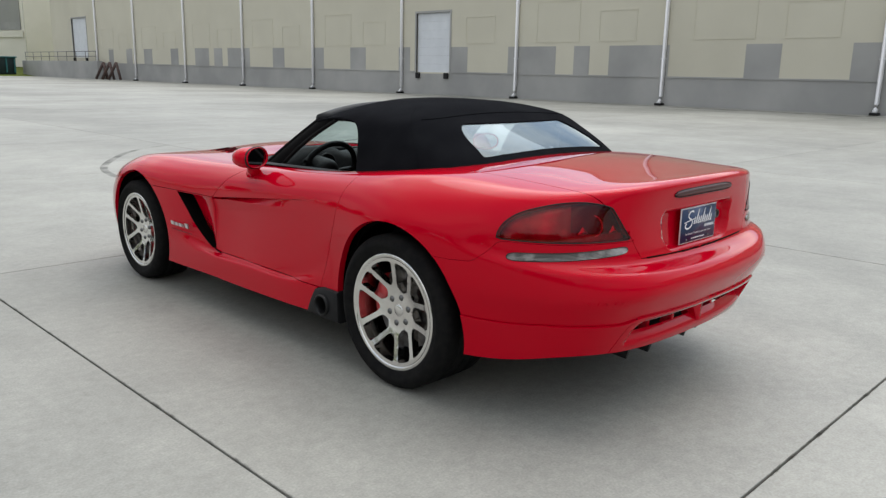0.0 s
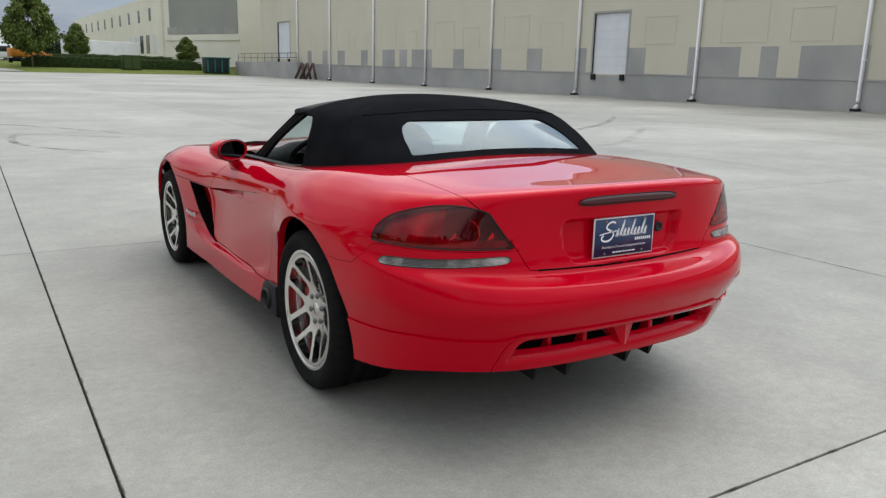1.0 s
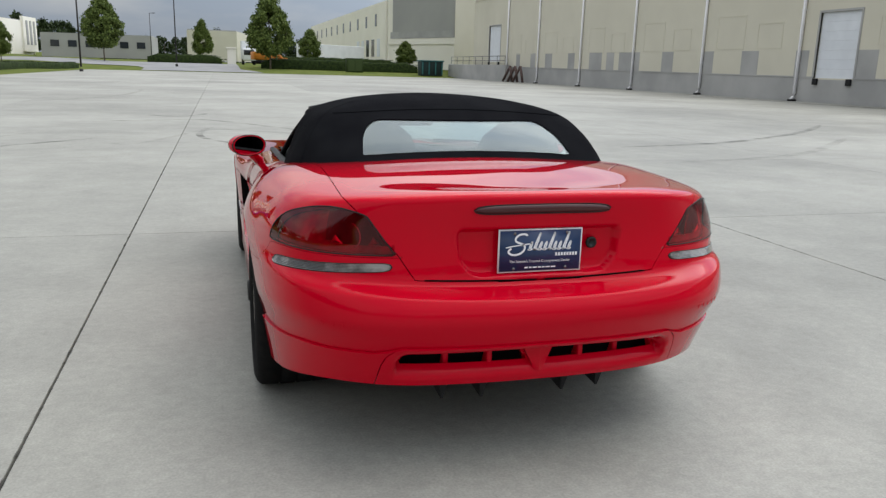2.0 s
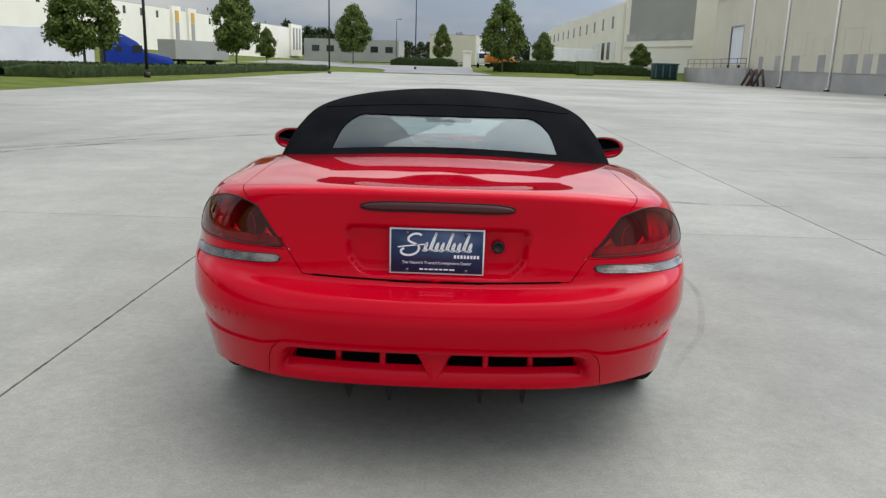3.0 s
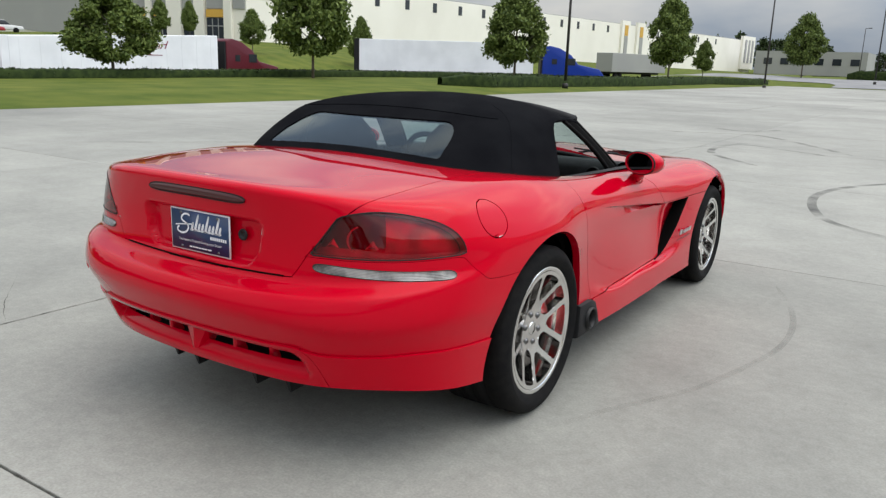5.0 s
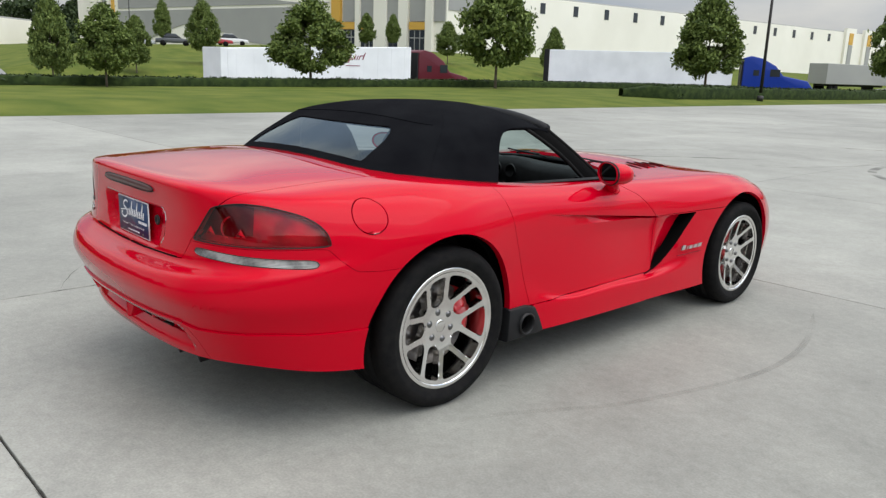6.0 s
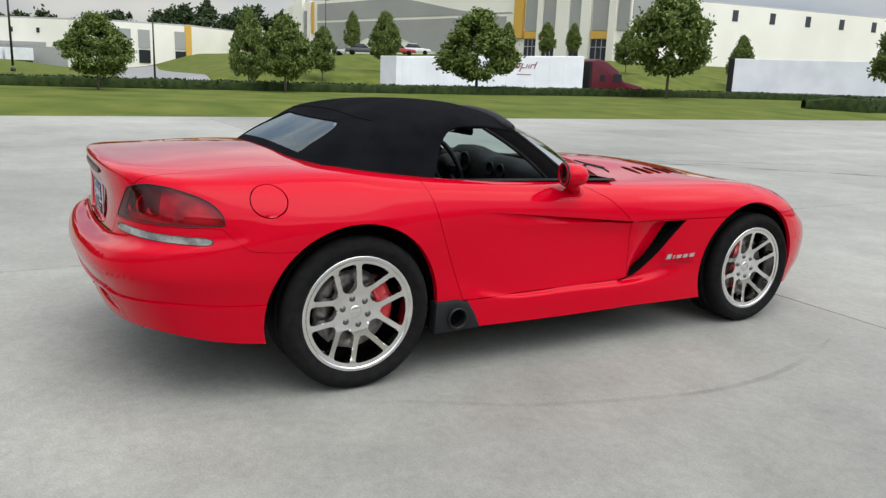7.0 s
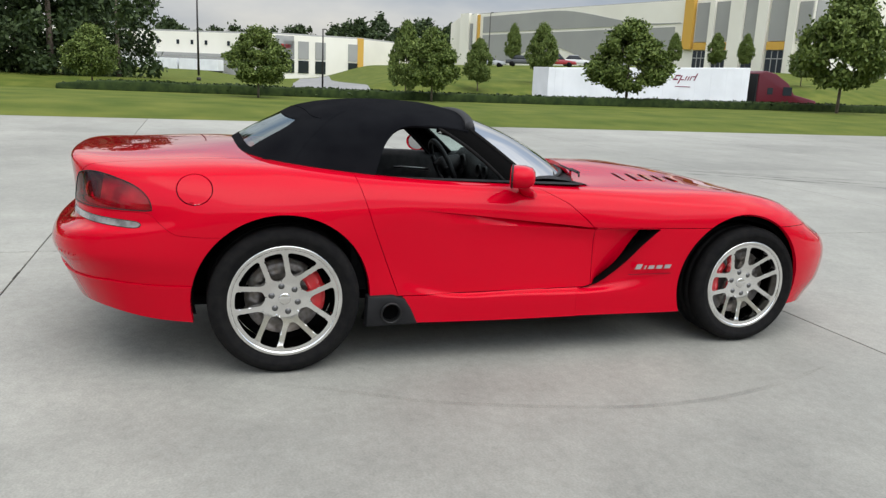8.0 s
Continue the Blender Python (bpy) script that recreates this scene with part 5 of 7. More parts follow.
grit.inputs["Scale"].default_value, grit.inputs["Detail"].default_value = 100.0, 5.0
nt.links.new(geo.outputs["Position"], grit.inputs["Vector"])
blotch = nt.nodes.new("ShaderNodeTexNoise")
blotch.inputs["Scale"].default_value, blotch.inputs["Detail"].default_value, blotch.inputs["Roughness"].default_value = 3.2, 10.0, 0.68
nt.links.new(geo.outputs["Position"], blotch.inputs["Vector"])
info = nt.nodes.new("ShaderNodeObjectInfo")
old = bsdf.inputs["Base Color"].links[0].from_socket
for source, low, high in ((coarse.outputs["Fac"], 0.78, 1.18), (fine.outputs["Fac"], 0.93, 1.07), (blotch.outputs["Fac"], 0.91, 1.09), (grit.outputs["Fac"], 0.89, 1.11), (info.outputs["Random"], 0.95, 1.05)):
    span = nt.nodes.new("ShaderNodeMapRange")
    span.inputs["From Min"].default_value, span.inputs["From Max"].default_value = (0.0, 1.0) if source is info.outputs["Random"] else (0.32, 0.68)
    span.inputs["To Min"].default_value, span.inputs["To Max"].default_value = low, high
    nt.links.new(source, span.inputs["Value"])
    mul = nt.nodes.new("ShaderNodeVectorMath")
    mul.operation = "SCALE"
    nt.links.new(old, mul.inputs[0])
    nt.links.new(span.outputs[0], mul.inputs["Scale"])
    old = mul.outputs[0]
flecks = nt.nodes.new("ShaderNodeTexNoise")
flecks.inputs["Scale"].default_value, flecks.inputs["Detail"].default_value, flecks.inputs["Roughness"].default_value = 9.0, 12.0, 0.75
nt.links.new(geo.outputs["Position"], flecks.inputs["Vector"])
span = nt.nodes.new("ShaderNodeMapRange")
span.inputs["From Min"].default_value, span.inputs["From Max"].default_value = 0.60, 0.70
span.inputs["To Min"].default_value, span.inputs["To Max"].default_value = 1.0, 0.80
nt.links.new(flecks.outputs["Fac"], span.inputs["Value"])
mul = nt.nodes.new("ShaderNodeVectorMath")
mul.operation = "SCALE"
nt.links.new(old, mul.inputs[0])
nt.links.new(span.outputs[0], mul.inputs["Scale"])
old = mul.outputs[0]
nt.links.new(old, bsdf.inputs["Base Color"])
for node in nt.nodes:
    if node.bl_idname == "ShaderNodeMapping":
        nt.links.new(geo.outputs["Position"], node.inputs[0])

GRASS = varied(material("mown_grass", (0.066, 0.096, 0.016), 0.9, 0.0, Specular_IOR_Level=0.08), (0.130, 0.147, 0.030), 0.55, 0.33, 0.68, bump=0.6, bump_scale=40, detail=10)
JOINT = material("joint_filler", (0.016, 0.015, 0.014), 0.9)
ASPHALT = varied(material("road_asphalt", (0.20, 0.20, 0.20), 0.85), (0.26, 0.26, 0.25), 0.5, bump=0.2, bump_scale=60)
WALL_TAN = varied(material("tan_wall_paint", (0.64, 0.612, 0.503), 0.8), (0.58, 0.552, 0.452), 0.25, 0.3, 0.7, bump=0.15, bump_scale=12, detail=8)
WALL_GREY = varied(material("grey_wall_paint", (0.33, 0.33, 0.322), 0.8), (0.45, 0.445, 0.43), 0.30, 0.4, 0.75, bump=0.15, bump_scale=12, detail=8)
WHITE_METAL = varied(material("white_metal", (0.83, 0.84, 0.86), 0.5), (0.74, 0.75, 0.77), 0.6)
DOOR_WHITE = varied(material("door_white", (0.74, 0.77, 0.81), 0.5), (0.68, 0.71, 0.75), 1.2)
CREAM = varied(material("cream_wall", (0.86, 0.83, 0.74), 0.8), (0.80, 0.77, 0.68), 0.12)
PALE_GREY = varied(material("pale_grey_wall", (0.36, 0.36, 0.34), 0.8), (0.32, 0.32, 0.31), 0.12)
YELLOW = material("yellow_panel", (0.62, 0.36, 0.06), 0.6)
DARK_GLASS = material("dark_glazing", (0.02, 0.025, 0.03), 0.08, 0.0)
BARK = varied(material("bark", (0.10, 0.075, 0.055), 0.9), (0.16, 0.13, 0.10), 8, bump=0.5, bump_scale=30)


def leaf_material(name, dark, light):
    m = material(name, dark, 0.6, 0.0, Specular_IOR_Level=0.2)
    t = m.node_tree
    g = t.nodes.new("ShaderNodeNewGeometry")
    r = t.nodes.new("ShaderNodeValToRGB")
    r.color_ramp.elements[0].color, r.color_ramp.elements[1].color = (*dark, 1), (*light, 1)
    t.links.new(g.outputs["Random Per Island"], r.inputs[0])
    t.links.new(r.outputs[0], t.nodes["Principled BSDF"].inputs["Base Color"])
    return m


LEAF = leaf_material("maple_leaves", (0.056, 0.090, 0.020), (0.168, 0.215, 0.052))
LEAF_DARK = leaf_material("wood_leaves", (0.022, 0.038, 0.015), (0.058, 0.085, 0.028))
HEDGE_LEAF = leaf_material("hedge_leaves", (0.018, 0.032, 0.009), (0.046, 0.070, 0.018))
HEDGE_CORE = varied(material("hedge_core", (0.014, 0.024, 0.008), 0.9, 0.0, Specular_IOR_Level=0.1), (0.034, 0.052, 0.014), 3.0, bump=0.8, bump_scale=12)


def ease(v, a, b):
    t = np.clip((v - a) / (b - a), 0, 1)
    return t * t * (3 - 2 * t)


def ground_height(x, y):
    """Lawn west of the lot, a road in a dip, a hill up to the big warehouse, and flat land elsewhere."""
    west = 0.16 * ease(-x, 17, 21) - 0.05 * ease(-x, 24, 31) + 0.22 * ease(-x, 17, 30) * ease(y, 10, 45) - 1.5 * ease(-x, 33, 41) * (1 - 0.5 * ease(y, 44, 60))
    hill = 2.4 * ease(-x, 52, 66) * ease(y - 0.18 * (-x - 60), 4, 20) + 1.8 * ease(-x, 68, 92) * ease(y, 18, 46)
    hill += 1.3 * ease(-x, 52, 70) * (1 - ease(y, 0, 14))
    north = 0.95 * ease(y, 92, 140)
    lot = ease(-x, 16.4, 17.2)
    z = lot * (west + hill) + north * (1 - ease(-x, 30, 60))
    return z - 0.02 - 0.10 * (1 - lot) * (1 - ease(y, 104, 108))


xs = np.unique(np.concatenate([np.linspace(-700, -200, 9), np.linspace(-200, -60, 29), np.linspace(-60, -14, 60), np.linspace(-14, 40, 12), np.linspace(40, 700, 9)]))
ys = np.unique(np.concatenate([np.linspace(-600, -40, 9), np.linspace(-40, 140, 73), np.linspace(140, 320, 19), np.linspace(320, 800, 7)]))
gx, gy = np.meshgrid(xs, ys, indexing="ij")
gz = ground_height(gx, gy)
verts = np.stack([gx, gy, gz], -1).reshape(-1, 3).tolist()
ny = len(ys)
faces = [(i * ny + j, (i + 1) * ny + j, (i + 1) * ny + j + 1, i * ny + j + 1) for i in range(len(xs) - 1) for j in range(ny - 1)]
me = bpy.data.meshes.new("ground")
me.from_pydata(verts, [], faces)
me.materials.append(GRASS)
for p in me.polygons:
    p.use_smooth = True
tagged(new("ground", me), "mown green grass on gently rolling land", "ground", kind="structure")


def h_at(x, y):
    return float(ground_height(np.array(float(x)), np.array(float(y))))


def strip(name, line, half, mat, label, category, lift=0.04, steps=40):
    """A paved strip that follows the land along a line of (x, y)."""
    line = [Vector((*p, 0)) for p in line]
    t = np.linspace(0, len(line) - 1, steps)
    bm = bmesh.new()
    rows = []
    for u in t:
        i = min(int(u), len(line) - 2)
        p = line[i].lerp(line[i + 1], u - i)
        d = (line[i + 1] - line[i]).normalized()
        n = Vector((-d.y, d.x, 0)) * half
        rows.append([bm.verts.new((q.x, q.y, h_at(q.x, q.y) + lift)) for q in (p - n, p, p + n)])
    for a, b in zip(rows, rows[1:]):
        for j in range(2):
            bm.faces.new((a[j], a[j + 1], b[j + 1], b[j]))
    bmesh.ops.recalc_face_normals(bm, faces=bm.faces)
    for f in bm.faces:
        if f.normal.z < 0:
            f.normal_flip()
    return tagged(part(name, bm, mat), label, category, kind="structure")


strip("road", [(-47.5, -120), (-47.5, 0), (-47.5, 44), (-44, 60), (-34, 69), (-25, 74)], 4.5, ASPHALT, "grey public road in a shallow dip behind the hedge", "road", 0.05, 80)
strip("driveway", [(-50, 9), (-90, 14), (-140, 20), (-186, 27)], 3.4, ASPHALT, "grey driveway that climbs to the distant offices", "driveway", 0.10, 60)


def apron(name, ys, left, right, mat, label, lift=0.06):
    """Paving that follows the land between a left and a right edge, row by row."""
    bm = bmesh.new()
    rows = []
    for y in ys:
        rows.append([bm.verts.new((x, y, h_at(x, y) + lift)) for x in np.linspace(left(y), right(y), 12)])
    for p, q in zip(rows, rows[1:]):
        for k in range(11):
            bm.faces.new((p[k], p[k + 1], q[k + 1], q[k]))
    return tagged(part(name, bm, mat), label, "road", kind="structure")


PALE_ROAD = varied(material("worn_concrete_road", (0.19, 0.19, 0.195), 0.85), (0.25, 0.25, 0.25), 0.3, bump=0.2, bump_scale=60)
apron("entrance_road", np.linspace(103.8, 137.0, 30), lambda y: -10.6 - 1.5 * ease(y, 108, 116) - 40 * ease(y, 113, 121) ** 2, lambda y: 4.6 - 2.8 * ease(y, 103, 112), PALE_ROAD, "pale concrete entrance road that bends away between grass islands")

# joint filler under the slabs, and a kerb along the lawn
bm = box_bm((-16.35, -41.5, -0.10), (32, 104.5, -0.018))
tagged(part("joint_bed", bm, JOINT, None, smooth=False), "dark filler in the joints of the concrete lot", "joint", kind="structure")
PAVE = tagged(new("pavement"), "pale grey concrete lot cast in large square slabs", "pavement", kind="structure")

PIPE_WHITE = material("white_pipe", (0.82, 0.82, 0.83), 0.5)
# ---- the long warehouse wall on the east side ----
WX = 32.0
HOUSE = tagged(new("warehouse"), "long tan concrete warehouse with grey painted base", "warehouse")
DOOR_A = (32.1, 35.1, 1.38, 5.0)
DOOR_B = (88.8, 93.0, 2.3, 6.6)


def wall_piece(y0, y1, z0, z1, mat, proud=0.0, name="wall"):
    return part(name, box_bm((WX - proud, y0, z0), (WX + 0.5, y1, z1)), mat, HOUSE, smooth=False)


def wall_panel(y0, y1, z0, z1, holes, mat):
    cuts = sorted({y0, y1, *[c for h in holes for c in h[:2]]})
    for a, b in zip(cuts, cuts[1:]):
        hole = [h for h in holes if h[0] <= a + 1e-6 and b <= h[1] + 1e-6]
        if hole:
            if hole[0][2] > z0:
                wall_piece(a, b, z0, min(hole[0][2], z1), mat)
            if hole[0][3] < z1:
                wall_piece(a, b, max(hole[0][3], z0), z1, mat)
        else:
            wall_piece(a, b, z0, z1, mat)


bays = [-38.8, -29.1, -19.4, -9.7, 0.0, 7.7, 17.4, 26.7, 36.4, 46.2, 56.0, 66.0, 76.5, 86.0, 99.0]
for a, b in zip(bays, bays[1:]):
    holes = [d for d in (DOOR_A, DOOR_B) if a - 0.1 <= d[0] <= b]
    wall_panel(a, b - 0.03, -0.1, 10.0, holes, WALL_TAN)
part("wall_backing", box_bm((WX + 0.3, -39, -0.1), (WX + 0.6, 99, 9.9)), DARK, HOUSE, smooth=False)
part("parapet", box_bm((WX - 0.1, -39, 10.0), (WX + 0.6, 99, 10.25)), WALL_TAN, HOUSE, smooth=False)
part("end_wall", box_bm((WX, 98.99, 0.5), (WX + 45, 99.4, 10.0)), WALL_TAN, HOUSE, smooth=False)
part("roof", box_bm((WX + 0.6, -39, 9.8), (WX + 45, 99.0, 10.1)), PALE_GREY, HOUSE, smooth=False)
RISE = 0.0055


def risen(bm):
    """Lifts the painted base with the land, which climbs gently to the north."""
    for v in bm.verts:
        if v.co.z > 0.5:
            v.co.z += RISE * max(v.co.y - 25, 0)
    return bm


BLOCKS = ((61.8, 64.3), (59.5, 60.9), (55.1, 58.6), (50.1, 51.7), (45.0, 46.4), (40.2, 41.9), (35.7, 36.8), (30.6, 32.05), (24.0, 27.4), (21.8, 22.8), (17.2, 20.6), (11.8, 13.4), (7.4, 8.9), (72.9, 74.7), (67.5, 69.0), (77.4, 78.8), (82, 83.2), (-2, 1), (-9, -7), (-18, -12))
for y0, y1 in ((-39, 25), (25, 32.1), (35.1, 86)):
    part("painted_base", risen(box_bm((WX - 0.012, y0, -0.1), (WX, y1, 1.36))), WALL_GREY, HOUSE, smooth=False)
    part("ledge", risen(box_bm((WX - 0.05, y0, 1.33), (WX, y1, 1.40))), WALL_GREY, HOUSE, smooth=False)
part("painted_base", box_bm((WX - 0.012, 32.1, -0.1), (WX, 35.1, 1.3)), WALL_GREY, HOUSE, smooth=False)
for a, b in BLOCKS:
    part("painted_block", risen(box_bm((WX - 0.008, a, 1.40), (WX, b, 2.88))), WALL_GREY, HOUSE, smooth=False)
# shallow cast frames in the upper panels
for a, b in zip(bays[4:], bays[5:]):
    for u, v, z0, z1 in ((0.18, 0.42, 3.1, 4.6), (0.55, 0.86, 3.1, 5.2)):
        y0, y1 = a + (b - a) * u, a + (b - a) * v
        if any(d[0] < y1 + 0.3 and y0 < d[1] + 0.3 for d in (DOOR_A, DOOR_B)):
            continue
        bm = joined(box_bm((WX - 0.02, y0, z0), (WX, y1, z0 + 0.06)), box_bm((WX - 0.02, y0, z1), (WX, y1, z1 + 0.06)), box_bm((WX - 0.02, y0, z0 + 0.06), (WX, y0 + 0.06, z1)), box_bm((WX - 0.02, y1 - 0.06, z0 + 0.06), (WX, y1, z1)))
        part("cast_frame", bm, WALL_TAN, HOUSE, smooth=False)
for y0, y1, z0, z1 in (DOOR_A, DOOR_B):
    dd = new("dock_door")
    dd.parent = HOUSE
    n = 7
    for k in range(n):
        part("door_panel", box_bm((WX + 0.12, y0, z0 + (z1 - z0) * k / n), (WX + 0.17, y1, z0 + (z1 - z0) * (k + 1) / n - 0.004), 0.004), DOOR_WHITE, dd, smooth=False)
    part("door_frame", joined(box_bm((WX - 0.04, y0 - 0.12, z0), (WX + 0.1, y0, z1 + 0.12)), box_bm((WX - 0.04, y1, z0), (WX + 0.1, y1 + 0.12, z1 + 0.12)), box_bm((WX - 0.04, y0, z1), (WX + 0.1, y1, z1 + 0.12))), WALL_GREY, dd, smooth=False)
    for y in (y0 + 0.05, y1 - 0.4):
        part("dock_bumper", box_bm((WX - 0.15, y, z0 - 0.38), (WX - 0.014, y + 0.35, z0 - 0.02), 0.03), BLACK, dd, smooth=False)
for y in (7.7, 17.4, 26.7, 36.4, 46.2, 56.0, 66.0, 76.5, 86.0, -9.7):
    pipe = new("downspout")
    pipe.parent = HOUSE
    part("pipe", tube([(WX - 0.12, y, 9.95), (WX - 0.12, y, 0.45), (WX - 0.14, y, 0.25), (WX - 0.32, y, 0.10)], 0.10, 10), PIPE_WHITE, pipe)
    part("shoe", box_bm((WX - 0.45, y - 0.16, 0.0), (WX - 0.02, y + 0.16, 0.12), 0.03), BLACK, pipe)
    for z in (2.2, 5.2, 8.2):
        part("bracket", box_bm((WX - 0.21, y - 0.11, z), (WX - 0.01, y + 0.11, z + 0.05)), WHITE_METAL, pipe, smooth=False)

# dock ramp wall, its rail, and things beside it
tagged(part("ramp_wall", box_bm((31.0, 84.0, -0.1), (31.6, 108.0, 1.9), 0.03), WALL_GREY, None, smooth=False), "low grey concrete ramp wall beside the warehouse", "wall", kind="structure")
rail = tagged(new("ramp_rail"), "thin metal guard rail on the ramp wall", "railing")
for k in range(9):
    part("post", tube([(31.3, 85 + 2.8 * k, 1.88), (31.3, 85 + 2.8 * k, 2.95)], 0.035, 8), STEEL, rail)
for z in (2.4, 2.93):
    part("bar", tube([(31.3, 84.9, z), (31.3, 107.6, z)], 0.035, 8), STEEL, rail)
TEAL = varied(material("teal_paint", (0.018, 0.125, 0.135), 0.5), (0.03, 0.15, 0.15), 1.5)
dump = tagged(new("dumpster"), "teal steel dumpster with dark lids on the lot", "dumpster")
bm = box_bm((26.6, 106.5, 0.1), (29.8, 108.9, 2.2), 0.06)
for v in bm.verts:
    if v.co.z < 1:
        v.co.y += 0.25 if v.co.y < 107.5 else -0.25
part("body", bm, material("dumpster_dark", (0.012, 0.030, 0.032), 0.6), dump, "dark teal steel body")
part("lid", box_bm((26.5, 106.3, 2.2), (28.2, 109.0, 2.36), 0.03), TEAL, dump)
part("lid", box_bm((28.22, 106.3, 2.2), (29.9, 109.0, 2.36), 0.03), TEAL, dump)
for k in range(4):
    part("rib", box_bm((26.7 + 0.95 * k, 106.36, 0.4), (26.85 + 0.95 * k, 106.55, 2.1)), TEAL, dump, smooth=False)
part("skid", box_bm((26.8, 106.9, 0.0), (29.6, 108.6, 0.12)), BLACK, dump, smooth=False)
RUST = varied(material("rusty_steel", (0.06, 0.04, 0.035), 0.8), (0.10, 0.06, 0.05), 3)
for k in range(3):
    th = tagged(part("steel_frame", joined(tube([(30.2, 82.5 - 1.6 * k, 0.08), (30.7, 81.6 - 1.6 * k, 1.75)], 0.14, 8), tube([(30.7, 81.6 - 1.6 * k, 1.75), (30.75, 80.9 - 1.6 * k, 0.08)], 0.14, 8)), RUST), "dark rusty folded steel frame leaning by the wall", "frame", "frames by the wall")


# ---- other buildings ----
def prism(name, pts, z0, z1, mat, parent):
    bm = bmesh.new()
    lo = [bm.verts.new((x, y, z0)) for x, y in pts]
    hi = [bm.verts.new((x, y, z1)) for x, y in pts]
    bm.faces.new(hi)
    for k in range(len(pts)):
        j = (k + 1) % len(pts)
        bm.faces.new((lo[k], lo[j], hi[j], hi[k]))
    bmesh.ops.recalc_face_normals(bm, faces=bm.faces)
    return part(name, bm, mat, parent, smooth=False)


def on_facade(name, a, b, u0, u1, z0, z1, mat, parent, proud=0.25):
    """A slab on the facade from a to b, from u0 to u1 metres along it; it stands out on its right-hand side."""
    a, b = Vector((*a, 0)), Vector((*b, 0))
    d = (b - a).normalized()
    n = Vector((d.y, -d.x, 0))
    p, q = a + d * u0, a + d * u1
    pts = [(p + n * proud).xy, (q + n * proud).xy, (q - n * 0.2).xy, (p - n * 0.2).xy]
    return prism(name, [tuple(c) for c in pts], z0, z1, mat, parent)


BIG = tagged(new("distribution_center"), "huge cream and grey distribution building with yellow accents on the hill", "warehouse")
P1, P2, P3 = (-180.5, 62.0), (-92.0, 86.0), (-68.0, 330.0)
MID = tuple(np.array(P2) + 13.0 * (np.array(P3) - P2) / np.linalg.norm(np.array(P3) - P2))
prism("wall", [P1, P2, MID, (-110, 110), (-215, 70)], 2.0, 15.6, CREAM, BIG)
prism("wall", [MID, P3, (-190, 330), (-112, 110)], 2.0, 13.8, CREAM, BIG)
prism("roof", [(-181, 63), (-92.6, 87), (-91.5, 98), (-111, 109), (-213, 71)], 15.6, 15.9, PALE_GREY, BIG)
prism("roof", [(-91.3, 100), (-69, 329), (-189, 329), (-112, 111)], 13.8, 14.1, PALE_GREY, BIG)


def facade_shape(name, a, b, outline, mat, parent, proud):
    """A flat painted field on the facade from a to b, its outline in metres along it and heights."""
    a, b = Vector((*a, 0)), Vector((*b, 0))
    d = (b - a).normalized()
    n = Vector((d.y, -d.x, 0))
    bm = bmesh.new()
    front = [bm.verts.new(a + d * u + n * proud + Vector((0, 0, z))) for u, z in outline]
    rear = [bm.verts.new(a + d * u - n * 0.1 + Vector((0, 0, z))) for u, z in outline]
    bm.faces.new(front)
    for k in range(len(outline)):
        j = (k + 1) % len(outline)
        bm.faces.new((front[k], front[j], rear[j], rear[k]))
    bmesh.ops.recalc_face_normals(bm, faces=bm.faces)
    return part(name, bm, mat, parent, smooth=False)


rise = [(u, 15.2 - 3.3 * ramp01(u, 34, 62)) for u in np.linspace(30, 67, 16)]
facade_shape("grey_field", P1, P2, [(8.5, 11.3), (8.5, 14.9), (30, 15.2)] + rise + [(67.5, 11.75)], PALE_GREY, BIG, 0.12)
swell = [(u, 4.2 + 4.1 * math.exp(-((u - 32) / 11.5) ** 2)) for u in np.linspace(9, 66, 24)]
facade_shape("grey_field", P1, P2, [(66, 11.2), (8.5, 10.8)] + swell, PALE_GREY, BIG, 0.12)
on_facade("white_edge", P1, P2, -0.4, 3.2, 3.0, 15.9, CREAM, BIG, 0.6)
on_facade("white_edge", P1, P2, 5.0, 6.2, 3.0, 15.7, CREAM, BIG, 0.5)
for u, w in ((3.4, 0.7), (4.5, 0.4)):
    on_facade("grey_panel", P1, P2, u, u + w, 7.5, 13.5, PALE_GREY, BIG, 0.3)
on_facade("yellow_edge", P1, P2, 6.4, 7.2, 8.5, 15.4, YELLOW, BIG, 0.3)
on_facade("yellow_pier", P1, P2, 68.3, 70.2, 7.4, 15.9, YELLOW, BIG, 0.75)
for u, w in ((70.6, 2.8), (74.6, 2.7), (84.7, 3.2)):
    on_facade("grey_panel", P1, P2, u, u + w, 8.6, 14.9, PALE_GREY, BIG, 0.3)
    on_facade("yellow_panel", P1, P2, u, u + w, 7.3, 8.5, YELLOW, BIG, 0.45)
    glazed = on_facade("window", P1, P2, u, u + w, 3.6, 7.2, DARK_GLASS, BIG, 0.28)
    for v in (0.33, 0.66):
        on_facade("mullion", P1, P2, u + w * v - 0.06, u + w * v + 0.06, 3.6, 7.2, PALE_GREY, glazed, 0.36)
    on_facade("transom", P1, P2, u, u + w, 5.9, 6.05, PALE_GREY, glazed, 0.34)
for u, w in ((73.5, 1.0), (77.5, 2.6), (82.6, 1.8), (88.0, 1.3)):
    on_facade("pilaster", P1, P2, u, u + w, 2.5, 16.2, CREAM, BIG, 0.7)
on_facade("grey_panel", P1, P2, 80.2, 82.5, 7.8, 15.6, PALE_GREY, BIG, 0.3)
on_facade("window", P1, P2, 80.4, 82.3, 3.6, 7.2, DARK_GLASS, BIG, 0.28)
on_facade("grey_panel", P1, P2, 89.4, 91.5, 8.6, 14.2, PALE_GREY, BIG, 0.2)
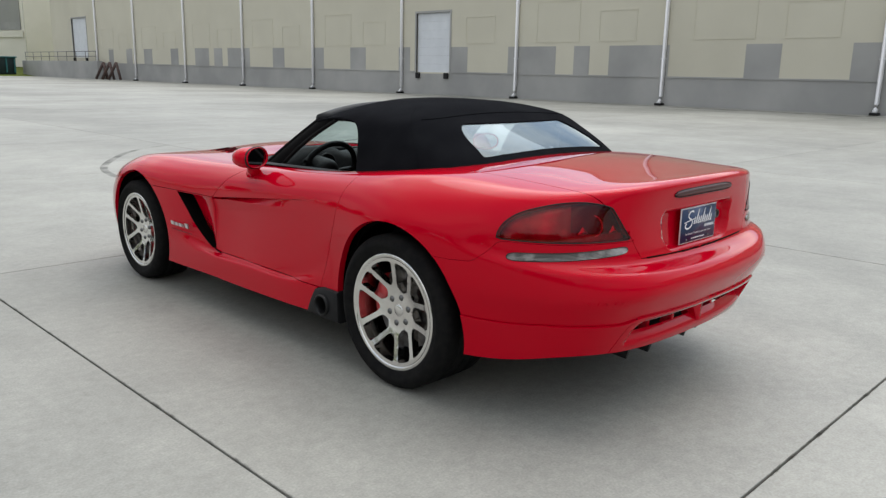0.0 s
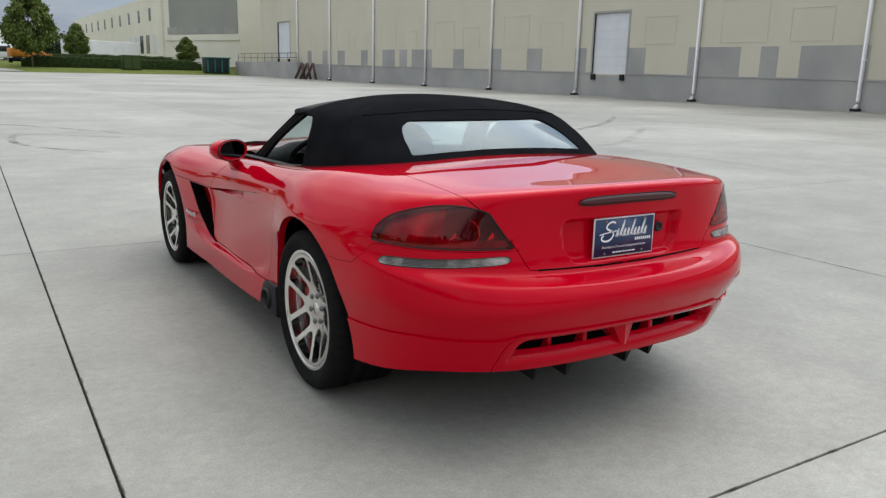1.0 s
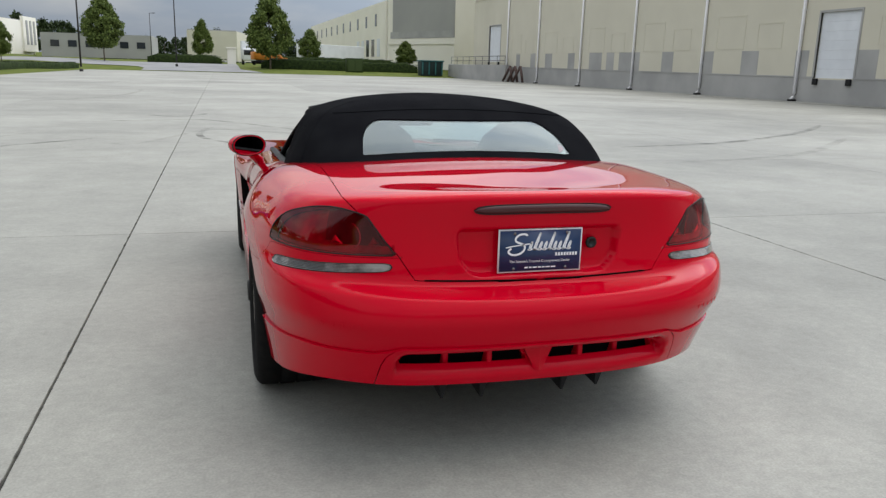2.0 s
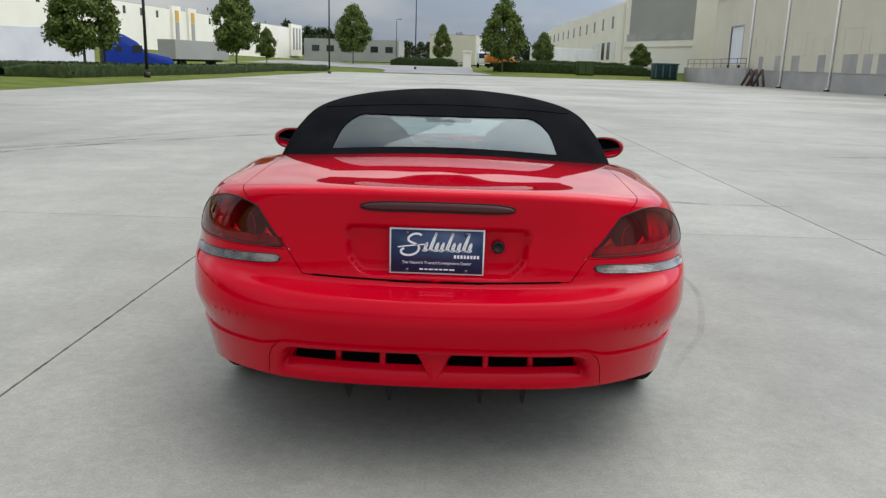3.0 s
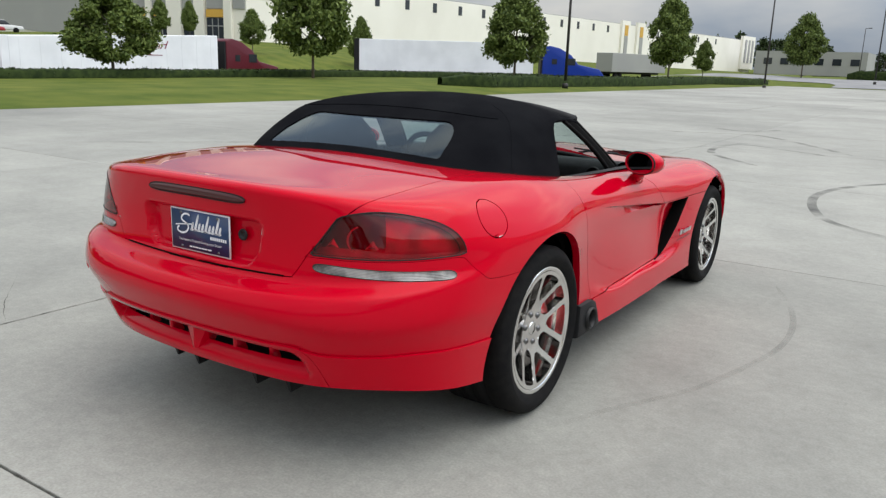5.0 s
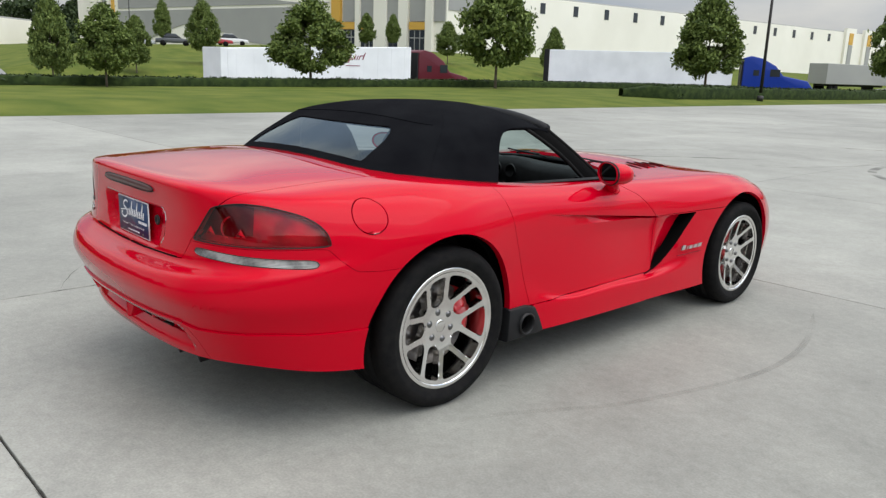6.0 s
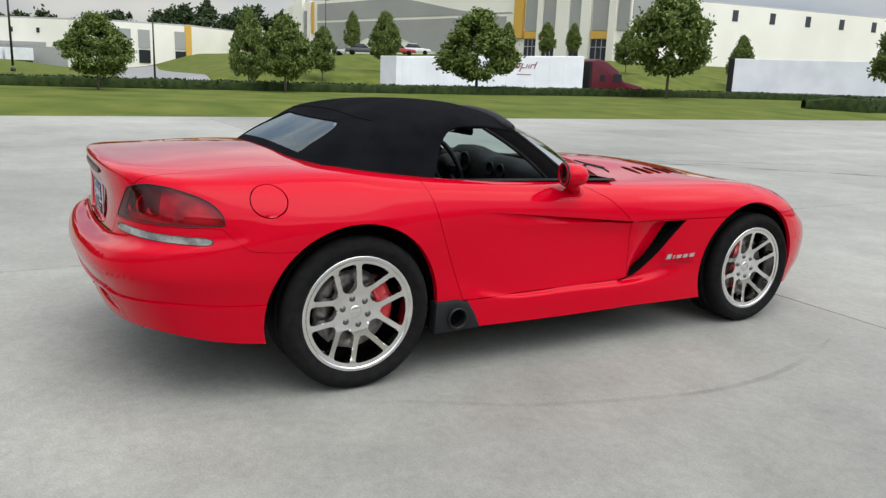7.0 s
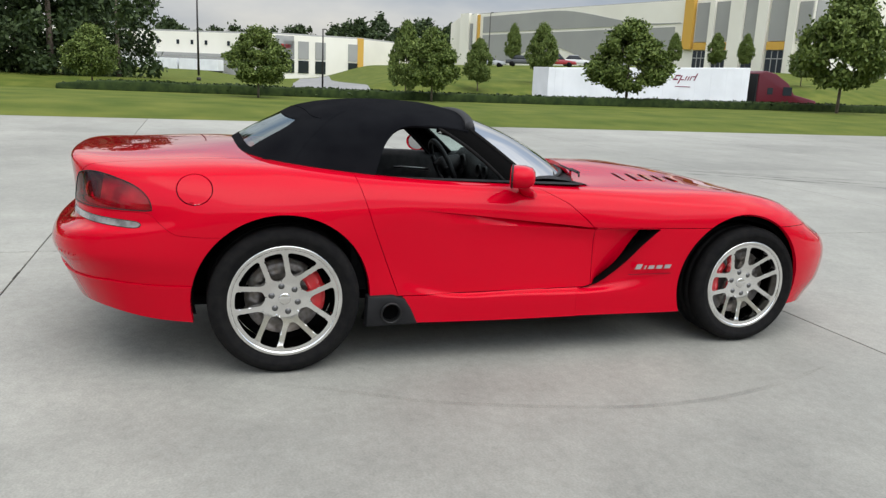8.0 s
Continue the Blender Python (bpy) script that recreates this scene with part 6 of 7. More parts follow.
on_facade("grey_panel", P2, P3, 0.3, 6.0, 10.4, 14.4, PALE_GREY, BIG, 0.12)
for k in range(24):
    u = 12.2 + 8.35 * k
    if 128 < u < 146:
        continue
    on_facade("window", P2, P3, u, u + 1.2, 11.2, 13.0, DARK_GLASS, BIG, 0.06)
for u in (131.5, 141.5):
    on_facade("pilaster", P2, P3, u - 2.6, u + 2.6, 2.0, 14.8, CREAM, BIG, 0.6)
    on_facade("grey_panel", P2, P3, u - 1.0, u + 1.0, 5.4, 10.6, PALE_GREY, BIG, 0.75)
    on_facade("yellow_panel", P2, P3, u - 1.0, u + 1.0, 10.7, 13.6, YELLOW, BIG, 0.75)
on_facade("white_edge", P2, P3, 232, 246.5, 3.0, 15.4, CREAM, BIG, 0.8)
for u in (234.5, 238.5, 242.5):
    on_facade("grey_panel", P2, P3, u, u + 1.8, 5.5, 14.0, PALE_GREY, BIG, 1.0)

LOW = tagged(new("office_building"), "cream and grey office block with one yellow pier, far off", "office building")
Q1, Q2, Q3 = (-226.0, -24.0), (-194.0, 18.0), (-218.0, 60.0)
prism("wall", [(-232, -60), Q1, (-200, 14), Q2, (-196.5, 40.5), Q3, (-260, 70), (-270, -60)], -2.0, 9.2, CREAM, LOW)
prism("roof", [(-232, -59), (-226.5, -24), (-200.5, 14), (-194.6, 18), (-197, 40.4), (-218.5, 59.5), (-259, 69), (-269, -59)], 9.2, 9.6, PALE_GREY, LOW)
F1, F2 = Q2, (-196.5, 40.5)
for u in (1.0, 9.5, 13.8, 17.4):
    on_facade("grey_panel", F2, F1, u, u + 2.6, 3.6, 7.8, PALE_GREY, LOW, 0.2)
    on_facade("window", F2, F1, u, u + 2.6, 0.2, 3.2, DARK_GLASS, LOW, 0.25)
on_facade("yellow_pier", F2, F1, -0.4, 1.2, 0.0, 9.4, YELLOW, LOW, 0.5)
on_facade("grey_tower", F2, F1, 17.5, 22.0, 3.4, 9.0, WALL_GREY, LOW, 0.5)
on_facade("sign_bar", F2, F1, 18.3, 20.8, 6.0, 7.0, material("sign_red", (0.45, 0.03, 0.04), 0.5), LOW, 0.6)
for u in (7.2, 13.7, 17.8, 22.0, 28.0, 32.3, 35.7, 40.5, 45.0):
    on_facade("window", (-200, 14), Q1, u - 0.35, u + 0.35, 6.1, 7.2, DARK_GLASS, LOW, 0.06)
on_facade("dock_canopy", (-200, 14), Q1, 5.5, 46, 3.1, 4.0, PALE_GREY, LOW, 0.9)
on_facade("dock_wall", (-200, 14), Q1, 0.5, 46, -2.0, 3.0, PALE_GREY, LOW, 0.1)
for k in range(5):
    p = Vector((-200, 14, 0)).lerp(Vector((-226, -24, 0)), (9.6 + 5.9 * k) / 46.04) + Vector((3.4, -2.3, 0))
    bm = box_bm((-1.3, -2.6, -0.2), (1.3, 2.6, 2.5), 0.05)
    bm.transform(Matrix.Translation(p) @ Matrix.Rotation(radians(-34.5), 4, "Z"))
    tr = tagged(new("parked_trailer"), "white box trailer backed up at a distant dock", "trailer", "trailers at the distant dock")
    part("box", bm, WHITE_METAL, tr, smooth=False)
    bm = box_bm((-1.1, -2.4, -1.4), (1.1, 2.4, -0.2), 0.03)
    bm.transform(Matrix.Translation(p) @ Matrix.Rotation(radians(-34.5), 4, "Z"))
    part("running_gear", bm, BLACK, tr, smooth=False)

BACK = tagged(new("rear_warehouse"), "long cream warehouse with a grey end block, beyond the lot", "warehouse")
prism("wall", [(33, 163.5), (32, 296), (90, 300), (90, 163)], 1.5, 14.8, CREAM, BACK)
prism("end_block", [(33.4, 162), (42.0, 141.0), (90, 141), (90, 163.4), (33.4, 163.4)], 1.0, 15.5, CREAM, BACK)
on_facade("grey_field", (33.4, 162), (42.0, 141.0), 1.5, 22, 7.0, 15.2, PALE_GREY, BACK, 0.12)
on_facade("grey_band", (33.4, 162), (42.0, 141.0), 0.8, 22, 7.0, 8.3, WALL_GREY, BACK, 0.16)
on_facade("white_band", (33.4, 162), (42.0, 141.0), 0, 22.5, 5.8, 6.9, CREAM, BACK, 0.2)
for k in range(11):
    on_facade("window", (32, 296), (33, 163.5), 6 + 11.5 * k, 7.8 + 11.5 * k, 10.0, 12.6, DARK_GLASS, BACK, 0.06)
for k in range(5):
    on_facade("dock_opening", (32, 296), (33, 163.5), 98 + 6.4 * k, 101 + 6.4 * k, 3.4, 7.2, DARK_GLASS if k in (2, 3) else DOOR_WHITE, BACK, 0.1)
prism("link_wall", [(33.0, 112.0), (42.0, 141.0), (60, 141), (60, 112)], 0.5, 13.0, WALL_TAN, BACK)
TANB = tagged(new("street_building"), "plain tan flat-roofed building at the end of the road", "building")
prism("wall", [(-10.4, 256.5), (4.5, 256.7), (10, 290), (-10, 290)], 1.5, 10.6, WALL_TAN, TANB)
prism("roof", [(-10.2, 256.8), (4.3, 257), (9.5, 289), (-9.6, 289)], 10.6, 10.9, PALE_GREY, TANB)
FARB = tagged(new("far_building"), "small pale building with dark windows at the end of the road", "building")
prism("wall", [(-60, 300), (-24, 300), (-24, 330), (-60, 330)], 1.5, 9.6, PALE_GREY, FARB)
for k in range(6):
    on_facade("window", (-60, 300), (-24, 300), 3 + 5.6 * k, 5.8 + 5.6 * k, 5.0, 7.2, DARK_GLASS, FARB, 0.1)


# ---- trucks on the road ----
def lorry(name, x0, y0, z0, y1, z1, cab, label):
    """A box trailer from y0 to y1 with its floor heights, and a tractor ahead of it."""
    tr = tagged(new("box_trailer"), "long white box trailer on the road behind the hedge", "trailer", "trailers on the road")
    bm = box_bm((x0 - 2.6, y0, 1.1), (x0, y1, 4.1), 0.04)
    sl = (z1 - z0) / (y1 - y0)
    for v in bm.verts:
        v.co.z += z0 + sl * (v.co.y - y0)
    part("box", bm, WHITE_METAL, tr, smooth=False)
    n = 12
    for k in range(n):
        ya = y0 + (y1 - y0) * (k + 0.5) / n
        bm = box_bm((x0, ya - 0.03, 1.2), (x0 + 0.012, ya + 0.03, 4.0))
        for v in bm.verts:
            v.co.z += z0 + sl * (v.co.y - y0)
        part("side_post", bm, WHITE_METAL, tr, smooth=False)
    for u in (1.2, 2.5):
        for dx in (0.35, 2.25):
            b = lathe([(0.0, -0.14), (0.5, -0.14), (0.5, 0.14), (0.0, 0.14)], 24)
            b.transform(Matrix.Translation((x0 - dx, y0 + u, z0 + sl * u + 0.5)))
            part("wheel", b, RUBBER, tr)
    bm = box_bm((x0 - 2.0, y0 + 0.3, 0.85), (x0 - 0.6, y1 - 1, 1.12))
    for v in bm.verts:
        v.co.z += z0 + sl * (v.co.y - y0)
    part("chassis", bm, BLACK, tr, smooth=False)
    tk = tagged(new("truck_tractor"), label, "truck", "tractors on the road")
    prof = [(0.0, 0.9), (0.0, 3.75), (0.6, 3.95), (1.6, 3.75), (2.8, 3.1), (3.5, 2.25), (5.6, 1.85), (6.1, 1.2), (6.1, 0.6), (0.0, 0.6)]
    bm = bmesh.new()
    ya = y1 + 0.9
    L = [bm.verts.new((x0 - 2.5, ya + u, z1 + z)) for u, z in prof]
    R = [bm.verts.new((x0 - 0.05, ya + u, z1 + z)) for u, z in prof]
    bm.faces.new(L)
    bm.faces.new(R[::-1])
    for k in range(len(prof)):
        j = (k + 1) % len(prof)
        bm.faces.new((L[k], L[j], R[j], R[k]))
    bmesh.ops.recalc_face_normals(bm, faces=bm.faces)
    bmesh.ops.bevel(bm, geom=[e for e in bm.edges], offset=0.08, segments=2, profile=0.5, affect="EDGES")
    part("cab", bm, cab, tk)
    part("side_window", box_bm((x0 - 0.06, ya + 2.35, z1 + 2.15), (x0 - 0.03, ya + 3.2, z1 + 2.8), 0.0), DARK_GLASS, tk, smooth=False)
    part("sleeper_window", box_bm((x0 - 0.06, ya + 0.9, z1 + 2.2), (x0 - 0.03, ya + 1.4, z1 + 2.7), 0.0), DARK_GLASS, tk, smooth=False)
    part("back_wall", box_bm((x0 - 2.5, ya - 0.15, z1 + 0.9), (x0 - 0.1, ya - 0.02, z1 + 3.7)), BLACK, tk, smooth=False)
    for u in (0.5, 5.0):
        for dx in (0.2, 2.3):
            b = lathe([(0.0, -0.16), (0.5, -0.16), (0.5, 0.16), (0.0, 0.16)], 24)
            b.transform(Matrix.Translation((x0 - dx, ya + u, z1 + 0.5)))
            part("wheel", b, RUBBER, tk)
    part("rear_frame", box_bm((x0 - 2.62, y0 - 0.5, z0 + 0.9), (x0 + 0.02, y0, z0 + 4.12), 0.03), BLACK if cab.name.startswith("blue") else WHITE_METAL, tr, smooth=False)
    LAST_TRACTOR.append(tk)
    return tr


LAST_TRACTOR = []
T1 = lorry("lorry", -46.2, 23.6, -1.9, 39.8, -1.2, material("maroon_cab", (0.085, 0.003, 0.010), 0.4, 0.0, Coat_Weight=0.1, Specular_IOR_Level=0.25), "maroon truck tractor coupled to a white trailer")
bm = joined(*[box_bm((-46.186, 33.0 + y, 1.75 + z), (-46.174, 33.0 + y + w, 1.75 + z + h)) for y, z, w, h in ((0.0, 0.0, 0.42, 0.10), (0.10, 0.28, 0.40, 0.10), (0.08, 0.05, 0.10, 0.30), (0.55, -0.25, 0.10, 0.60), (0.68, 0.0, 0.24, 0.08), (1.0, 0.0, 0.09, 0.32), (1.22, 0.0, 0.09, 0.30), (1.42, 0.0, 0.09, 0.34), (1.55, 0.26, 0.30, 0.07), (1.78, 0.0, 0.09, 0.55), (0.5, -0.48, 1.3, 0.05))])
for v in bm.verts:
    v.co.y += 0.5 * (v.co.z - 1.6)
part("side_mark", bm, material("mark_maroon", (0.22, 0.02, 0.06), 0.5), T1, smooth=False)
road_turn = Matrix.Translation((-46.5, 58.9, 0)) @ Matrix.Rotation(radians(-58), 4, "Z")
T2 = lorry("lorry", 0.0, -0.9, -0.62, 16.15, -0.55, material("blue_cab", (0.005, 0.032, 0.26), 0.4, 0.0, Coat_Weight=0.1, Specular_IOR_Level=0.25), "blue truck tractor coupled to a white trailer")
for ob in (T2, LAST_TRACTOR[-1]):
    ob.matrix_basis = road_turn


# ---- cars parked on the hill ----
def parked_car(label, paint, length, height):
    """A small car seen from afar: body, glazed cabin and four wheels, its nose to +x."""
    th = tagged(new("parked_car"), label, "car", "cars parked on the hill")
    h, L = height, length / 2
    for name, prof, half, mat in (("body", [(-L, 0.35), (-L, 0.85), (-0.5 * L, 0.95), (0.35 * L, 0.95), (0.95 * L, 0.80), (L, 0.40)], 0.9, paint), ("cabin", [(-0.62 * L, 0.94), (-0.42 * L, h), (0.12 * L, h), (0.42 * L, 0.94)], 0.78, DARK_GLASS)):
        bm = bmesh.new()
        a = [bm.verts.new((u, -half, z)) for u, z in prof]
        b = [bm.verts.new((u, half, z)) for u, z in prof]
        bm.faces.new(a)
        bm.faces.new(b[::-1])
        for k in range(len(prof)):
            j = (k + 1) % len(prof)
            bm.faces.new((a[k], a[j], b[j], b[k]))
        bmesh.ops.recalc_face_normals(bm, faces=bm.faces)
        bmesh.ops.bevel(bm, geom=bm.edges[:], offset=0.06, segments=2, profile=0.5, affect="EDGES")
        part(name, bm, mat, th)
    part("roof", box_bm((-0.42 * L, -0.74, h - 0.02), (0.12 * L, 0.74, h + 0.05), 0.03), paint, th)
    for u in (-0.62 * L, 0.62 * L):
        for w in (-0.85, 0.85):
            b = lathe([(0.0, -0.1), (0.33, -0.1), (0.33, 0.1), (0.0, 0.1)], 20)
            b.transform(Matrix.Translation((u, w, 0.33)) @ Matrix.Rotation(radians(90), 4, "Z"))
            part("wheel", b, RUBBER, th)
    return th


for x, y, turn, label, colour, length, height in ((-99.0, 38.6, 62, "silver saloon car parked on the hill", (0.45, 0.46, 0.48), 4.6, 1.45), (-96.8, 42.6, 62, "dark grey saloon car parked on the hill", (0.06, 0.065, 0.07), 4.5, 1.45),
                                                  (-93.0, 46.0, 62, "red pickup parked on the hill", (0.35, 0.02, 0.03), 5.2, 1.7), (-97.5, 51.0, 62, "white saloon car parked on the hill", (0.7, 0.7, 0.7), 4.7, 1.5)):
    parked_car(label, material("parked_paint", colour, 0.3, 0.0, Coat_Weight=0.5), length, height).matrix_basis = Matrix.Translation((x, y, h_at(x, y))) @ Matrix.Rotation(radians(turn), 4, "Z")


# ---- trees, hedges and woods ----
def leaves(bm, rng, centre, radii, count, size, clumps, spread=(0.12, 0.27)):
    """Small leaf blades gathered in clumps inside an uneven crown."""
    cs = []
    for _ in range(clumps):
        up, t = rng.random(), rng.uniform(0, 6.283)
        out = float(np.interp(up, (0, 0.10, 0.28, 0.5, 0.75, 0.92, 1.0), (0.40, 0.82, 0.98, 0.86, 0.55, 0.24, 0.05))) * math.sqrt(rng.uniform(0.12, 1))
        p = np.array([out * math.cos(t), out * math.sin(t), 1.84 * up - 0.92])
        cs.append((centre + p * radii, rng.uniform(*spread)))
    per = count // clumps
    for c, r in cs:
        for _ in range(per):
            q = c + rng.normal(0, 0.5, 3) * radii * r * (1, 1, 0.8)
            d = rng.normal(0, 1, 3)
            d /= np.linalg.norm(d)
            e = np.cross(d, rng.normal(0, 1, 3))
            e /= np.linalg.norm(e)
            s = size * rng.uniform(0.6, 1.3)
            vs = [bm.verts.new(q + d * s), bm.verts.new(q + e * s * 0.55), bm.verts.new(q - d * s), bm.verts.new(q - e * s * 0.55)]
            bm.faces.new(vs)


def make_tree(seed, height, width, clear, count, size, mat):
    rng = np.random.default_rng(seed)
    th = tagged(new("tree"), "young green shade tree with a slim trunk on the grass", "tree")
    top = height * 0.85
    lean = rng.uniform(-0.12, 0.12, 2)
    pts = [(lean[0] * u * u, lean[1] * u * u, top * u) for u in np.linspace(0, 1, 7)]
    trunk = part("trunk", tube(pts, [0.055 * height / 4 * (1 - 0.85 * u) + 0.008 for u in np.linspace(0, 1, 7)], 8), BARK, th)
    for k in range(7):
        a, z = rng.uniform(0, 6.28), clear + (top - clear) * (k + 0.3) / 8
        r = width * 0.42 * (1 - 0.5 * k / 7)
        part("limb", tube([(0, 0, z), (r * 0.5 * math.cos(a), r * 0.5 * math.sin(a), z + 0.12 * height), (r * math.cos(a), r * math.sin(a), z + 0.2 * height)], [0.022 * height / 4, 0.014 * height / 4, 0.005], 6), BARK, trunk)
    bm = bmesh.new()
    mid = np.array([0, 0, clear + (height - clear) * 0.5])
    leaves(bm, rng, mid, np.array([width / 2, width / 2, (height - clear) / 2]), count, size, 170, (0.10, 0.21))
    part("crown", bm, mat, th, smooth=False)
    return th


TREES = ((-30.0, 2.2, 2.9, 2.8), (-31.8, 10.4, 3.4, 2.6), (-34.0, 22.2, 4.6, 4.5), (-30.6, 33.4, 6.7, 5.2), (-23.0, 45.0, 6.2, 4.4), (-27.0, 92.0, 9.6, 6.0), (-18.8, 135.0, 9.8, 6.4),
         (-55.8, 15.4, 6.2, 2.9), (-60.0, 22.9, 4.4, 2.7), (-64.0, 30.6, 5.4, 3.0), (-97.5, 41.4, 5.6, 2.4), (6.2, 116.6, 10.4, 6.6), (15.2, 146.0, 6.6, 4.6), (-4.6, 187.0, 9.4, 4.6), (30.5, 133.5, 4.8, 4.0), (-64.2, 60.6, 4.6, 3.2), (-58.0, 72.0, 5.8, 3.0), (-28.5, 113.0, 5.0, 3.2), (-61.2, -7.8, 4.6, 4.4), (-98.5, 67.5, 5.0, 2.4), (-94.6, 72.0, 5.2, 3.0), (-92.6, 75.5, 5.2, 2.4))
KINDS = [make_tree(11, 4.0, 3.6, 0.9, 26000, 0.088, LEAF), make_tree(23, 4.0, 3.0, 0.8, 24000, 0.088, LEAF), make_tree(37, 4.0, 3.3, 0.8, 25000, 0.088, LEAF)]
BASE_W = (3.6, 3.0, 3.3)
for n, (x, y, h, w) in enumerate(TREES):
    k = n % 3
    m = Matrix.Translation((x, y, h_at(x, y) - 0.03)) @ Matrix.Rotation(1.3 * n, 4, "Z") @ Matrix.Diagonal((w / BASE_W[k], w / BASE_W[k], h / 4.0, 1))
    if n < 3:
        KINDS[k].matrix_basis = m
        KINDS[k]["group"] = "shade trees on the lawn"
    else:
        made = copy_thing(KINDS[k], Matrix.Identity(4))
        made.matrix_basis = m


def hedge(line, height, width, seed, name="hedge"):
    """A clipped hedge: a dark core with leaf blades all over it."""
    rng = np.random.default_rng(seed)
    pts = [np.array(p, float) for p in line]
    core, blades = bmesh.new(), bmesh.new()
    rows = []
    samples = []
    for a, b in zip(pts, pts[1:]):
        d = (b - a) / np.linalg.norm(b - a)
        for u in np.arange(0, np.linalg.norm(b - a), 0.8):
            samples.append((a + d * u, d))
    for k, (p, d) in enumerate(samples):
        n = np.array([-d[1], d[0]])
        z = h_at(*p) - 0.05
        end = min(1.0, 0.62 + 0.2 * k, 0.62 + 0.2 * (len(samples) - 1 - k))
        hh, ww = height * end * rng.uniform(0.93, 1.05), width * end ** 0.5 * rng.uniform(0.9, 1.1) / 2
        rows.append([core.verts.new((*(p + n * o), z + q)) for o, q in ((-ww, 0), (-ww, hh * 0.85), (-ww * 0.7, hh), (ww * 0.7, hh), (ww, hh * 0.85), (ww, 0))])
        for _ in range(52):
            o, q = rng.uniform(-1.02, 1.02) * ww, rng.uniform(0.1, 1.01) * hh
            if abs(o) < 0.8 * ww and q < 0.85 * hh:
                q = hh * rng.uniform(0.97, 1.02)
            c = np.array([*(p + n * o + d * rng.uniform(0, 0.8)), z + q])
            e, f = rng.normal(0, 0.05, 3), rng.normal(0, 0.04, 3)
            blades.faces.new([blades.verts.new(c + e), blades.verts.new(c + f), blades.verts.new(c - e), blades.verts.new(c - f)])
    for a, b in zip(rows, rows[1:]):
        for k in range(5):
            core.faces.new((a[k], a[k + 1], b[k + 1], b[k]))
    bmesh.ops.recalc_face_normals(core, faces=core.faces)
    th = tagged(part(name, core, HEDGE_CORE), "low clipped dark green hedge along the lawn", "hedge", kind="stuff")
    part("leaf_cover", blades, HEDGE_LEAF, th, smooth=False)


hedge([(-33.2, -6), (-33.0, 2), (-33.4, 12), (-33.2, 23), (-32.8, 34), (-31.2, 48), (-29.2, 64)], 0.46, 1.1, 3)
hedge([(-22.2, 34.6), (-20.5, 36.5), (-19.8, 60), (-20.5, 85), (-18, 104)], 0.7, 1.2, 5)
hedge([(5, 119), (18, 117.5), (29, 116)], 1.5, 1.6, 7)
hedge([(-12.6, 139), (0.0, 139)], 1.5, 1.8, 9)
hedge([(6, 128), (28, 126)], 1.7, 1.6, 13)
hedge([(-54, 17), (-58, 34), (-62, 50)], 0.7, 1.0, 15)


def woods(name, spots, height, seed, label, count=4600, blade=0.021):
    """A stand of tall trees too dense to count: trunks and clumps of foliage in one mesh."""
    rng = np.random.default_rng(seed)
    bm = bmesh.new()
    for x, y in spots:
        h = height * rng.uniform(0.75, 1.2)
        w = h * rng.uniform(0.38, 0.55)
        z = h_at(x, y)
        leaves(bm, rng, np.array([x, y, z + h * 0.5]), np.array([w, w, h * 0.52]), count, blade * h, 36)
    th = tagged(part(name, bm, LEAF_DARK, None, smooth=False), label, "woods", kind="stuff")
    bm = joined(*[tube([(x, y, h_at(x, y) - 0.1), (x, y, h_at(x, y) + height * 0.6)], [0.25, 0.1], 6) for x, y in spots])
    part("trunks", bm, BARK, th)


rng0 = np.random.default_rng(2)
woods("woods", [(-70 - 16 * rng0.random(), -7.6 - 1.6 * k + 2 * rng0.random()) for k in range(46)], 12, 31, "dense dark green woods beside the road")
# unseen trees added behind the viewpoint, to darken reflections in the car
woods("woods", [(-70 + 3.6 * k + 3 * rng0.random(), -52 - 12 * rng0.random()) for k in range(48)], 6, 33, "dark green woods added out of view behind the lot")
woods("woods", [(-270 - 70 * rng0.random(), -130 + 2.5 * k) for k in range(160)], 15.5, 35, "dark green wooded ridge in the distance", 1500, 0.043)
woods("woods", [(-200 + 4.2 * k, 420 + 60 * rng0.random()) for k in range(86)], 15, 37, "dark green woods in the distance", 1500, 0.05)


# ---- lamp posts and roadside boxes ----
POLE = material("bronze_pole", (0.045, 0.042, 0.040), 0.5, 0.6)
first = None
for x, y, h in ((-19.0, 44.5, 9.0), (-70.6, 0.0, 8.5), (-14.7, 85.4, 10.5), (-6.9, 116.5, 12.0), (-16.3, 196.0, 11.0), (-136.1, 52.3, 9.5), (-76.0, 12.0, 6.0)):
    if first is None:
        first = tagged(new("street_lamp"), "tall dark steel lamp post with a flat head", "street lamp", "lamp posts")
        part("base", lathe([(0.0, 0.0), (0.19, 0.0), (0.19, 0.30), (0.11, 0.34)], 16, "z"), POLE, first)
        part("pole", tube([(0, 0, 0.5), (0, 0, 9.0)], [0.10, 0.065], 10), POLE, first)
        part("arm", tube([(0, 0, 8.95), (0.7, 0, 9.02)], 0.04, 8), POLE, first)
        part("head", box_bm((0.55, -0.17, 8.95), (1.25, 0.17, 9.08), 0.03), POLE, first)
        first.matrix_basis = Matrix.Translation((x, y, h_at(x, y) - 0.02))
    else:
        lamp = copy_thing(first, Matrix.Identity(4))
        lamp.matrix_basis = Matrix.Translation((x, y, h_at(x, y) - 0.02)) @ Matrix.Diagonal((1, 1, h / 9.0, 1))
cab = tagged(new("utility_cabinet"), "pale grey utility cabinet on the lawn", "cabinet")
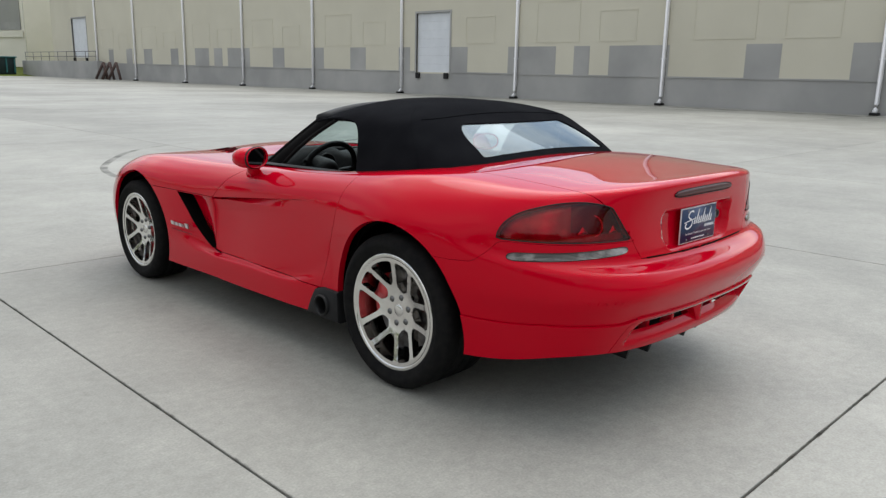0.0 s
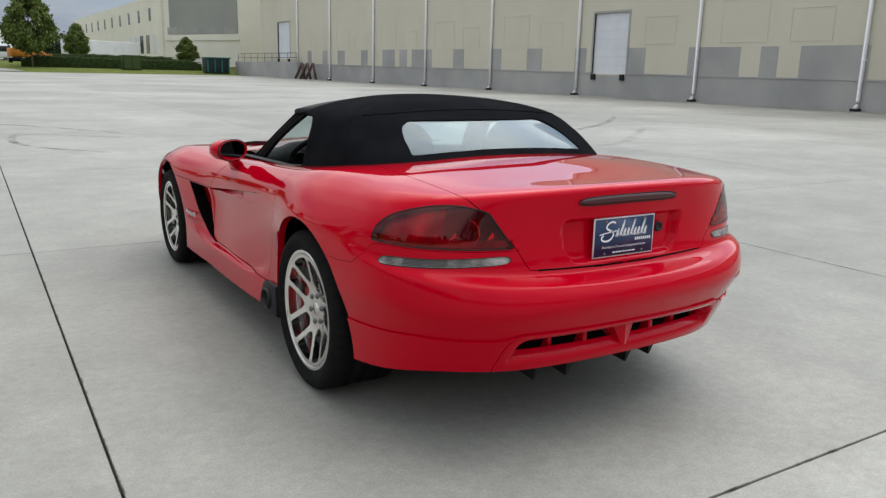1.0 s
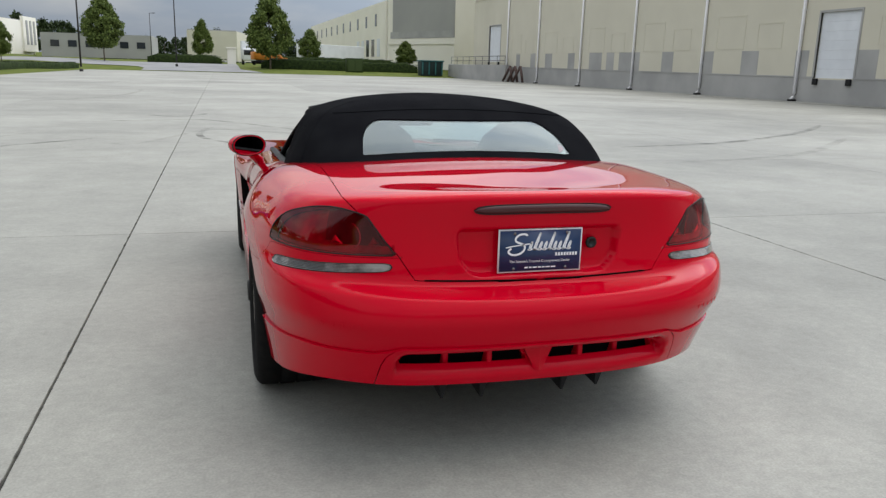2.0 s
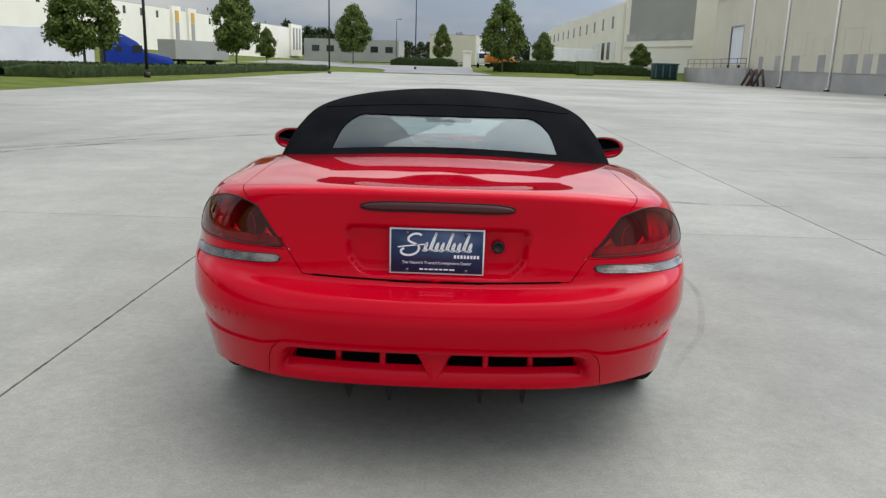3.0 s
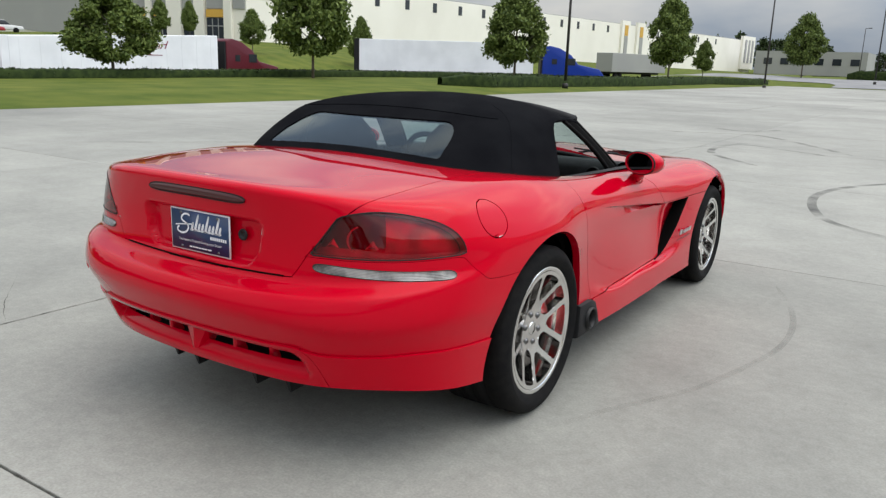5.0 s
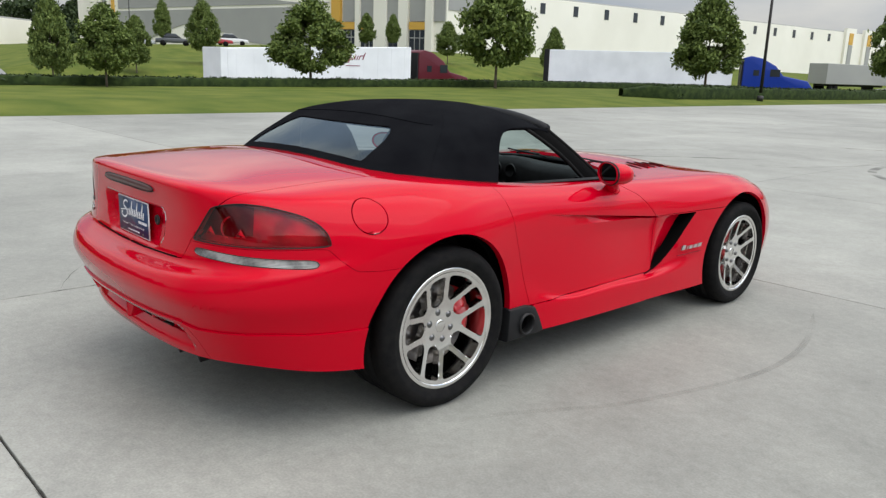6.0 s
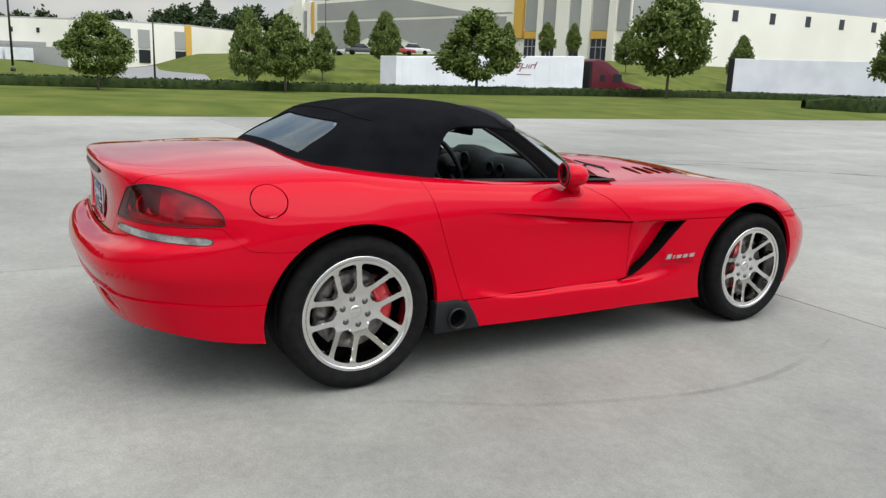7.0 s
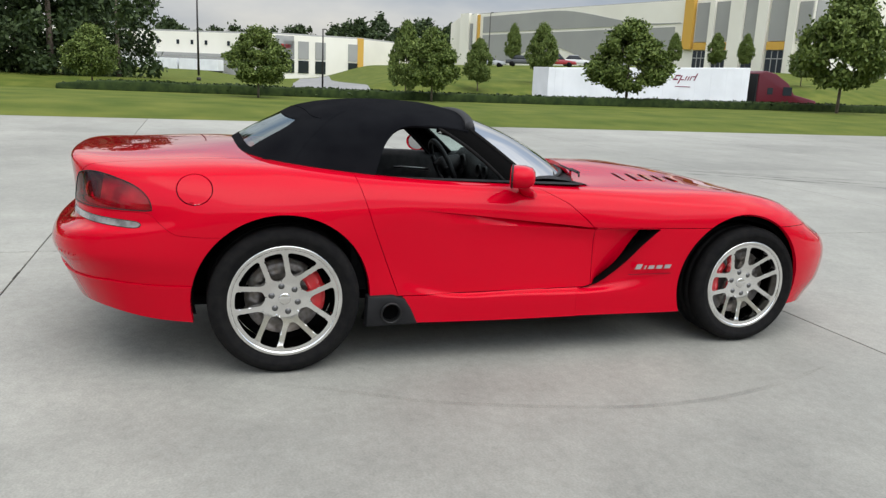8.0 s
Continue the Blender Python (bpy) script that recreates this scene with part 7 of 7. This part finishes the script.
part("body", box_bm((-41.6, -4.7, h_at(-41, -4.1) - 0.05), (-40.4, -3.4, h_at(-41, -4.1) + 1.1), 0.03), WHITE_METAL, cab)
part("lid", box_bm((-41.7, -4.8, h_at(-41, -4.1) + 1.1), (-40.3, -3.3, h_at(-41, -4.1) + 1.18), 0.02), WHITE_METAL, cab)
tf = tagged(new("transformer_box"), "dark green transformer box by the hedge", "transformer")
zt = h_at(18, 113.4)
part("body", box_bm((16.9, 112.6, zt - 0.05), (19.3, 114.2, zt + 2.0), 0.04), HEDGE_LEAF, tf)
part("door", box_bm((17.1, 112.55, zt + 0.2), (18.05, 112.62, zt + 1.8)), LEAF_DARK, tf, smooth=False)
part("door", box_bm((18.15, 112.55, zt + 0.2), (19.1, 112.62, zt + 1.8)), LEAF_DARK, tf, smooth=False)

# pale gate pillar beside the road, and plant parked behind the hedges
zt = h_at(1, 137)
pillar = tagged(new("gate_pillar"), "pale concrete pillar at the end of the hedge", "pillar")
part("shaft", box_bm((0.3, 136.4, zt - 0.1), (1.7, 137.6, zt + 2.6), 0.05), CREAM, pillar, smooth=False)
part("cap", box_bm((0.15, 136.25, zt + 2.6), (1.85, 137.75, zt + 2.85), 0.04), CREAM, pillar, smooth=False)


def loader():
    """A wheel loader: engine hood, cab, boom and bucket on four wheels."""
    th = tagged(new("wheel_loader"), "orange wheel loader parked behind the hedge", "loader")
    orange = varied(material("loader_orange", (0.55, 0.20, 0.012), 0.5), (0.48, 0.16, 0.01), 1.5)
    part("hood", box_bm((-2.6, -0.9, 1.1), (-0.6, 0.9, 2.3), 0.12), orange, th)
    cab = part("cab", box_bm((-0.6, -0.8, 1.1), (0.7, 0.8, 2.0), 0.06), orange, th)
    part("window", box_bm((-0.5, -0.82, 2.0), (0.6, 0.82, 3.0), 0.05), DARK_GLASS, cab)
    part("roof", box_bm((-0.65, -0.9, 3.0), (0.75, 0.9, 3.15), 0.05), orange, cab)
    part("boom", tube([(0.7, 0.0, 1.5), (1.7, 0.0, 1.9), (2.5, 0.0, 1.1)], 0.22, 8), orange, th)
    bm = box_bm((2.3, -1.3, 0.4), (3.2, 1.3, 1.5), 0.05)
    for v in bm.verts:
        if v.co.z > 1:
            v.co.x -= 0.5
    part("bucket", bm, orange, th, smooth=False)
    for x in (-1.7, 1.0):
        for y in (-1.0, 1.0):
            bm = lathe([(0.0, -0.25), (0.45, -0.25), (0.72, -0.2), (0.72, 0.2), (0.45, 0.25), (0.0, 0.25)], 24, "y")
            bm.transform(Matrix.Translation((x, y, 0.72)))
            part("wheel", bm, RUBBER, th)
    return th


loader().matrix_basis = Matrix.Translation((6.4, 124.6, h_at(6.4, 124.6))) @ Matrix.Rotation(0.25, 4, "Z")
van = tagged(new("box_truck"), "white box truck parked beyond the hedge", "truck")
part("box", box_bm((-1.3, -3.0, 1.0), (1.3, 3.0, 4.2), 0.06), WHITE_METAL, van, smooth=False)
cab = part("cab", box_bm((-1.15, -5.0, 0.7), (1.15, -3.1, 2.9), 0.20), WHITE_METAL, van)
part("windscreen", box_bm((-0.95, -5.03, 1.7), (0.95, -4.9, 2.6), 0.05), DARK_GLASS, cab)
for x in (-1.0, 1.0):
    for y in (-4.0, 1.8):
        bm = lathe([(0.0, -0.15), (0.5, -0.15), (0.5, 0.15), (0.0, 0.15)], 20)
        bm.transform(Matrix.Translation((x, y, 0.5)))
        part("wheel", bm, RUBBER, van)
van.matrix_basis = Matrix.Translation((4.2, 150.0, h_at(4, 150)))
long_trailer = tagged(new("box_trailer"), "pale grey box trailer parked along the far warehouse", "trailer")
part("box", box_bm((-1.3, -8.0, 1.1), (1.3, 8.0, 4.1), 0.05), WHITE_METAL, long_trailer, smooth=False)
part("chassis", box_bm((-0.7, -7.5, 0.8), (0.7, 7.0, 1.12)), BLACK, long_trailer, smooth=False)
for y in (-6.4, -5.2):
    for x in (-0.95, 0.95):
        bm = lathe([(0.0, -0.14), (0.5, -0.14), (0.5, 0.14), (0.0, 0.14)], 20)
        bm.transform(Matrix.Translation((x, y, 0.5)))
        part("wheel", bm, RUBBER, long_trailer)
part("landing_leg", box_bm((-0.8, 4.4, 0.0), (0.8, 4.6, 0.85)), BLACK, long_trailer, smooth=False)
long_trailer.matrix_basis = Matrix.Translation((20.0, 152.0, h_at(20, 152))) @ Matrix.Rotation(radians(-52), 4, "Z")
grey_trailer = copy_thing(long_trailer, Matrix.Identity(4))
tagged(grey_trailer, "grey box trailer parked beyond the hedge", "trailer")
for ob in grey_trailer.children:
    if ob.name.startswith("box"):
        ob.data = ob.data.copy()
        ob.data.materials[0] = PALE_GREY
grey_trailer.matrix_basis = Matrix.Translation((-37.6, 109.0, h_at(-37.6, 109))) @ Matrix.Rotation(radians(-11), 4, "Z") @ Matrix.Diagonal((1, 0.93, 0.85, 1))

# ---- concrete slabs ----
SX, SY, GAP = 5.17, 4.70, 0.0105
slab_meshes = []
for wide in (0, 1):
    bm = box_bm((GAP / 2, GAP / 2, -0.12), (SX - GAP / 2, SY - GAP / 2, 0.0))
    bmesh.ops.bevel(bm, geom=[e for e in bm.edges if e.verts[0].co.z > -0.01 and e.verts[1].co.z > -0.01], offset=0.0022, segments=1, affect="EDGES")
    me = bpy.data.meshes.new("slab")
    bm.to_mesh(me)
    bm.free()
    me.materials.append(CONCRETE)
    slab_meshes.append(me)
for i in range(-3, 7):
    for j in range(-8, 23):
        x, y = -1.76 + SX * i, -1.50 + SY * j
        if x < -17.5 or x + SX > 36:
            continue
        ob = new("slab", slab_meshes[0])
        ob.location = (x, y, 0)
        ob.parent = PAVE
        if i == -3:
            ob.scale.x, ob.location.x = (x + SX + 16.4) / SX, -16.4


# ---- tyre marks and cracks on the slabs ----
def dust_material(name, color, strength):
    """A thin dark film that breaks up along its length."""
    m = bpy.data.materials.new(name)
    m.use_nodes = True
    t = m.node_tree
    b = t.nodes["Principled BSDF"]
    b.inputs["Base Color"].default_value, b.inputs["Roughness"].default_value = (*color, 1), 0.9
    b.inputs["Specular IOR Level"].default_value = 0.0
    g = t.nodes.new("ShaderNodeNewGeometry")
    n = t.nodes.new("ShaderNodeTexNoise")
    n.inputs["Scale"].default_value, n.inputs["Detail"].default_value = 2.3, 8.0
    t.links.new(g.outputs["Position"], n.inputs["Vector"])
    r = t.nodes.new("ShaderNodeMapRange")
    r.inputs["From Min"].default_value, r.inputs["From Max"].default_value = 0.36, 0.72
    r.inputs["To Min"].default_value, r.inputs["To Max"].default_value = 0.0, strength
    t.links.new(n.outputs["Fac"], r.inputs["Value"])
    t.links.new(r.outputs[0], b.inputs["Alpha"])
    return m


SKID = dust_material("tyre_mark", (0.09, 0.09, 0.09), 0.50)
FAINT = dust_material("faint_mark", (0.15, 0.15, 0.14), 0.20)
CHIP = dust_material("spalled_edge", (0.05, 0.048, 0.044), 0.75)
CHIP.node_tree.nodes["Noise Texture"].inputs["Scale"].default_value = 9.0
CHIP.node_tree.nodes["Map Range"].inputs["From Min"].default_value = 0.50
CRACK = dust_material("crack_line", (0.05, 0.045, 0.04), 0.9)


def ribbon(points, width, mat, label, z=0.0012, wobble=0.0, seed=0):
    rng = np.random.default_rng(seed)
    pts = np.array(points, float)
    t = np.arange(len(pts))
    q = np.linspace(0, len(pts) - 1, 14 * (len(pts) - 1) + 1)
    c = spline(t, pts, q)
    if wobble:
        c = c + np.cumsum(rng.normal(0, wobble, c.shape), 0) * 0.5
    d = np.gradient(c, axis=0)
    d /= np.linalg.norm(d, axis=1)[:, None] + 1e-9
    nrm = np.stack([-d[:, 1], d[:, 0]], 1)
    ends = np.minimum(1, np.minimum(np.arange(len(c)), np.arange(len(c))[::-1]) / 5 + 0.15)
    bm = bmesh.new()
    rows = []
    for p, n, e in zip(c, nrm, ends):
        w = width / 2 * e
        rows.append((bm.verts.new((*(p + n * w), z)), bm.verts.new((*(p - n * w), z))))
    for a, b in zip(rows, rows[1:]):
        f = bm.faces.new((a[0], a[1], b[1], b[0]))
    bmesh.ops.recalc_face_normals(bm, faces=bm.faces)
    return tagged(part("tyre_mark", bm, mat, None, smooth=False), label, "tyre mark", kind="structure")


DARK_MARK, PALE_MARK = "curved dark tyre mark on the concrete", "faint curved tyre mark on the concrete"
ribbon([(4.2, 11.4), (2.73, 10.6), (1.81, 9.5), (1.2, 8.4), (0.97, 7.2), (1.15, 6.0), (1.56, 5.3), (2.5, 4.8), (3.6, 4.8)], 0.10, SKID, DARK_MARK)
ribbon([(1.6, 9.3), (2.02, 8.75), (2.32, 8.0), (2.55, 7.3), (3.0, 6.4)], 0.08, FAINT, PALE_MARK, 0.0016)
ribbon([(-3.6, 15.6), (-2.3, 16.1), (-1.5, 16.3), (-0.44, 15.0), (0.8, 13.0)], 0.16, SKID, DARK_MARK)
ribbon([(-0.2, 9.9), (-0.82, 10.6), (-1.32, 11.5), (-1.44, 12.6), (-1.17, 13.5), (-0.36, 13.1), (0.6, 12.4)], 0.13, SKID, DARK_MARK, 0.0014)
ribbon([(16.4, 16.4), (13.6, 13.8), (11.1, 12.0), (8.85, 10.7), (6.2, 9.9)], 0.20, SKID, DARK_MARK)
ribbon([(13.2, 11.9), (11.2, 10.2), (9.56, 8.9), (7.9, 8.1), (5.5, 7.4)], 0.20, FAINT, PALE_MARK)
ribbon([(-6.1, 4.6), (-6.5, 6.1), (-6.4, 7.0), (-5.7, 8.3), (-4.8, 9.5), (-3.2, 11.4)], 0.14, SKID, DARK_MARK)
ribbon([(-7.2, 5.4), (-6.9, 6.6), (-6.75, 7.3), (-6.1, 8.3), (-5.0, 9.9)], 0.12, SKID, DARK_MARK, 0.0016)
ribbon([(-2.9, 18.0), (-2.2, 17.4), (-1.7, 17.8), (-1.4, 18.6)], 0.18, SKID, DARK_MARK)
ribbon([(-4.0, 10.9), (-2.96, 10.6), (-2.4, 10.5), (-1.8, 12.1), (-1.2, 14.0)], 0.12, FAINT, PALE_MARK, 0.0018)
ribbon([(1.0, -0.2), (1.16, 0.2), (1.35, 0.55), (1.5, 1.0), (1.6, 1.5), (1.55, 2.1), (1.35, 2.7)], 0.035, FAINT, PALE_MARK)
for k, (p, q) in enumerate((((-1.76, -4.0), (-1.76, 7.5)), ((-1.4, -1.5), (3.4, -1.5)), ((3.41, -1.6), (3.41, 3.0)))):
    line = [tuple(np.array(p) + (np.array(q) - np.array(p)) * u) for u in np.linspace(0, 1, 9)]
    tagged(ribbon(line, 0.017, CHIP, "ragged spalled edge along a slab joint", 0.0010, 0.0006, 30 + k), category="joint").name = "joint_edge"
ribbon([(-9.5, 4.0), (-7.4, 6.6), (-6.0, 9.0), (-4.4, 12.5)], 0.22, FAINT, PALE_MARK, 0.002)
ribbon([(30.4, -6.0), (30.9, 6.0), (31.1, 18.0), (31.0, 30.0), (31.2, 44.0)], 0.9, SKID, DARK_MARK, wobble=0.15, seed=4)
ribbon([(27.5, -4.0), (26.8, 4.0), (28.2, 12.0), (29.8, 20.0), (30.3, 27.0)], 0.45, FAINT, PALE_MARK, 0.0016, wobble=0.10, seed=6)
ribbon([(9.0, 20.0), (6.0, 24.0), (2.0, 27.0), (-3.0, 28.5)], 0.25, FAINT, PALE_MARK)
ribbon([(-12.0, 18.0), (-8.0, 22.5), (-5.0, 28.0), (-4.5, 36.0)], 0.25, FAINT, PALE_MARK)
for k, pts in enumerate(([(-1.2, -1.75), (-0.4, -1.9), (0.5, -2.05), (1.3, -1.95)], [(-2.6, -0.2), (-2.1, -0.55), (-1.8, -0.7)])):
    tagged(ribbon(pts, 0.004, CRACK, "hairline crack in the concrete", 0.0012, 0.004, k), category="crack").name = "crack"
